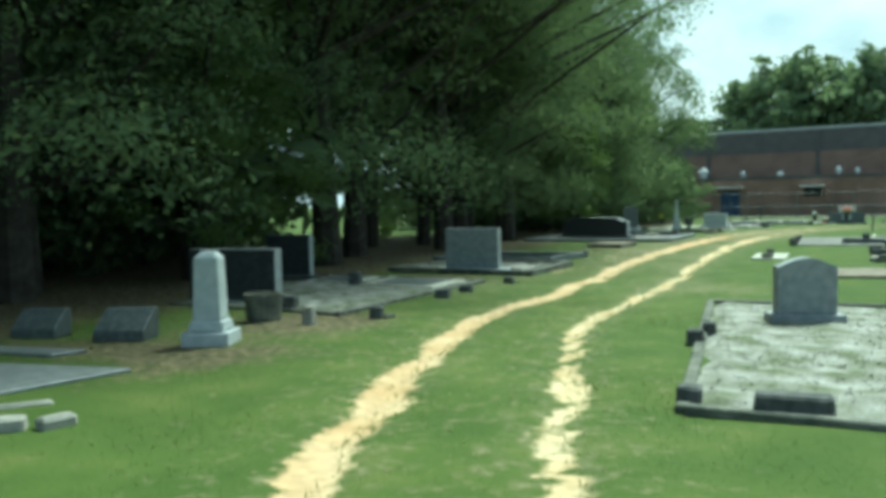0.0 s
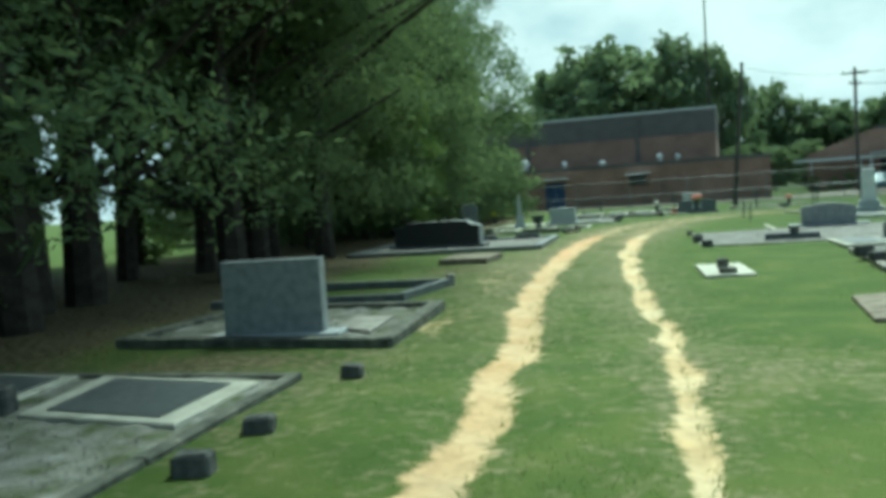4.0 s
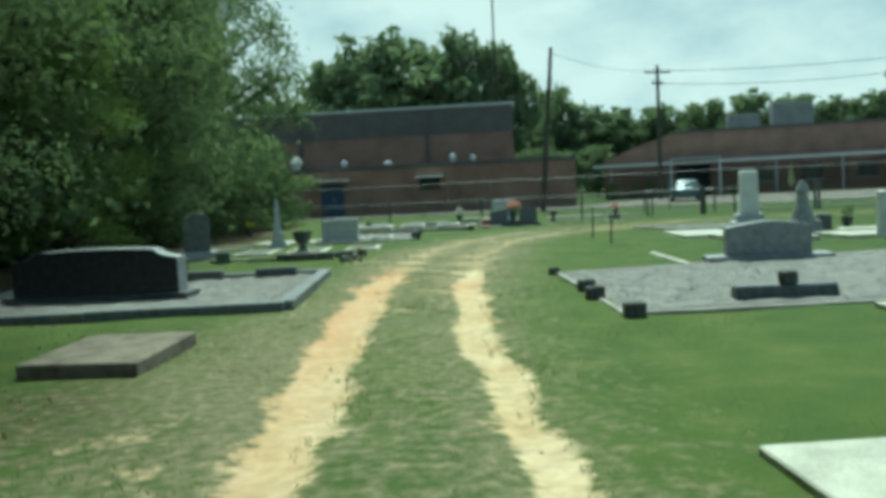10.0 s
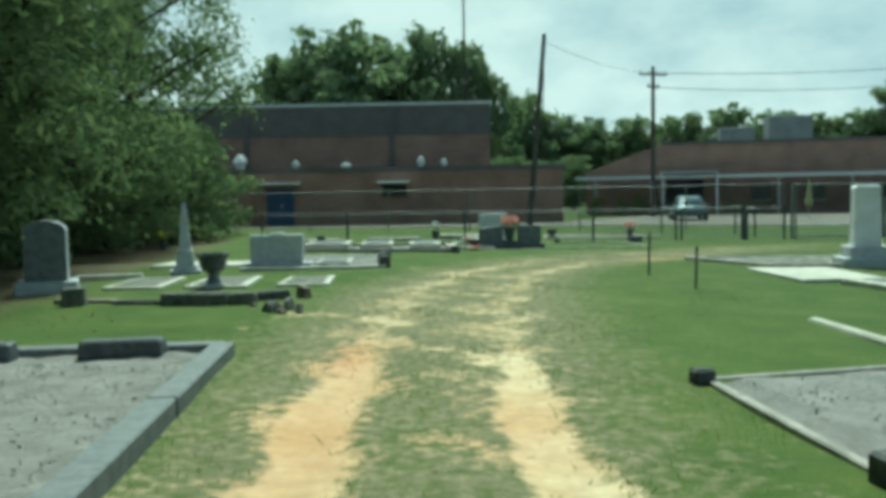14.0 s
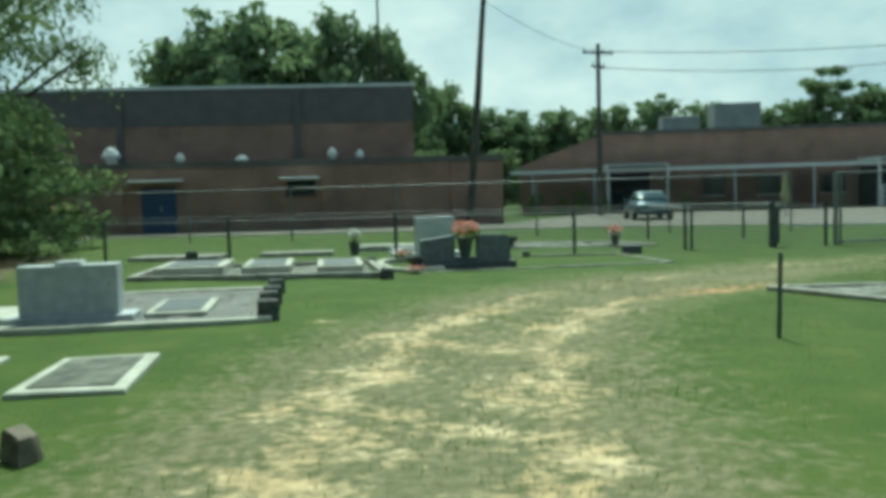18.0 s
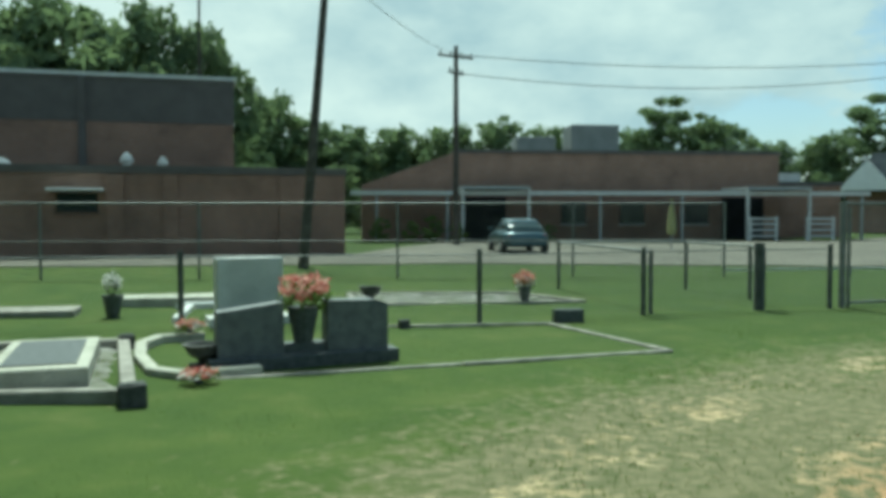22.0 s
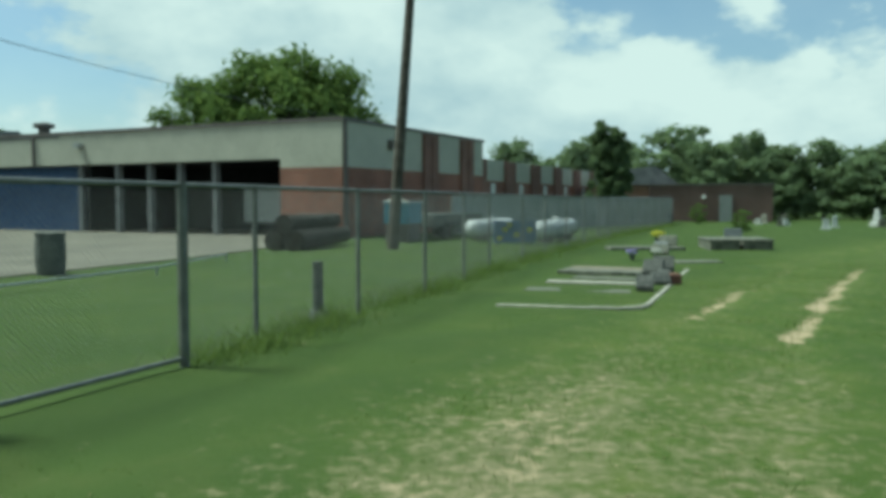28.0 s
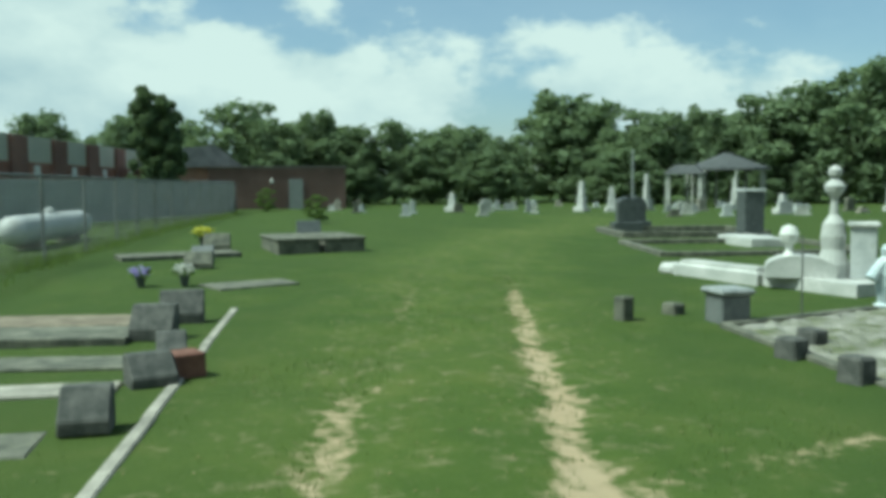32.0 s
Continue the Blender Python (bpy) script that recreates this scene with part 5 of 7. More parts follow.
for x in (4.05, 5.4):
    block(x, 21.6, 0, 0.78, 0.24, 0.17, M_GRANITE_DARK, "long dark granite footstone", z=0.06, group="footstones in the gravel plot")
headstone(2.25, 28.4, 15, 0.66, 1.22, 0.5, M_GRANITE_LIGHT, "round", (0.95, 0.75, 0.2), "tall grey die with a dark face on a pale base", shaded=M_GRANITE_MID)
ob = thing("obelisk", 3.85, 31.65, 0, 10, "pale grey stone obelisk on a stepped base", "obelisk")
part("plinth", box(B(), 0, 0, -0.03, 0.62, 0.62, 0.12, 0, 0.01), M_GRANITE_LIGHT, ob)
part("step", box(B(), 0, 0, 0.09, 0.50, 0.50, 0.10, 0, 0.015, 0.9), M_GRANITE_LIGHT, ob)
part("die", box(B(), 0, 0, 0.19, 0.36, 0.36, 0.26, 0, 0.012, 0.88), M_GRANITE_LIGHT, ob)
part("moulding", box(B(), 0, 0, 0.45, 0.35, 0.35, 0.06, 0, 0.015, 0.75), M_GRANITE_LIGHT, ob)
part("needle", box(B(), 0, 0, 0.51, 0.23, 0.23, 0.90, 0, 0, 0.42), M_GRANITE_LIGHT, ob)
part("tip", box(B(), 0, 0, 1.41, 0.096, 0.096, 0.10, 0, 0, 0.1), M_GRANITE_LIGHT, ob)
pl = thing("planter_urn", 5.0, 28.45, 0, 12, "dark stone planter urn on a pale foot beside flat slabs", "urn")
part("foot", box(B(), 0, 0, -0.03, 0.34, 0.34, 0.11, 0, 0.015), M_GRANITE_LIGHT, pl)
part("stem", lathe(B(), [(0.15, 0.08), (0.10, 0.16), (0.10, 0.24), (0.16, 0.30)]), M_GRANITE_MID, pl)
part("bowl", lathe(B(), [(0.16, 0.29), (0.22, 0.36), (0.235, 0.50), (0.27, 0.54), (0.27, 0.60), (0.22, 0.60), (0.20, 0.52)], seg=20), M_GRANITE_DARK, pl)
hs = headstone(5.67, 32.4, -2, 1.14, 0.74, 0.3, M_GRANITE_LIGHT, "flat", (1.5, 0.5, 0.14), "wide light grey headstone with a small raised crest")
part("crest", box(B(), 0, 0, 0.735, 0.3, 0.24, 0.05, 0, 0.012), M_GRANITE_LIGHT, hs)
for x0, x1, y0, y1 in ((3.1, 4.1, 28.5, 30.3), (4.5, 5.58, 28.35, 30.1), (6.08, 6.98, 28.35, 29.8)):
    ledger([(x0, y0), (x1, y0 - 0.1), (x1 + 0.05, y1), (x0 + 0.1, y1)], 0.05, M_CONCRETE_WHITE, "pale-framed grave slab with a stained dark inset", M_MOSSY)
block(2.6, 30.6, 10, 1.3, 0.2, 0.1, M_CONCRETE_WHITE, "pale kerb stone in the grass", group="")
bm = box(B(), 0, 0, -0.03, 1.2, 1.3, 0.26, 0, 0.03)
vt = single("box_tomb", bm, M_MOSSY, 2.3, 24.15, 0, -4, "low mossy box tomb in the grass", "tomb")
part("lid", box(B(), 0, 0, 0.225, 1.26, 1.36, 0.05, 0, 0.02), M_MOSSY, vt)
block(3.35, 26.4, 12, 0.34, 0.3, 0.26, M_MOSSY, "mossy squared stone beside the tomb", group="")
rock_rng = random.Random(8)


def worn(bm, amount):
    for v in bm.verts:
        v.co += Vector((rock_rng.uniform(-1, 1), rock_rng.uniform(-1, 1), rock_rng.uniform(-1, 1))) * amount
    return bm


for x, y, rz, w, d, h, m in ((5.16, 26.08, -7, 0.98, 0.24, 0.185, M_MOSSY), (5.86, 26.0, -4, 0.40, 0.25, 0.175, M_MOSSY), (6.24, 26.5, 12, 0.50, 0.22, 0.13, M_BLOCK), (4.3, 26.25, -8, 0.72, 0.20, 0.075, M_MOSSY), (3.45, 26.6, -10, 0.95, 0.20, 0.06, M_BROWN_SLAB)):
    single("kerb_slab", worn(box(B(), 0, 0, -0.03, w, d, h + 0.03, 0, 0.03), 0.012), m, x, y, 0, rz, "dark mossy kerb slab of an old broken enclosure", "kerb slab", "old kerb slabs")
for x, y, sx, sy, sz, m in ((6.68, 26.7, 0.26, 0.2, 0.17, M_BROWN_SLAB), (6.36, 25.12, 0.24, 0.2, 0.13, M_MOSSY), (6.58, 25.3, 0.26, 0.16, 0.16, M_CONCRETE), (6.74, 24.98, 0.16, 0.08, 0.13, M_CONCRETE), (6.5, 24.95, 0.15, 0.12, 0.07, M_BROWN_SLAB), (6.05, 25.62, 0.2, 0.14, 0.06, M_BROWN_SLAB)):
    single("rock", worn(box(B(), 0, 0, -0.03, sx, sy, sz + 0.03, 0, 0.035, 0.75), 0.022), m, x, y, 0, rock_rng.uniform(0, 180), "rough broken grey-brown stone in bare sand", "rock", "broken stones")
plot([(5.0, 31.9), (7.95, 31.75), (8.1, 35.2), (5.2, 35.4)], 0.16, 0.07, M_CONCRETE_WHITE, M_GRAVEL, "pale gravel plot with blocks at its edge", fill_h=0.055)
ledger([(2.7, 33.3), (4.9, 33.0), (5.0, 34.3), (2.9, 34.6)], 0.05, M_CONCRETE_WHITE, "pale worn ledge beside the gravel plot")
ledger([(6.5, 32.3), (7.25, 32.25), (7.3, 33.7), (6.55, 33.75)], 0.05, M_CONCRETE_WHITE, "flat inset tablet in a pale frame", M_GRANITE_DARK, z=0.065)
for x, y, h in ((8.0, 31.9, 0.26), (8.0, 33.0, 0.24), (8.03, 33.75, 0.24), (8.08, 34.95, 0.22)):
    block(x, y, 4, 0.26, 0.24, h)
for x0, x1, y0 in ((5.75, 7.05, 38.4), (7.4, 8.32, 37.95), (8.8, 9.66, 37.35)):
    ledger([(x0, y0), (x1, y0 - 0.05), (x1 + 0.1, y0 + 1.9), (x0 + 0.1, y0 + 1.95)], 0.20, M_CONCRETE_WHITE, "raised pale grave slab with a dark inset", M_GRANITE_DARK)
plot([(5.4, 38.0), (9.97, 36.65), (10.02, 39.65), (5.6, 40.4)], 0.13, 0.10, M_CONCRETE, M_GRAVEL_OLD, "plot with rough concrete kerbs and bare earth", fill_h=0.02)
block(10.0, 36.5, 0, 0.24, 0.18, 0.18)
block(10.05, 39.66, 10, 0.18, 0.14, 0.16)

# the double stone and the kerbed lawn beside the fence
dbl = thing("double_headstone", 11.72, 37.85, 0, 1.5, "dark granite double headstone with a vase between its wings", "headstone")
part("base", box(B(), 0, 0, -0.03, 1.98, 0.42, 0.16, 0, 0.012), M_GRANITE_DARK, dbl)
for s, nm in ((-1, "wing_l"), (1, "wing_r")):
    out = [(-0.33, 0.13), (0.33, 0.13), (0.33, 0.66), (-0.33, 0.58)] if s < 0 else [(-0.33, 0.13), (0.33, 0.13), (0.33, 0.60), (0.2, 0.65), (-0.33, 0.66)]
    bm = prism(B(), [(a + s * 0.56, c) for a, c in out], -0.12, 0.12)
    part("wing", bm, M_GRANITE_MID, dbl)
part("middle", box(B(), 0, 0, 0.13, 0.44, 0.2, 0.1), M_GRANITE_DARK, dbl)
flowers(11.72, 37.85, 0.74, M_PETAL_RED, "coral silk flowers drooping over a dark vase", 0.22, 0.23, 170, 0.30)
for s in (-0.27, 0.27):
    block(11.72 + s, 37.85, 0, 0.09, 0.12, 0.14, M_WHITE, "small white vase block", z=0.13, group="")
headstone(11.72, 41.3, 4, 0.92, 0.94, 0.28, M_MARBLE, "flat", (1.15, 0.45, 0.12), "light grey headstone behind the double stone")
block(10.95, 42.6, 78, 1.9, 0.13, 0.10, M_MARBLE, "white kerb stone beside the light headstone", group="")
block(11.4, 43.6, -8, 1.0, 0.13, 0.10, M_MARBLE, "white kerb stone beside the light headstone", group="")
plot([(10.75, 37.3), (15.68, 37.0), (15.6, 39.6), (13.3, 40.2)], 0.075, 0.022, M_CONCRETE, None, "lawn plot inside a thin sunken pale kerb", open_sides=(3,))
block(16.05, 39.85, -8, 0.46, 0.16, 0.18, M_GRANITE_DARK, "dark granite footstone on the grass", group="")
block(13.58, 39.98, 0, 0.16, 0.12, 0.13)
flowers(16.7, 42.45, 0.52, M_PETAL_RED, "pink and white flowers in a pale vase", 0.16, 0.02, 80, 0.2, M_PETAL_WHITE)
flowers(9.95, 42.8, 0.68, M_PETAL_WHITE, "white flowers in a tall dark vase", 0.2, 0, 70, 0.15)
flowers(10.6, 37.15, 0.14, M_PETAL_RED, "fallen pink flowers on the grass", 0.06, 0, 40, 0.18, M_PETAL_WHITE)
flowers(10.8, 40.05, 0.2, M_PETAL_RED, "low pink flowers on a kerb", 0.06, 0.05, 40, 0.2, M_PETAL_WHITE)
urn(10.72, 37.9, 0.26, M_BLOCK, 0, "small dark vase beside the double stone")
kerb = thing("curved_kerb", 10.2, 38.0, 0, 0, "worn pale curved kerb round a grave", "kerb")
for p, q in (((0.03, -0.3), (-0.05, 0.6)), ((-0.05, 0.6), (0.0, 1.5)), ((0.0, 1.5), (0.22, 1.95)), ((0.22, 1.95), (0.75, 2.05)), ((0.03, -0.3), (0.3, -0.62)), ((0.3, -0.62), (1.0, -0.55))):
    p, q = Vector(p), Vector(q)
    part("kerb_stone", box(B(), (p.x + q.x) / 2, (p.y + q.y) / 2, -0.04, (q - p).length + 0.03, 0.13, 0.13, math.atan2(q.y - p.y, q.x - p.x), 0.015), M_CONCRETE_WHITE, kerb)

plot([(13.8, 42.9), (17.6, 42.0), (17.15, 43.85), (14.2, 44.9)], 0.10, 0.04, M_CONCRETE, M_GRAVEL_OLD, "sunken kerbed plot with bare gravel by the fence", fill_h=0.015)
urn(14.1, 43.2, 0.3, M_BLOCK, 0.0, "small dark urn at the corner of a sunken plot")
ledger([(10.0, 44.3), (11.8, 44.0), (11.9, 44.7), (10.1, 45.0)], 0.14, M_CONCRETE_WHITE, "pale grave slab by the fence")
ledger([(4.4, 43.6), (6.6, 43.2), (6.8, 44.0), (4.6, 44.4)], 0.1, M_CONCRETE, "weathered grave slab by the fence")
block(6.0, 43.0, 0, 0.3, 0.2, 0.25)
ledger([(7.6, 43.4), (9.4, 43.1), (9.5, 43.8), (7.7, 44.1)], 0.1, M_CONCRETE, "weathered grave slab by the fence")
flowers(1.2, 41.0, 0.6, M_PETAL_YELLOW, "orange and yellow flowers near the trees", 0.16, 0, 60, 0.18)

# right of the lane
plot([(11.0, -7.1), (16.6, -7.3), (16.2, -0.6), (10.25, -0.7)], 0.10, 0.06, M_MOSSY, M_GRAVEL_OLD, "large weedy gravel plot beside the lane")
headstone(11.55, -2.4, 18, 0.66, 0.78, 0.22, M_GRANITE, "serp", (0.82, 0.4, 0.13), "grey granite headstone with a curved top")
block(11.7, -6.98, 5, 0.52, 0.2, 0.16)
block(11.0, -6.85, 5, 0.18, 0.2, 0.14)
block(10.62, -4.25, 8, 0.18, 0.18, 0.16)
block(10.66, -3.6, 8, 0.16, 0.16, 0.15)
slab = thing("grave_slab", 10.21, 9.33, 0, 1.0, "pale two-piece concrete grave slab in the lawn", "grave slab")
for y0, y1 in ((-0.94, 0.05), (0.056, 0.94)):
    bm = box(B(), 0, (y0 + y1) / 2, -0.05, 0.77, y1 - y0, 0.105, 0, 0.012)
    part("slab", bm, M_CONCRETE_WHITE, slab)
block(10.2, 9.46, 5, 0.18, 0.15, 0.16, z=0.055, label="dark cast block on the pale slab")
block(10.2, 8.6, 4, 0.27, 0.15, 0.10, M_MOSSY, z=0.055, label="dark cast block on the pale slab")
ledger([(11.3, 5.5), (12.6, 5.9), (12.8, 4.0), (11.1, 3.7)], 0.05, M_BROWN_SLAB, "sunken brown slab in the lawn")
block(11.4, 3.0, 60, 0.9, 0.12, 0.1, M_CONCRETE, "sunken kerb stone in the lawn", group="")
plot([(12.46, 8.4), (16.8, 7.9), (17.2, 11.4), (12.78, 11.9)], 0.12, 0.09, M_CONCRETE, M_GRAVEL, "pale gravel plot with a broad worn kerb", fill_h=0.08)
# dark colour of this strip stands in for shade on the kerb front
block(14.6, 8.02, -6.5, 4.3, 0.16, 0.16, M_MOSSY, "long kerb before a gravel plot, darkened for shade", group="", category="kerb slab")
headstone(14.1, 8.75, -4, 1.7, 0.64, 0.28, M_GRANITE_DARK, "wing_l", (1.9, 0.5, 0.17), "wide dark granite headstone")
urn(12.82, 8.62, 0.38, M_GRANITE_DARK, 0.085, "dark granite urn in a pale plot", 0.72)
block(12.55, 10.1, 4, 0.30, 0.2, 0.19, z=0.09)
block(12.62, 9.25, 8, 0.40, 0.17, 0.15, M_BLOCK, z=0.09)
plot([(10.35, 15.25), (17.0, 15.0), (17.0, 20.9), (10.36, 20.0)], 0.08, 0.035, M_CONCRETE, M_GRAVEL, "wide pale gravel family plot")
headstone(14.1, 20.35, -8, 1.42, 0.70, 0.3, M_GRANITE, "serp", (2.1, 0.55, 0.12), "wide grey granite headstone at the back of a gravel plot")
block(12.35, 15.7, -4, 1.25, 0.24, 0.2, M_GRANITE_DARK, "long dark granite bar with a small vase", group="")
block(12.4, 15.7, 10, 0.2, 0.16, 0.16, M_BLOCK, "small dark cube vase on a granite bar", z=0.2, group="")
for x, y in ((10.36, 17.55), (10.3, 16.7), (10.3, 19.95), (10.4, 15.1)):
    block(x, y, 6, 0.18 if y > 19 else 0.24, 0.15 if y > 19 else 0.18, 0.12 if y > 19 else 0.17)
ledger([(12.92, 14.75), (13.92, 14.7), (13.92, 13.1), (12.9, 12.85)], 0.08, M_CONCRETE_WHITE, "white-framed grave with a dark stone inset", M_GRANITE_DARK)
headstone(14.66, 14.85, -16, 1.10, 0.36, 0.24, M_GRANITE_MID, "flat", (1.22, 0.34, 0.07), "low wide dark granite headstone behind a framed grave")
ledger([(14.08, 14.35), (15.0, 14.2), (15.03, 12.95), (14.08, 12.8)], 0.08, M_CONCRETE_WHITE, "white-framed grave with a dark stone inset", M_GRANITE_DARK)
db2 = thing("double_headstone", 15.5, 17.0, 0, -14, "grey granite double headstone with a dark vase between", "headstone")
part("base", box(B(), 0, 0, -0.03, 1.6, 0.42, 0.12, 0, 0.012), M_GRANITE_MID, db2)
for sd in (-1, 1):
    bm = prism(B(), [(sd * 0.45 - 0.33, 0.09), (sd * 0.45 + 0.33, 0.09), (sd * 0.45 + 0.33, 0.28 if sd > 0 else 0.34), (sd * 0.45 - 0.33, 0.34 if sd > 0 else 0.28)], -0.13, 0.13)
    part("wing", bm, M_GRANITE_MID, db2)
urn(15.5, 16.98, 0.38, M_GRANITE_DARK, 0.09, "dark vase between two headstone wings")
flowers(15.0, 16.75, 0.40, M_PETAL_RED, "pale pink flowers in a dark vase", 0.16, 0.05, 70, 0.24, M_PETAL_WHITE)
block(12.72, 21.5, 88, 2.9, 0.10, 0.05, M_CONCRETE_WHITE, "long pale kerb stone in the lawn", group="")
ledger([(14.9, 29.3), (16.4, 29.1), (16.2, 26.9), (14.8, 26.95)], 0.05, M_CONCRETE_WHITE, "pale flat grave slab")
plot([(14.9, 32.3), (18.9, 31.6), (18.6, 29.0), (15.7, 29.75)], 0.12, 0.06, M_CONCRETE, M_GRAVEL_OLD, "old pale plot round the white monument", fill_h=0.03)
ledger([(15.2, 26.5), (17.0, 26.2), (16.9, 24.2), (15.3, 24.3)], 0.10, M_CONCRETE_WHITE, "white-framed grave with a dark stone inset", M_GRANITE_DARK)
ledger([(17.4, 25.6), (19.4, 25.2), (19.3, 23.9), (17.5, 24.1)], 0.08, M_CONCRETE_WHITE, "pale flat grave slab")
wm = thing("white_monument", 17.42, 29.5, 0, -14, "tall white marble monument on a stepped grey base", "monument")
part("plinth", box(B(), 0, 0, -0.03, 1.0, 0.8, 0.22, 0, 0.015), M_GRANITE_LIGHT, wm)
part("step", box(B(), 0, 0, 0.19, 0.74, 0.6, 0.22, 0, 0.015), M_GRANITE_LIGHT, wm)
part("tablet", box(B(), 0, 0, 0.41, 0.52, 0.3, 1.10, 0, 0.012, 0.92), M_MARBLE, wm)
part("crown_piece", box(B(), 0, 0, 1.51, 0.52, 0.34, 0.1, 0, 0.02, 0.8), M_MARBLE, wm)
fg = thing("carved_monument", 17.78, 26.95, 0, 10, "grey carved monument tapering to a finial", "monument")
part("plinth", box(B(), 0, 0, -0.03, 0.75, 0.7, 0.33, 0, 0.02, 0.85), M_GRANITE, fg)
part("drapery", lathe(B(), [(0.30, 0.3), (0.24, 0.5), (0.16, 0.72), (0.13, 0.95), (0.17, 1.05), (0.1, 1.2), (0.04, 1.3)]), M_GRANITE, fg)
flowers(19.15, 27.4, 0.62, M_LEAF_FAR, "dark potted plant by a headstone", 0.2, 0, 60, 0.16)
block(18.4, 27.1, 10, 0.3, 0.25, 0.42, M_GRANITE_DARK, "small dark stone beside the carved monument", group="", category="headstone")
block(18.2, 23.95, 0, 0.27, 0.22, 1.02, M_MARBLE, "short white marble post", group="", category="headstone")
headstone(20.17, 25.95, -20, 0.66, 0.66, 0.22, M_GRANITE_LIGHT, "serp", (0.9, 0.4, 0.1), "grey headstone on a pale ledge")
block(19.25, 26.45, -16, 1.5, 0.7, 0.07, M_CONCRETE_WHITE, "pale ledge beside headstones", group="", category="grave slab")
stk = thing("stepped_monument", 19.75, 21.6, 0, -22, "pale stone block set on a broad dark granite base", "monument")
part("plinth", box(B(), 0, 0, -0.03, 1.34, 0.7, 0.15, 0, 0.015), M_GRANITE, stk)
part("base", box(B(), 0, 0, 0.12, 1.22, 0.6, 0.54, 0, 0.015), M_GRANITE_DARK, stk)
part("die", box(B(), 0.03, 0, 0.66, 0.80, 0.4, 0.54, 0, 0.02), M_CONCRETE_WHITE, stk)
part("cap", box(B(), 0.03, 0, 1.20, 0.86, 0.46, 0.08, 0, 0.03), M_CONCRETE_WHITE, stk)
headstone(24.0, 29.3, -30, 1.0, 0.6, 0.3, M_GRANITE_LIGHT, "serp", (1.3, 0.45, 0.1), "light headstone in the lawn")
for x, y, h in ((12.83, 28.84, 0.82), (12.76, 26.38, 0.67)):
    single("iron_stake", rod(B(), (0, 0, -0.1), (0.02, 0, h), 0.022), M_POST, x, y, 0, 0, "thin dark iron stake in the lawn", "stake", "iron stakes")

# beyond the bend, on the fence side
plot([(31.52, 35.6), (31.28, 34.25), (31.2, 33.86), (31.33, 33.57), (31.72, 33.38), (38.7, 31.35), (39.2, 33.4)], 0.09, 0.028, M_CONCRETE, None, "old plot inside a pale kerb with a rounded corner", open_sides=(5, 6))
for p0, p1, w, h, m in (((36.75, 32.7), (37.4, 34.4), 0.72, 0.075, M_MOSSY), ((37.6, 32.45), (38.25, 34.15), 0.72, 0.06, M_BROWN_SLAB), ((35.55, 32.65), (36.1, 34.2), 0.5, 0.03, M_MOSSY), ((34.68, 32.9), (35.15, 34.75), 0.36, 0.04, M_CONCRETE), ((33.45, 33.4), (33.85, 35.2), 0.5, 0.008, M_MOSSY)):
    p, q = Vector(p0), Vector(p1)
    e = Vector(((q - p).y, -(q - p).x)).normalized() * w
    ledger([tuple(p), tuple(p + e), tuple(q + e), tuple(q)], h, m, "long pale grave slab worn smooth" if m is M_CONCRETE else "long weathered grave slab half sunk in grass")
for x, y, w, h, rz in ((33.86, 33.08, 0.30, 0.27, -100), (34.95, 32.62, 0.34, 0.24, -80), (36.95, 32.42, 0.42, 0.34, -112), (37.85, 32.05, 0.46, 0.36, -100), (36.1, 32.35, 0.26, 0.2, -95)):
    slant(x, y, rz, w, h, 0.26, M_BLOCK, "small dark mossy headstone at the foot of a slab")
block(35.15, 32.38, -72, 0.34, 0.2, 0.2, mix_mat("rusty_stone", (0.13, 0.065, 0.05), (0.2, 0.10, 0.075), 8, 0.9, 0.3, 60), "small rusty red footstone", group="", category="headstone")
flowers(41.6, 32.2, 0.32, M_PETAL_VIOLET, "violet flowers on a grave", 0.1, 0, 50, 0.18)
flowers(41.4, 31.6, 0.34, M_PETAL_WHITE, "white flowers on a grave", 0.1, 0, 50, 0.16)
ledger([(40.6, 31.2), (40.9, 30.0), (41.6, 30.1), (41.4, 31.4)], 0.035, M_MOSSY, "low brown grave slab sunk in grass")
ledger([(46.3, 32.2), (46.6, 29.8), (47.5, 29.9), (47.3, 32.3)], 0.10, M_MOSSY, "weathered concrete grave slab")
slant(44.3, 31.0, -105, 0.5, 0.3, 0.3, M_MOSSY, "small mossy headstone in the grass")
flowers(49.4, 30.2, 0.55, M_PETAL_YELLOW, "bright yellow flowers on a headstone", 0.14, 0, 130, 0.26)
slant(48.6, 30.0, -105, 0.6, 0.4, 0.3, M_MOSSY, "grey slant marker with flowers")
slant(45.6, 30.75, -105, 0.42, 0.32, 0.28, M_GRANITE_MID, "small grey headstone before a slab")
for x, y in ((47.75, 28.5), (47.75, 27.45)):
    v = thing("burial_vault", x, y, 0, 88, "grey raised concrete burial vault", "burial vault", "raised vaults")
    part("body", box(B(), 0, 0, -0.03, 0.92, 2.1, 0.31, 0, 0.015), M_MOSSY, v)
    part("lid", box(B(), 0, 0, 0.28, 0.98, 2.16, 0.07, 0, 0.02), M_MOSSY, v)
slant(49.4, 27.6, -100, 0.6, 0.62, 0.3, M_GRANITE_DARK, "dark slanted headstone behind the vaults")

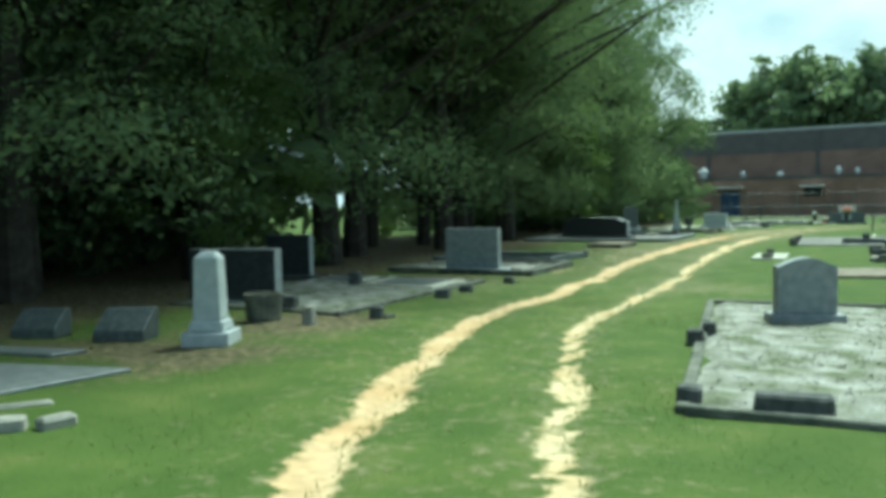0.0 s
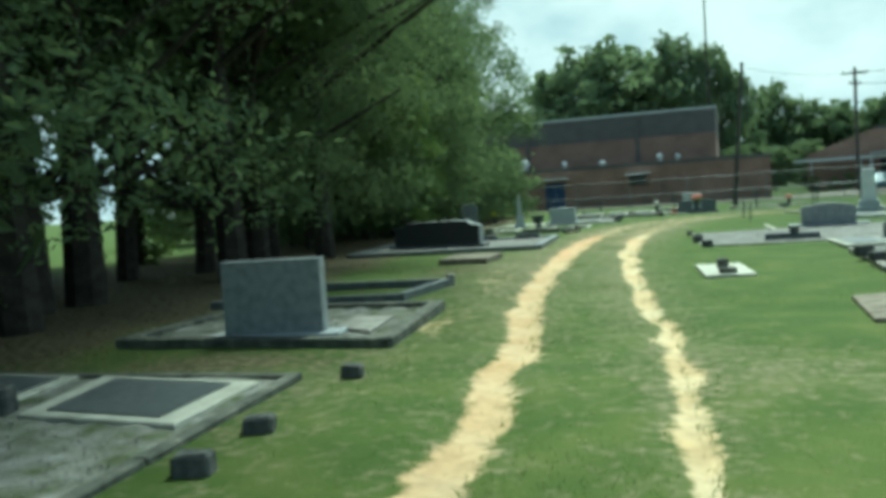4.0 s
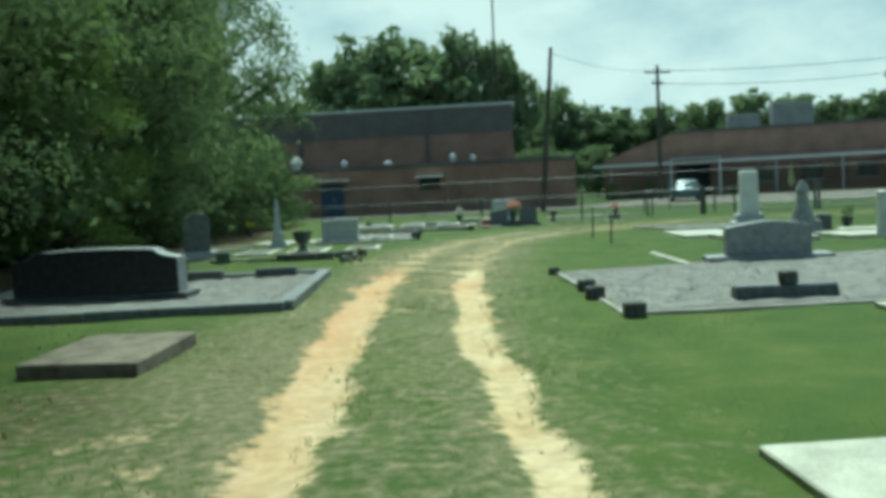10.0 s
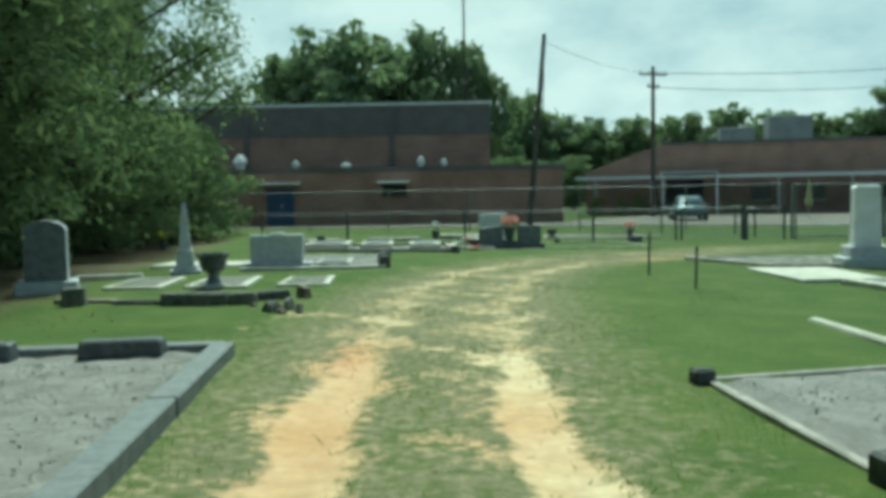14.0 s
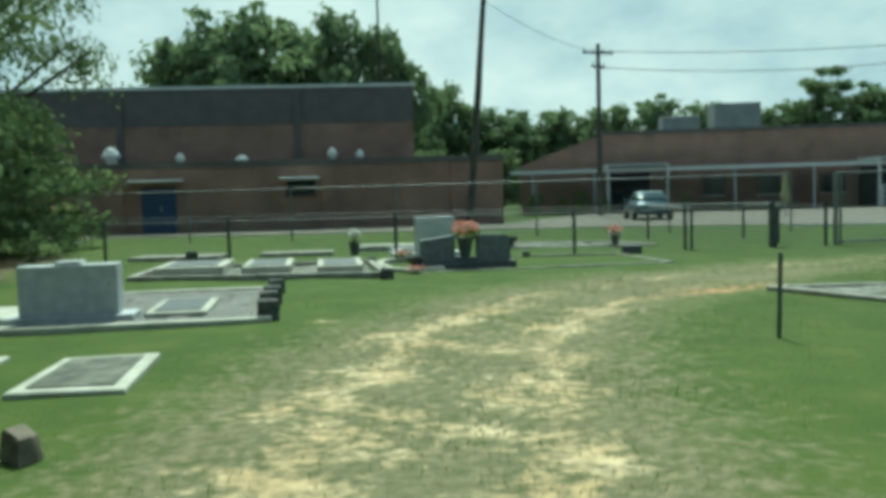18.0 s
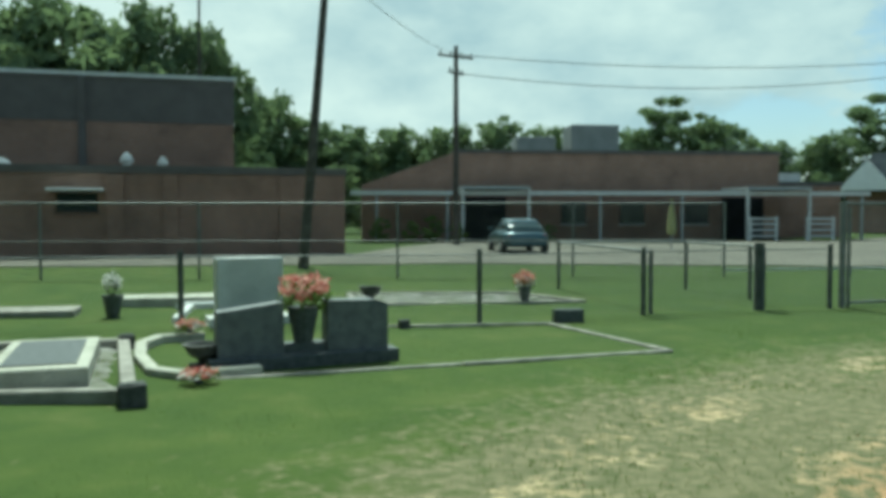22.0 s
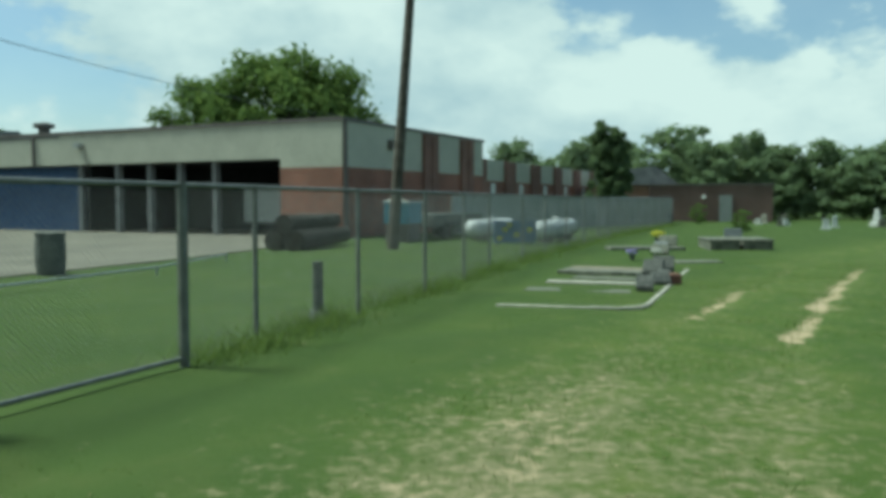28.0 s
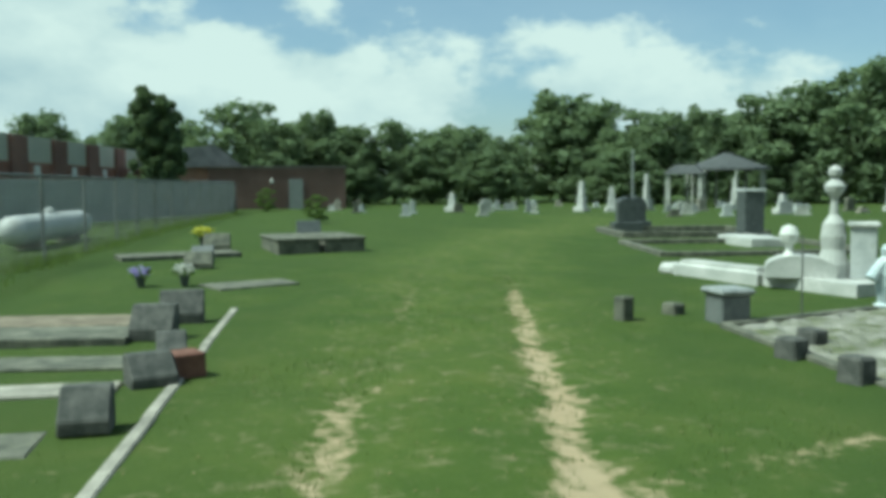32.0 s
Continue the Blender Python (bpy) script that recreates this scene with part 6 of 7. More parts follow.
# beyond the bend, on the inner side
plot([(30.6, 28.45), (35.15, 27.0), (35.35, 24.3), (30.3, 24.2)], 0.11, 0.035, M_MOSSY, M_GRAVEL_OLD, "pale weedy gravel plot with dark mossy kerbs", fill_h=0.045)
for x, y, h in ((33.7, 27.6, 0.2), (32.8, 27.9, 0.24), (33.95, 27.1, 0.2)):
    block(x, y, 5, 0.22, 0.2, h * 0.85, M_BLOCK)
pdl = thing("stone_pedestal", 35.4, 26.75, 0, -10, "square stone pedestal with a pale cap", "pedestal")
part("shaft", box(B(), 0, 0, -0.03, 0.34, 0.34, 0.33, 0, 0.015), M_GRANITE_MID, pdl)
part("cap", box(B(), 0, 0, 0.30, 0.42, 0.42, 0.07, 0, 0.025), M_GRANITE, pdl)
block(36.0, 27.65, 10, 0.17, 0.17, 0.26, M_MOSSY, "short dark stone post in the grass")
block(36.1, 26.9, 10, 0.2, 0.2, 0.13, M_MOSSY, "short dark stone post in the grass")
cl = thing("white_column", 31.4, 28.1, 0, 8, "short broken white marble column with a slanting top", "monument")
part("foot", box(B(), 0, 0, -0.03, 0.36, 0.36, 0.07, 0, 0.01), M_OLD_WHITE, cl)
bm = lathe(B(), [(0.135, 0.04), (0.125, 0.1), (0.118, 0.80), (0.112, 0.84)], seg=18)
for v in bm.verts:
    if v.co.z > 0.82:
        v.co.z += 0.06 - 0.45 * v.co.x
part("shaft", bm, M_OLD_WHITE, cl)
wg = thing("white_grave", 36.9, 23.5, 0, 0, "white marble tomb with a long coping, rounded mound and urn pillar", "monument")
part("terrace", sheet(B(), [(-0.72, 0.42), (-0.75, -0.55), (0.9, -0.7), (0.8, 0.52)], -0.03, 0.17), M_WHITE, wg, "low white terrace")
bm = sheet(B(), [(0.8, 0.62), (0.85, 0.2), (2.6, 0.24), (2.6, 0.66)], -0.03, 0.25)
bmesh.ops.bevel(bm, geom=[e for e in bm.edges if min(v.co.z for v in e.verts) > 0.24], offset=0.08, segments=3, affect="EDGES")
part("coping", bm, M_WHITE, wg, "long rounded white coping")
part("coping_end", box(B(), 2.82, 0.45, -0.03, 0.38, 0.44, 0.2, 0.05, 0.06), M_WHITE, wg)
bm = prism(B(), [(-0.46, 0.17), (0.46, 0.17), (0.46, 0.28)] + [(0.46 * math.cos(math.pi * i / 10), 0.28 + 0.20 * math.sin(math.pi * i / 10)) for i in range(1, 10)] + [(-0.46, 0.28)], -0.3, 0.3)
bmesh.ops.rotate(bm, verts=bm.verts, matrix=Matrix.Rotation(radians(46), 3, "Z"))
bmesh.ops.translate(bm, verts=bm.verts, vec=(0.36, 0.28, 0))
part("mound", bm, M_WHITE, wg, "barrel-shaped white mound")
part("finial", lathe(B(), [(0.10, 0.44), (0.05, 0.52), (0.05, 0.6), (0.11, 0.66), (0.135, 0.76), (0.09, 0.86), (0.02, 0.89)], (0.42, 0.42, 0), 16), M_MARBLE, wg, "white ball finial")
part("drape", lathe(B(), [(0.20, 0.17), (0.21, 0.36), (0.15, 0.56), (0.17, 0.74), (0.14, 0.92), (0.07, 1.02), (0.05, 1.06)], (0.02, 0.02, 0), 16), M_WHITE, wg)
part("die", box(B(), -0.24, -0.25, 0.17, 0.32, 0.32, 0.70, 0.75, 0.015), M_GRANITE_LIGHT, wg, "grey stone pillar")
part("cap", box(B(), -0.24, -0.25, 0.87, 0.40, 0.40, 0.07, 0.75, 0.02), M_WHITE, wg)
single("draped_statue", lathe(B(), [(0.06, 0), (0.045, 0.16), (0.06, 0.22), (0.12, 0.30), (0.145, 0.38), (0.09, 0.44), (0.04, 0.48), (0.09, 0.53), (0.095, 0.60), (0.03, 0.66)], seg=14), M_WHITE, 36.92, 23.52, 1.05, 0, "small white urn-shaped finial on a draped shaft", "statue")
bm = lathe(B(), [(0.10, 0), (0.13, 0.05), (0.08, 0.08), (0.10, 0.2), (0.12, 0.42), (0.10, 0.55), (0.05, 0.62), (0.065, 0.70), (0.02, 0.76)], seg=12)
for s in (-1, 1):
    rod(bm, (0, s * 0.05, 0.56), (0.04, s * 0.19, 0.36), 0.06, 0.075, 10)
single("figurine_statue", bm, mix_mat("pale_blue_glaze", (0.36, 0.44, 0.47), (0.52, 0.57, 0.58), 6, 0.5, 0.05, 40, (0.62, 0.64, 0.63)), 35.3, 24.5, 0.0, 0, "small pale blue and white garden statue", "statue")
single("iron_stake", rod(B(), (0, 0, -0.1), (0.01, 0, 0.9), 0.009), M_POST, 35.2, 25.9, 0, 0, "thin iron hook stake beside the gravel plot", "stake", "iron stakes")
gc = thing("granite_pillar", 45.4, 16.95, 0, -20, "dark granite pillar monument with a pale cap", "monument")
part("base", box(B(), 0, 0, -0.03, 0.9, 0.9, 0.2, 0, 0.02), M_GRANITE, gc)
part("pillar", box(B(), 0, 0, 0.17, 0.54, 0.52, 1.1, 0, 0.015), M_GRANITE_DARK, gc)
part("cap", box(B(), 0, 0, 1.27, 0.60, 0.58, 0.08, 0, 0.02), M_GRANITE_LIGHT, gc)
for x, y, w in ((50.7, 17.0, 0.6), (51.3, 16.2, 0.6)):
    headstone(x, y, -110, w, 1.1, 0.35, M_GRANITE_DARK, "gable", (0.9, 0.6, 0.3), "dark grey pointed headstone")
single("flag_pole", rod(B(), (0, 0, -0.2), (0, 0, 2.65), 0.045, 0.03), M_METAL, 51.75, 16.0, 0, 0, "thin grey pole among the old headstones", "pole")
plot([(42.5, 22.0), (46.0, 20.5), (44.4, 16.4), (41.0, 17.8)], 0.18, 0.10, M_MOSSY, None, "family plot inside low mossy kerbs")
plot([(48.0, 19.0), (51.0, 17.8), (49.5, 14.0), (46.6, 15.2)], 0.18, 0.16, M_MOSSY, None, "family plot inside dark kerbs")
ledger([(43.6, 18.6), (45.4, 18.0), (45.1, 17.2), (43.3, 17.8)], 0.2, M_WHITE, "white grave slab in a kerbed plot")

# far rows of stones
rng = random.Random(11)
for i in range(46):
    u, v = rng.random(), rng.random()
    x, y = 62 + 24 * u - 6 * v, 17 - 26 * v + 4 * u
    w, h = rng.uniform(0.25, 0.6), rng.uniform(0.28, 0.75)
    m = rng.choice((M_OLD_WHITE, M_GRANITE_LIGHT, M_GRANITE, M_CONCRETE, M_MOSSY, M_GRANITE))
    headstone(x, y, rng.uniform(-130, -90), w, h, 0.2, m, rng.choice(("flat", "serp", "round", "gable")), (w + 0.2, 0.35, 0.1), "distant weathered headstone in the old section", "far headstones")
for x, y, h in ((69.6, 6.4, 1.75), (68.4, 5.2, 1.4), (80, -6, 2.3), (74, 12.5, 1.1), (60.5, 0.5, 1.0), (72, -7, 1.9), (60, -6.5, 2.0)):
    o = thing("obelisk", x, y, 0, rng.uniform(0, 90), "distant white marble obelisk among old headstones", "obelisk", "far obelisks")
    part("plinth", box(B(), 0, 0, -0.03, 0.7, 0.7, 0.3, 0, 0.02), M_WHITE, o)
    part("needle", box(B(), 0, 0, 0.27, 0.42, 0.42, h - 0.27, 0, 0, 0.5), M_WHITE, o)

# ---- yard things ----
car = thing("car", 25.3, 59.6, 0.03, 75, "parked blue-green rounded hatchback on the school yard", "car")
car.scale = (1.0, 1.04, 0.9)


def loft(bm, rings):
    """A closed skin through rings of equal count, capped at both ends."""
    vs = [[bm.verts.new(p) for p in r] for r in rings]
    k = len(vs[0])
    for a, b in zip(vs, vs[1:]):
        for i in range(k):
            bm.faces.new((a[i], a[(i + 1) % k], b[(i + 1) % k], b[i]))
    bm.faces.new(vs[0][::-1])
    bm.faces.new(vs[-1])
    return bm


def car_ring(x, half, z0, z1, power):
    """A rounded cross-section of the car at x."""
    out = []
    for i in range(20):
        a = 2 * math.pi * i / 20
        c, n = math.cos(a), math.sin(a)
        out.append((x, half * math.copysign(abs(c) ** power, c), (z0 + z1) / 2 + (z1 - z0) / 2 * math.copysign(abs(n) ** power, n)))
    return out


bm = loft(B(), [car_ring(x, hw, z0, z1, 0.45) for x, hw, z0, z1 in ((-2.02, 0.55, 0.42, 0.74), (-1.96, 0.72, 0.34, 0.86), (-1.7, 0.82, 0.26, 0.95), (-1.0, 0.87, 0.22, 0.99), (0.2, 0.88, 0.22, 0.97), (1.0, 0.86, 0.22, 0.92), (1.6, 0.81, 0.26, 0.82), (1.98, 0.70, 0.33, 0.70), (2.06, 0.5, 0.40, 0.60))])
body = part("body", bm, M_CAR, car)
body.data.shade_smooth()
bm = loft(B(), [car_ring(x, hw, 0.80, z1, 0.55) for x, hw, z1 in ((-1.78, 0.60, 0.95), (-1.45, 0.68, 1.22), (-0.9, 0.68, 1.40), (-0.2, 0.68, 1.44), (0.35, 0.67, 1.38), (0.8, 0.68, 1.16), (1.2, 0.70, 0.92))])
cab = part("cabin", bm, M_CAR_GLASS, car, "dark tinted glass house")
cab.data.shade_smooth()
bm = loft(B(), [car_ring(x, hw, z1 - 0.09, z1, 0.6) for x, hw, z1 in ((-1.25, 0.56, 1.335), (-0.85, 0.61, 1.425), (-0.2, 0.62, 1.465), (0.3, 0.60, 1.415))])
part("roof", bm, M_CAR, car).data.shade_smooth()
for x in (-1.28, 1.30):
    for sd in (-1, 1):
        w = part("wheel", rod(B(), (x, sd * 0.68, 0.30), (x, sd * 0.875, 0.30), 0.30, seg=18), M_TYRE, car)
        part("rim", rod(B(), (x, sd * 0.86, 0.30), (x, sd * 0.885, 0.30), 0.18, seg=14), M_METAL, w)
for sd in (-0.56, 0.56):
    part("headlight", box(B(), 1.95, sd, 0.56, 0.14, 0.26, 0.12, 0, 0.03), M_TANK, car)
    part("tail_light", box(B(), -1.93, sd * 1.1, 0.70, 0.08, 0.2, 0.14, 0, 0.02), M_TAIL, car, "dull red tail light")
    part("side_mirror", box(B(), 0.72, sd * 1.62, 0.95, 0.10, 0.16, 0.12, 0, 0.03), M_CAR, car)
part("rear_bumper", box(B(), -2.0, 0, 0.34, 0.12, 1.3, 0.16, 0, 0.04), M_CAR, car)
bn = thing("waste_bin", 36.2, 45.2, 0, 10, "dark barrel bin on the yard edge", "bin")
part("barrel", lathe(B(), [(0.28, 0), (0.31, 0.3), (0.31, 0.6), (0.29, 0.88)]), M_POST, bn)
part("rim", lathe(B(), [(0.31, 0.86), (0.32, 0.9), (0.29, 0.92)]), M_POST, bn)
for i, (dx, z, r) in enumerate(((0, 0.34, 0.34), (0.7, 0.32, 0.32), (0.35, 0.86, 0.30))):
    single("log", rod(B(), (-2.1, 0, z), (2.7, 0, z + 0.03), r, r * 0.85, 12), M_BARK, 47.1 + dx * 0.3, 41.9 + dx, 0, -8, "thick brown log lying in the yard", "log", "logs in the yard")
bl = thing("blue_box", 52.0, 39.6, 0, -10, "pale blue utility box behind the fence", "utility box")
part("base", box(B(), 0, 0, -0.03, 1.7, 0.95, 0.75, 0, 0.03), M_DARK_PANEL, bl)
part("casing", box(B(), 0, 0, 0.72, 1.8, 1.0, 0.78, 0, 0.03), mix_mat("pale_blue", (0.08, 0.20, 0.28), (0.12, 0.26, 0.34), 3, 0.5, 0.03, 30), bl)
part("lid", box(B(), 0, 0, 1.5, 1.9, 1.1, 0.1, 0, 0.02), M_METAL, bl)
bb = thing("painted_board", 48.3, 35.25, 0, -80, "blue painted board with yellow dots behind the fence", "board")
part("board", box(B(), 0, 0, 0.12, 1.5, 0.05, 0.78, 0, 0.01), mix_mat("faded_blue_board", (0.10, 0.15, 0.22), (0.14, 0.19, 0.26), 4, 0.7, 0.05, 40), bb)
for s in (-0.6, 0.6):
    part("leg", box(B(), s, 0.05, -0.05, 0.06, 0.05, 0.9), M_POST, bb)
for x, z in ((-0.55, 0.3), (-0.2, 0.75), (0.05, 0.42), (0.5, 0.6), (-0.35, 0.6)):
    part("dot", rod(B(), (x, -0.035, z), (x, -0.025, z), 0.09, seg=12), M_PETAL_YELLOW, bb)
dt = thing("dark_trailer", 55.6, 38.4, 0, -24, "low dark flatbed trailer behind the fence", "trailer")
part("bed", box(B(), 0, 0, 0.5, 4.6, 1.8, 0.55, 0, 0.03), M_POST, dt)
for x in (-1.2, 1.2):
    for s in (-0.85, 0.85):
        part("wheel", rod(B(), (x, s - 0.1, 0.36), (x, s + 0.1, 0.36), 0.36, seg=14), M_TYRE, dt)
for x, y, L in ((53.0, 33.6, 5.0), (54.7, 36.2, 4.6)):
    tk = thing("gas_tank", x, y, 0, -17, "white horizontal gas tank behind the fence", "tank", "white gas tanks")
    bm = rod(B(), (-L / 2, 0, 0.48), (L / 2, 0, 0.48), 0.36, seg=20)
    for s in (-1, 1):
        ball(bm, (s * L / 2, 0, 0.48), 0.36, 3)
    part("shell", bm, M_TANK, tk)
    for s in (-0.3, 0.3):
        part("saddle", box(B(), s * L, 0, -0.03, 0.2, 0.6, 0.24), M_CONCRETE, tk)
    part("dome", lathe(B(), [(0.14, 0.8), (0.14, 0.93), (0.05, 0.97)]), M_TANK, tk)
tc = thing("tractor", -1.0, 57.6, 0.03, 8, "small yellow and orange tractor parked beside the gym", "tractor")
M_YELLOW = mix_mat("faded_machine_yellow", (0.42, 0.26, 0.06), (0.52, 0.36, 0.10), 4, 0.5, 0.03, 40)
part("hood", box(B(), 0.55, 0, 0.85, 1.3, 0.7, 0.5, 0, 0.06, 0.86), M_YELLOW, tc)
part("chassis", box(B(), 0.1, 0, 0.4, 2.3, 0.6, 0.45, 0, 0.04), M_POST, tc)
part("seat", box(B(), -0.6, 0, 0.85, 0.5, 0.55, 0.4, 0, 0.06), M_TYRE, tc)
part("canopy", box(B(), -0.55, 0, 1.5, 1.2, 1.1, 0.08, 0, 0.03), M_YELLOW, tc, "orange-yellow canopy")
for x in (-1.0, -0.1):
    for sd in (-0.5, 0.5):
        part("canopy_post", box(B(), x, sd, 0.8, 0.05, 0.05, 0.7), M_POST, tc)
for x, r in ((-0.75, 0.55), (0.95, 0.34)):
    for sd in (-0.55, 0.55):
        part("wheel", rod(B(), (x, sd - 0.13, r), (x, sd + 0.13, r), r, seg=18), M_TYRE, tc)
fence_run([(0.36, 54.15), (1.2, 53.85)], 1.95, "tall pipe gate panel in the road fence", 0.035, post_mat=M_METAL, bottom=True)
st = thing("stump_post", 29.75, 37.95, 0, 0, "short weathered fence stump with grass at its foot", "post")
part("post", rod(B(), (0, 0, -0.1), (0, 0, 0.78), 0.075, 0.07), M_POST, st)
part("collar", rod(B(), (0, 0, 0), (0, 0, 0.14), 0.2, 0.1), M_POST, st)
yl = thing("patio_umbrella", 31.2, 57.5, 0, 0, "folded faded yellow umbrella on a stand", "umbrella")
part("pole", rod(B(), (0, 0, 0), (0, 0, 2.1), 0.03), M_METAL, yl)
part("canopy", lathe(B(), [(0.15, 0.7), (0.19, 0.9), (0.14, 1.4), (0.03, 2.15)], seg=10), mix_mat("pale_yellow_cloth", (0.26, 0.27, 0.11), (0.33, 0.33, 0.16), 5, 0.9, 0.1, 40), yl)

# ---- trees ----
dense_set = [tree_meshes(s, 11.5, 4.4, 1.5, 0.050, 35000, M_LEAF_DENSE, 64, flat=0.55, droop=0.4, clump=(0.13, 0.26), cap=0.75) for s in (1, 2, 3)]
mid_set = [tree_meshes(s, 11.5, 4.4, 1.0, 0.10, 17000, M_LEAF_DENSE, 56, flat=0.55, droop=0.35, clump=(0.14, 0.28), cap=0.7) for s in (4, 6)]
shrub_set = [tree_meshes(s, 9.0, 3.4, 0.4, 0.34, 1600, M_LEAF_LIGHT, 14) for s in (17, 18)]
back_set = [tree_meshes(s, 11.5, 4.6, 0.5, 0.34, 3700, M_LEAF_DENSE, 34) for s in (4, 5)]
young_set = tree_meshes(8, 9.0, 3.4, 0.8, 0.068, 14000, M_LEAF_LIGHT, 22)
round_set = tree_meshes(9, 9.0, 3.4, 0.6, 0.20, 9000, M_LEAF_LIGHT, 34)
far_set = [tree_meshes(s, 13.0, 5.0, 1.2, 0.45, 3300, M_LEAF_FAR, 40, clump=(0.14, 0.30), cap=0.4) for s in (11, 12, 13)]
pine_set = [tree_meshes(15, 13.0, 3.6, 6.8, 0.26, 3000, M_LEAF_FAR, 15, flat=0.55, clump=(0.15, 0.26))]
cedar_set = [tree_meshes(21, 7.0, 1.5, 0.2, 0.20, 14000, M_LEAF_DENSE, 34, True)]


def in_gap(x, y, r):
    """Whether a place lies near the open line of sight through the belt."""
    d = Vector((-14.0, 24.9)).normalized()
    p = Vector((x, y - 8.7))
    return abs(p.x * d.y - p.y * d.x) < r


rng = random.Random(3)
y = -16.0
while y < 45:
    big = y < 15
    tx = (-2.0 if big else -2.9) + rng.uniform(-0.9, 0.9)
    if in_gap(tx, y, 1.8):
        y += 2.4
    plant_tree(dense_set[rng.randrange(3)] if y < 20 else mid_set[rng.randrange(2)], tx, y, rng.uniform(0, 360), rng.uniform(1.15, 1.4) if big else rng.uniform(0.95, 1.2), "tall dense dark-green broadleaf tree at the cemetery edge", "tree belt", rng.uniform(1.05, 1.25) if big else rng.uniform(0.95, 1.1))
    y += rng.uniform(3.8, 5.4)
for x, y, s, w in ((-1.6, 49.0, 1.35, 0.66), (-2.6, 41.5, 1.38, 0.8), (-2.4, 33.5, 1.42, 0.85), (-2.6, 24.0, 1.4, 0.85)):
    plant_tree(mid_set[rng.randrange(2)], x, y, rng.uniform(0, 360), s, "tall dark-green tree rising over the belt", "tree belt", w)
# high crowns, mostly out of view, added to shade the graves beside the lane
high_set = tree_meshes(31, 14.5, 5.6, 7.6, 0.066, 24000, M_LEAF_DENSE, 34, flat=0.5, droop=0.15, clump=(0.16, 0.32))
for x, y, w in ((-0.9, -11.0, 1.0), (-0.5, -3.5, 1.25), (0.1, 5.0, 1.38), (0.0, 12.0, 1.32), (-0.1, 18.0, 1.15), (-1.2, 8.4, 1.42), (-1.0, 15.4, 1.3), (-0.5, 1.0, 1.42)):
    plant_tree(high_set, x, y, rng.uniform(0, 360), rng.uniform(0.98, 1.08), "tall tree whose mostly unseen boughs shade the graves", "tree belt", w)
for x, y, s in ((0.4, 45.5, 0.40), (-0.6, 41.0, 0.36), (-0.9, 36.5, 0.34), (0.2, 50.5, 0.42), (-1.2, 31.0, 0.34)):
    plant_tree(back_set[0], x, y, 90 * s * x, s, "low dark shrub at the edge of the tree belt", "tree belt", 1.2)
for x, y, s in ((-6.5, 19.2, 0.08), (-9.5, 25.0, 0.10), (-8.6, 22.0, 0.07), (-15.0, 33.5, 0.3), (-13.0, 34.5, 0.2), (-20.0, 43.0, 0.4), (-17.5, 45.0, 0.36), (-25.0, 50.0, 0.5)):
    plant_tree(shrub_set[0], x, y, 200 * s, s, "low leafy shrub beyond the tree belt", "shrubs beyond the trees", 1.3)
y = -17.0
while y < 46:
    sx = -5.2 + rng.uniform(-0.7, 0.7)
    while in_gap(sx, y, 4.6):
        y += 0.4
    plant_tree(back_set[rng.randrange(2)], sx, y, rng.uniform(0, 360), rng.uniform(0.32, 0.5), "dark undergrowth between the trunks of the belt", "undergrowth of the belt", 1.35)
    y += rng.uniform(2.2, 3.0)
gap_set = tree_meshes(33, 12.5, 4.8, 5.0, 0.26, 6500, M_LEAF_DENSE, 36, flat=0.6)
for x, y, size in ((-3.6, 13.4, 1.0), (-7.2, 19.6, 0.95)):
    plant_tree(gap_set, x, y, 77 * x, size, "tall high-crowned tree over the open gap in the belt", "tree belt", 1.2)
for y0, sx in ((-18.0, -8.5), (-15.0, -14.0)):
    y = y0
    while y < 48:
        while in_gap(sx, y, 9.0):
            y += 0.5
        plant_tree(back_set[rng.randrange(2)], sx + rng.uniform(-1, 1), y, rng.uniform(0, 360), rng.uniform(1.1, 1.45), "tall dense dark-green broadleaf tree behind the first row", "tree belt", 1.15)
        y += rng.uniform(4.5, 6)
for x, y, s in ((1.2, -9.8, 0.75), (0.4, 1.0, 0.6), (0.6, 24.5, 0.7)):
    plant_tree(young_set, x, y, x * 100, s, "young lighter-green tree in front of the belt", "tree belt")
for x, y, h, w in ((-9.5, 112, 12.5, 1.1), (-17, 112, 12, 1.2), (-1.0, 113, 17.5, 0.9), (3.9, 113.5, 21, 0.85), (10.3, 114, 20, 0.9), (15.0, 113.5, 20, 0.55), (19.2, 113, 18.3, 0.5), (22.3, 112.6, 15.8, 0.5), (7, 116, 17, 1.1), (14, 117, 15, 1.1)):
    plant_tree(far_set[rng.randrange(3)], x, y, rng.uniform(0, 360), h * 1.08 / 13, "large green tree behind the gym", "far trees", w)
for x, y, h, w in ((29.2, 129, 16, 0.6), (25.8, 127, 12, 0.9), (33, 128, 13.2, 0.9), (37.2, 127, 12.6, 0.9), (43, 125.4, 12.2, 1.0), (48.5, 123, 12.0, 1.1), (54.2, 120.7, 13.4, 0.95), (59, 118.6, 12, 1.0), (64, 115, 11.5, 1.1), (67.5, 113, 11.5, 1.0), (75.5, 106.8, 12.9, 0.9), (79.5, 103.8, 10, 1.0), (83, 99, 10.5, 1.0), (89, 94.5, 9.5, 1.0), (97, 86, 9.0, 1.1)):
    plant_tree(far_set[rng.randrange(3)], x, y, rng.uniform(0, 360), h / 13, "distant dark-green tree behind the school", "far trees", w * rng.uniform(0.9, 1.1))
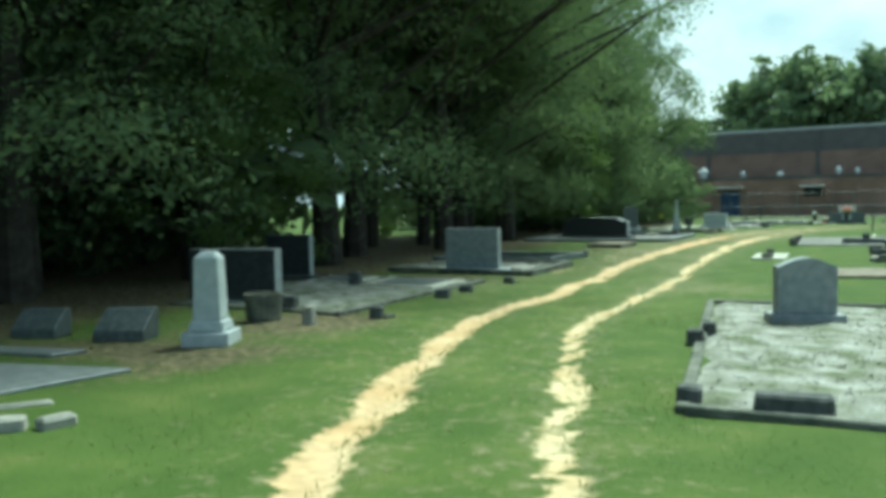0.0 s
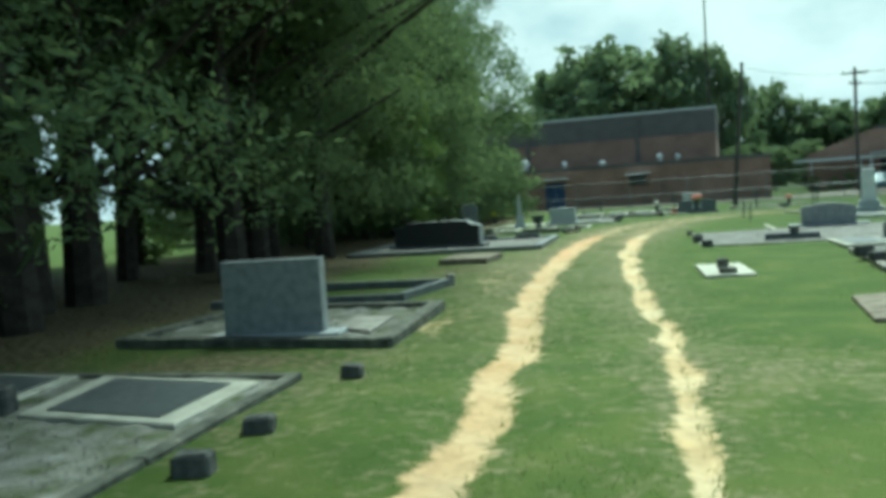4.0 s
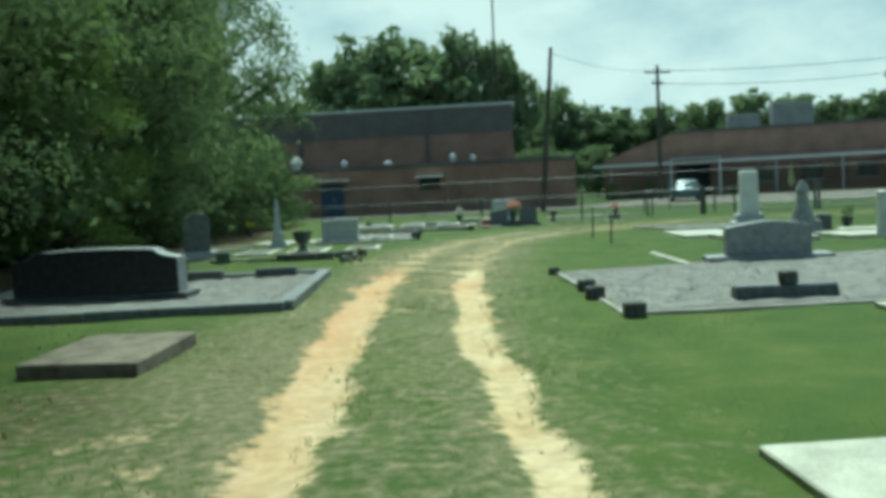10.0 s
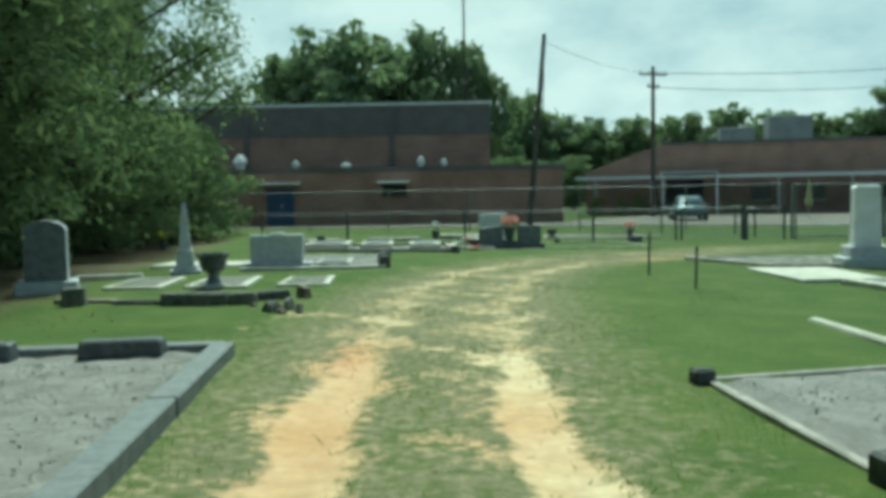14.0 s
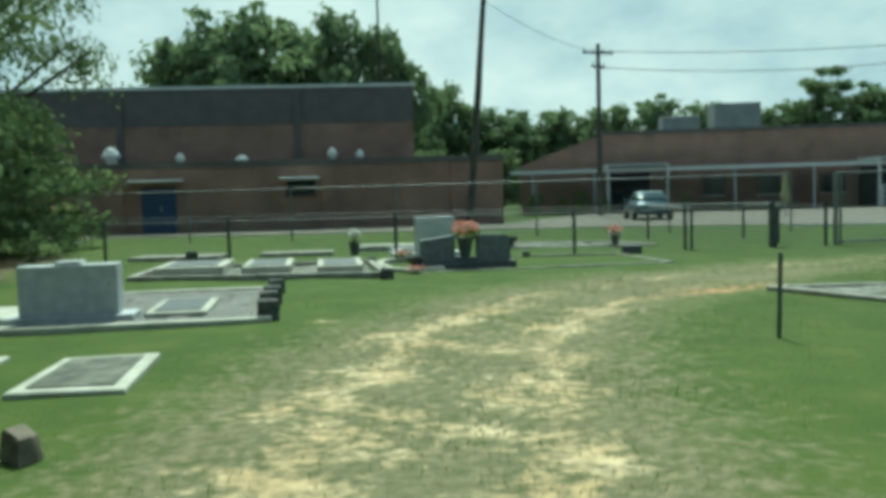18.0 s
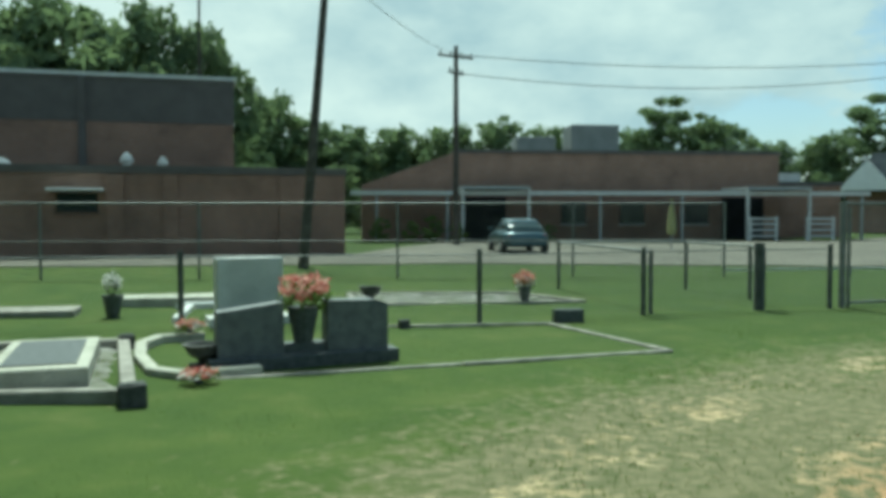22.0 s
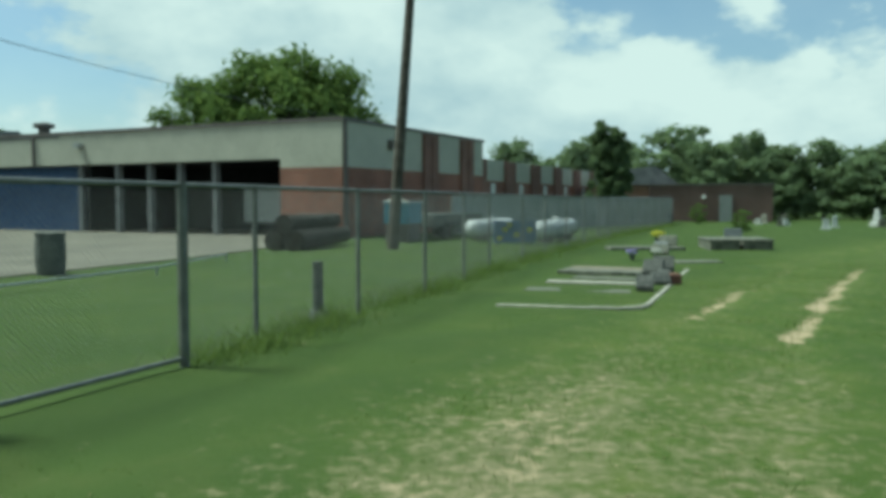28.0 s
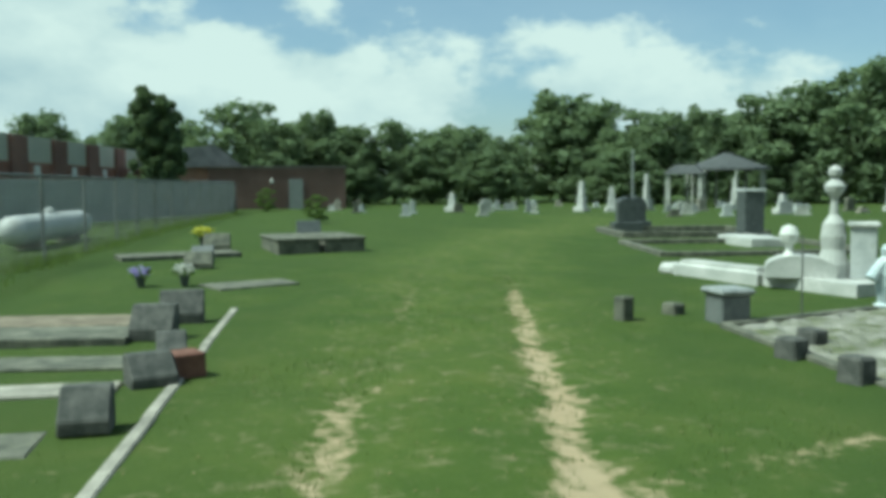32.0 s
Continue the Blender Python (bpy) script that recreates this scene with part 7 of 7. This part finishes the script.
for x, y, h, w in ((27.5, 133, 11, 1.3), (31.2, 132, 10.4, 1.3), (35.2, 131, 10.6, 1.3), (40.2, 130, 10.0, 1.4), (45.8, 128, 10.2, 1.3), (51.3, 126, 10.4, 1.4), (56.8, 123, 10.0, 1.3), (61.8, 121, 9.8, 1.4), (71.5, 114, 9.6, 1.4), (78, 108, 9.0, 1.3), (84.5, 101, 8.6, 1.3)):
    plant_tree(far_set[rng.randrange(3)], x, y, rng.uniform(0, 360), h / 13, "lower dark-green tree filling the wood behind the school", "far trees", w)
for x, y, h in ((70.4, 110.8, 15.6), (72.5, 109, 13.5), (86.0, 96.1, 14.8), (88.9, 93.4, 14.2)):
    plant_tree(pine_set[0], x, y, 40 * h, h / 13, "tall pine with a high open crown", "far trees", 0.95)
for x, y, h, w in ((98.6, 57.5, 16.2, 1.15), (96.6, 63, 13.6, 1.1), (100, 52.6, 14.8, 0.95)):
    plant_tree(round_set, x, y, 70 * w, h / 9, "round full green tree behind the workshop", "far trees", w)
for x, y, h in ((79.6, 28.9, 7.5), (79.4, 27.9, 7.0)):
    plant_tree(cedar_set[0], x, y, 30 * h, h / 7, "dark columnar cedar beside the workshop wing", "far trees", 0.8)
EDGE = ((113, 42, 7.5), (108, 35, 7.4), (105.5, 27.5, 8.4), (102.1, 19.5, 8.8), (98.6, 17.1, 7.2), (97.9, 14.0, 7.4), (97.0, 11.0, 7.0), (95.9, 8.0, 7.4), (94.7, 5.0, 6.6), (93.4, 2.1, 7.4), (93.5, -1.0, 6.5), (94.0, -7.4, 10.3), (91.6, -9.6, 9.2), (86.5, -8.2, 6.6), (85, -11, 7.2), (83.5, -14.5, 8.0), (81, -18.5, 9.4), (78.6, -20.5, 8.8), (74.5, -23.0, 10.2), (69, -25, 10), (62, -27, 10))
for x, y, h in EDGE:
    plant_tree(far_set[rng.randrange(3)], x, y, rng.uniform(0, 360), h * rng.uniform(0.88, 1.12) / 13, "distant green tree at the far edge of the cemetery", "far trees", rng.uniform(0.85, 1.3))
    plant_tree(far_set[rng.randrange(3)], x + rng.uniform(-2, 2) - 1.0, y + rng.uniform(-3, 3) + 1, rng.uniform(0, 360), rng.uniform(2.6, 5.2) / 13, "low shrubby tree before the far wood", "far trees", rng.uniform(1.1, 1.7))
    plant_tree(far_set[rng.randrange(3)], x + 8, y - 4 + rng.uniform(-3, 3), rng.uniform(0, 360), h * rng.uniform(0.85, 1.05) / 13, "distant green tree in the far wood", "far trees", 1.4)
for x, y, s in ((62.1, 23.9, 0.13), (80.5, 22.0, 0.16)):
    plant_tree(shrub_set[0], x, y, 100 * s, s, "low bush near the fence", "bushes", 1.3)

for x, y, h, w in ((20.6, 96, 5.5, 1.2), (24.0, 95, 5.0, 1.3), (27.2, 94, 5.4, 1.2)):
    plant_tree(far_set[1], x, y, 50 * x, h / 13, "low bushy tree between the gym and the school", "far trees", w)
for lx, ly, s in ((-4.6, -5.0, 0.15), (-3.0, -5.2, 0.13), (-1.9, -5.0, 0.16), (-0.6, -5.3, 0.12), (4.4, -5.1, 0.11)):
    p = school.matrix_basis @ Vector((lx, ly, 0))
    plant_tree(shrub_set[0], p.x, p.y, 300 * s * lx, s, "rounded green shrub before the covered walk", "shrubs at the school", 1.15)

# ---- weeds and grass tufts ----
M_BLADES = foliage_mat("grass_blades", (0.062, 0.090, 0.026), (0.076, 0.108, 0.034), (0.104, 0.126, 0.047))


def blades(name, px, py, low, high, wide, label, category):
    """Single upright blades, one triangle each, in one mesh."""
    k = len(px)
    ang = rng.uniform(0, 2 * math.pi, k)
    hh = rng.uniform(low, high, k)
    ww = rng.uniform(wide * 0.6, wide * 1.3, k)
    dx, dy = np.cos(ang) * ww, np.sin(ang) * ww
    lean = rng.uniform(-1.2, 1.2, (k, 2)) * hh[:, None]
    v = np.empty((k, 3, 3))
    v[:, 0] = np.stack([px - dx, py - dy, np.full(k, -0.03)], 1)
    v[:, 1] = np.stack([px + dx, py + dy, np.full(k, -0.03)], 1)
    v[:, 2] = np.stack([px + lean[:, 0], py + lean[:, 1], hh], 1)
    me = bpy.data.meshes.new(name)
    me.from_pydata(v.reshape(-1, 3).tolist(), [], np.arange(3 * k).reshape(-1, 3).tolist())
    me.materials.append(M_BLADES)
    return tagged(new(name, me), label, category, kind="stuff")


rng = np.random.default_rng(17)
first, last = int(np.argmin(np.hypot(lane[:, 0] - 12.0, lane[:, 1] + 12.5))), int(np.argmin(np.hypot(lane[:, 0] - 42.0, lane[:, 1] - 26.7)))


def lawn_places(n, spread):
    """Places scattered beside the lane, and how bare and how strawy the ground is at each."""
    pick = rng.integers(first, last, n)
    side = rng.normal(size=n) * spread
    tang = lane[pick + 1] - lane[pick]
    tang /= np.linalg.norm(tang, axis=1)[:, None] + 1e-9
    px = lane[pick, 0] + tang[:, 1] * side + rng.normal(size=n) * 0.2
    py = lane[pick, 1] - tang[:, 0] * side + rng.normal(size=n) * 0.2
    ix = np.clip(np.searchsorted(gx, px), 0, nx - 1)
    iy = np.clip(np.searchsorted(gy, py), 0, ny - 1)
    return px, py, sand.reshape(ny, nx)[iy, ix], straw.reshape(ny, nx)[iy, ix]


tx, ty, bare, dry = lawn_places(250000, 2.6)
tuft = 0.5 + 0.5 * np.sin(tx * 5.1 + 1.7 * np.sin(ty * 2.3)) * np.cos(ty * 4.3 + 1.3 * np.sin(tx * 3.1))
keep = (rng.uniform(0, 1, len(tx)) > np.clip(bare * 1.7 - 0.2, 0, 0.999)) & (rng.uniform(0, 1, len(tx)) < 0.35 + 0.65 * tuft)
blades("grass_tufts", tx[keep], ty[keep], 0.006, 0.030, 0.0045, "short uneven mown grass blades along the lane", "grass")
n = 9000
pick = rng.integers(0, len(lane) - 1, n)
side = rng.normal(size=n) * 0.9
tang = lane[pick + 1] - lane[pick]
tang /= np.linalg.norm(tang, axis=1)[:, None] + 1e-9
cx, cy = lane[pick, 0] + tang[:, 1] * side, lane[pick, 1] - tang[:, 0] * side
ix = np.clip(np.searchsorted(gx, cx), 0, nx - 1)
iy = np.clip(np.searchsorted(gy, cy), 0, ny - 1)
cz = fz.reshape(ny, nx)[iy, ix] + 0.006
bits = leaf_cloud("dead_grass", np.stack([cx, cy, cz], 1), rng.uniform(0.006, 0.018, n), leaf_mat("dead_grass_bits", (0.22, 0.18, 0.10), (0.30, 0.25, 0.14), (0.42, 0.35, 0.20)), rng, facing=np.tile((0.0, 0.0, 1.6), (n, 1)))
tagged(new("dead_grass", bits), "dry brown grass bits scattered on the lane", "dead grass", kind="stuff")
n = 9000
lx, ly = rng.uniform(-3, 5.2, n), rng.uniform(-16, 26, n)
keep = (rng.uniform(0, 1, n) < np.clip(1.15 - lx / 5.2, 0.05, 1)) & ((lx < 0.9) | (ly < 16.9) | (ly > 22.1))
lx, ly = lx[keep], ly[keep]
fallen = leaf_cloud("fallen_leaves", np.stack([lx, ly, rng.uniform(0.004, 0.025, len(lx))], 1), rng.uniform(0.015, 0.04, len(lx)), leaf_mat("dry_leaves", (0.13, 0.09, 0.05), (0.20, 0.15, 0.08), (0.30, 0.23, 0.13)), rng)
tagged(new("fallen_leaves", fallen), "dry brown fallen leaves under the trees", "leaf litter", kind="stuff")
n = 26000
wx = rng.uniform(26.5, 77, n) + rng.normal(size=n) * 0.1
wy = np.interp(wx, [26.5, 32.8, 43.8, 58, 77], [38.4, 36.95, 34.4, 30.5, 24.5]) + rng.normal(size=n) * 0.24 + 0.08
clump = 0.5 + 0.5 * np.sin(wx * 2.1) * np.cos(wx * 0.7 + 1) > rng.uniform(0, 0.9, n)
blades("weeds", wx[clump], wy[clump], 0.05, 0.28, 0.009, "unmown grass along the foot of the fence", "weeds")
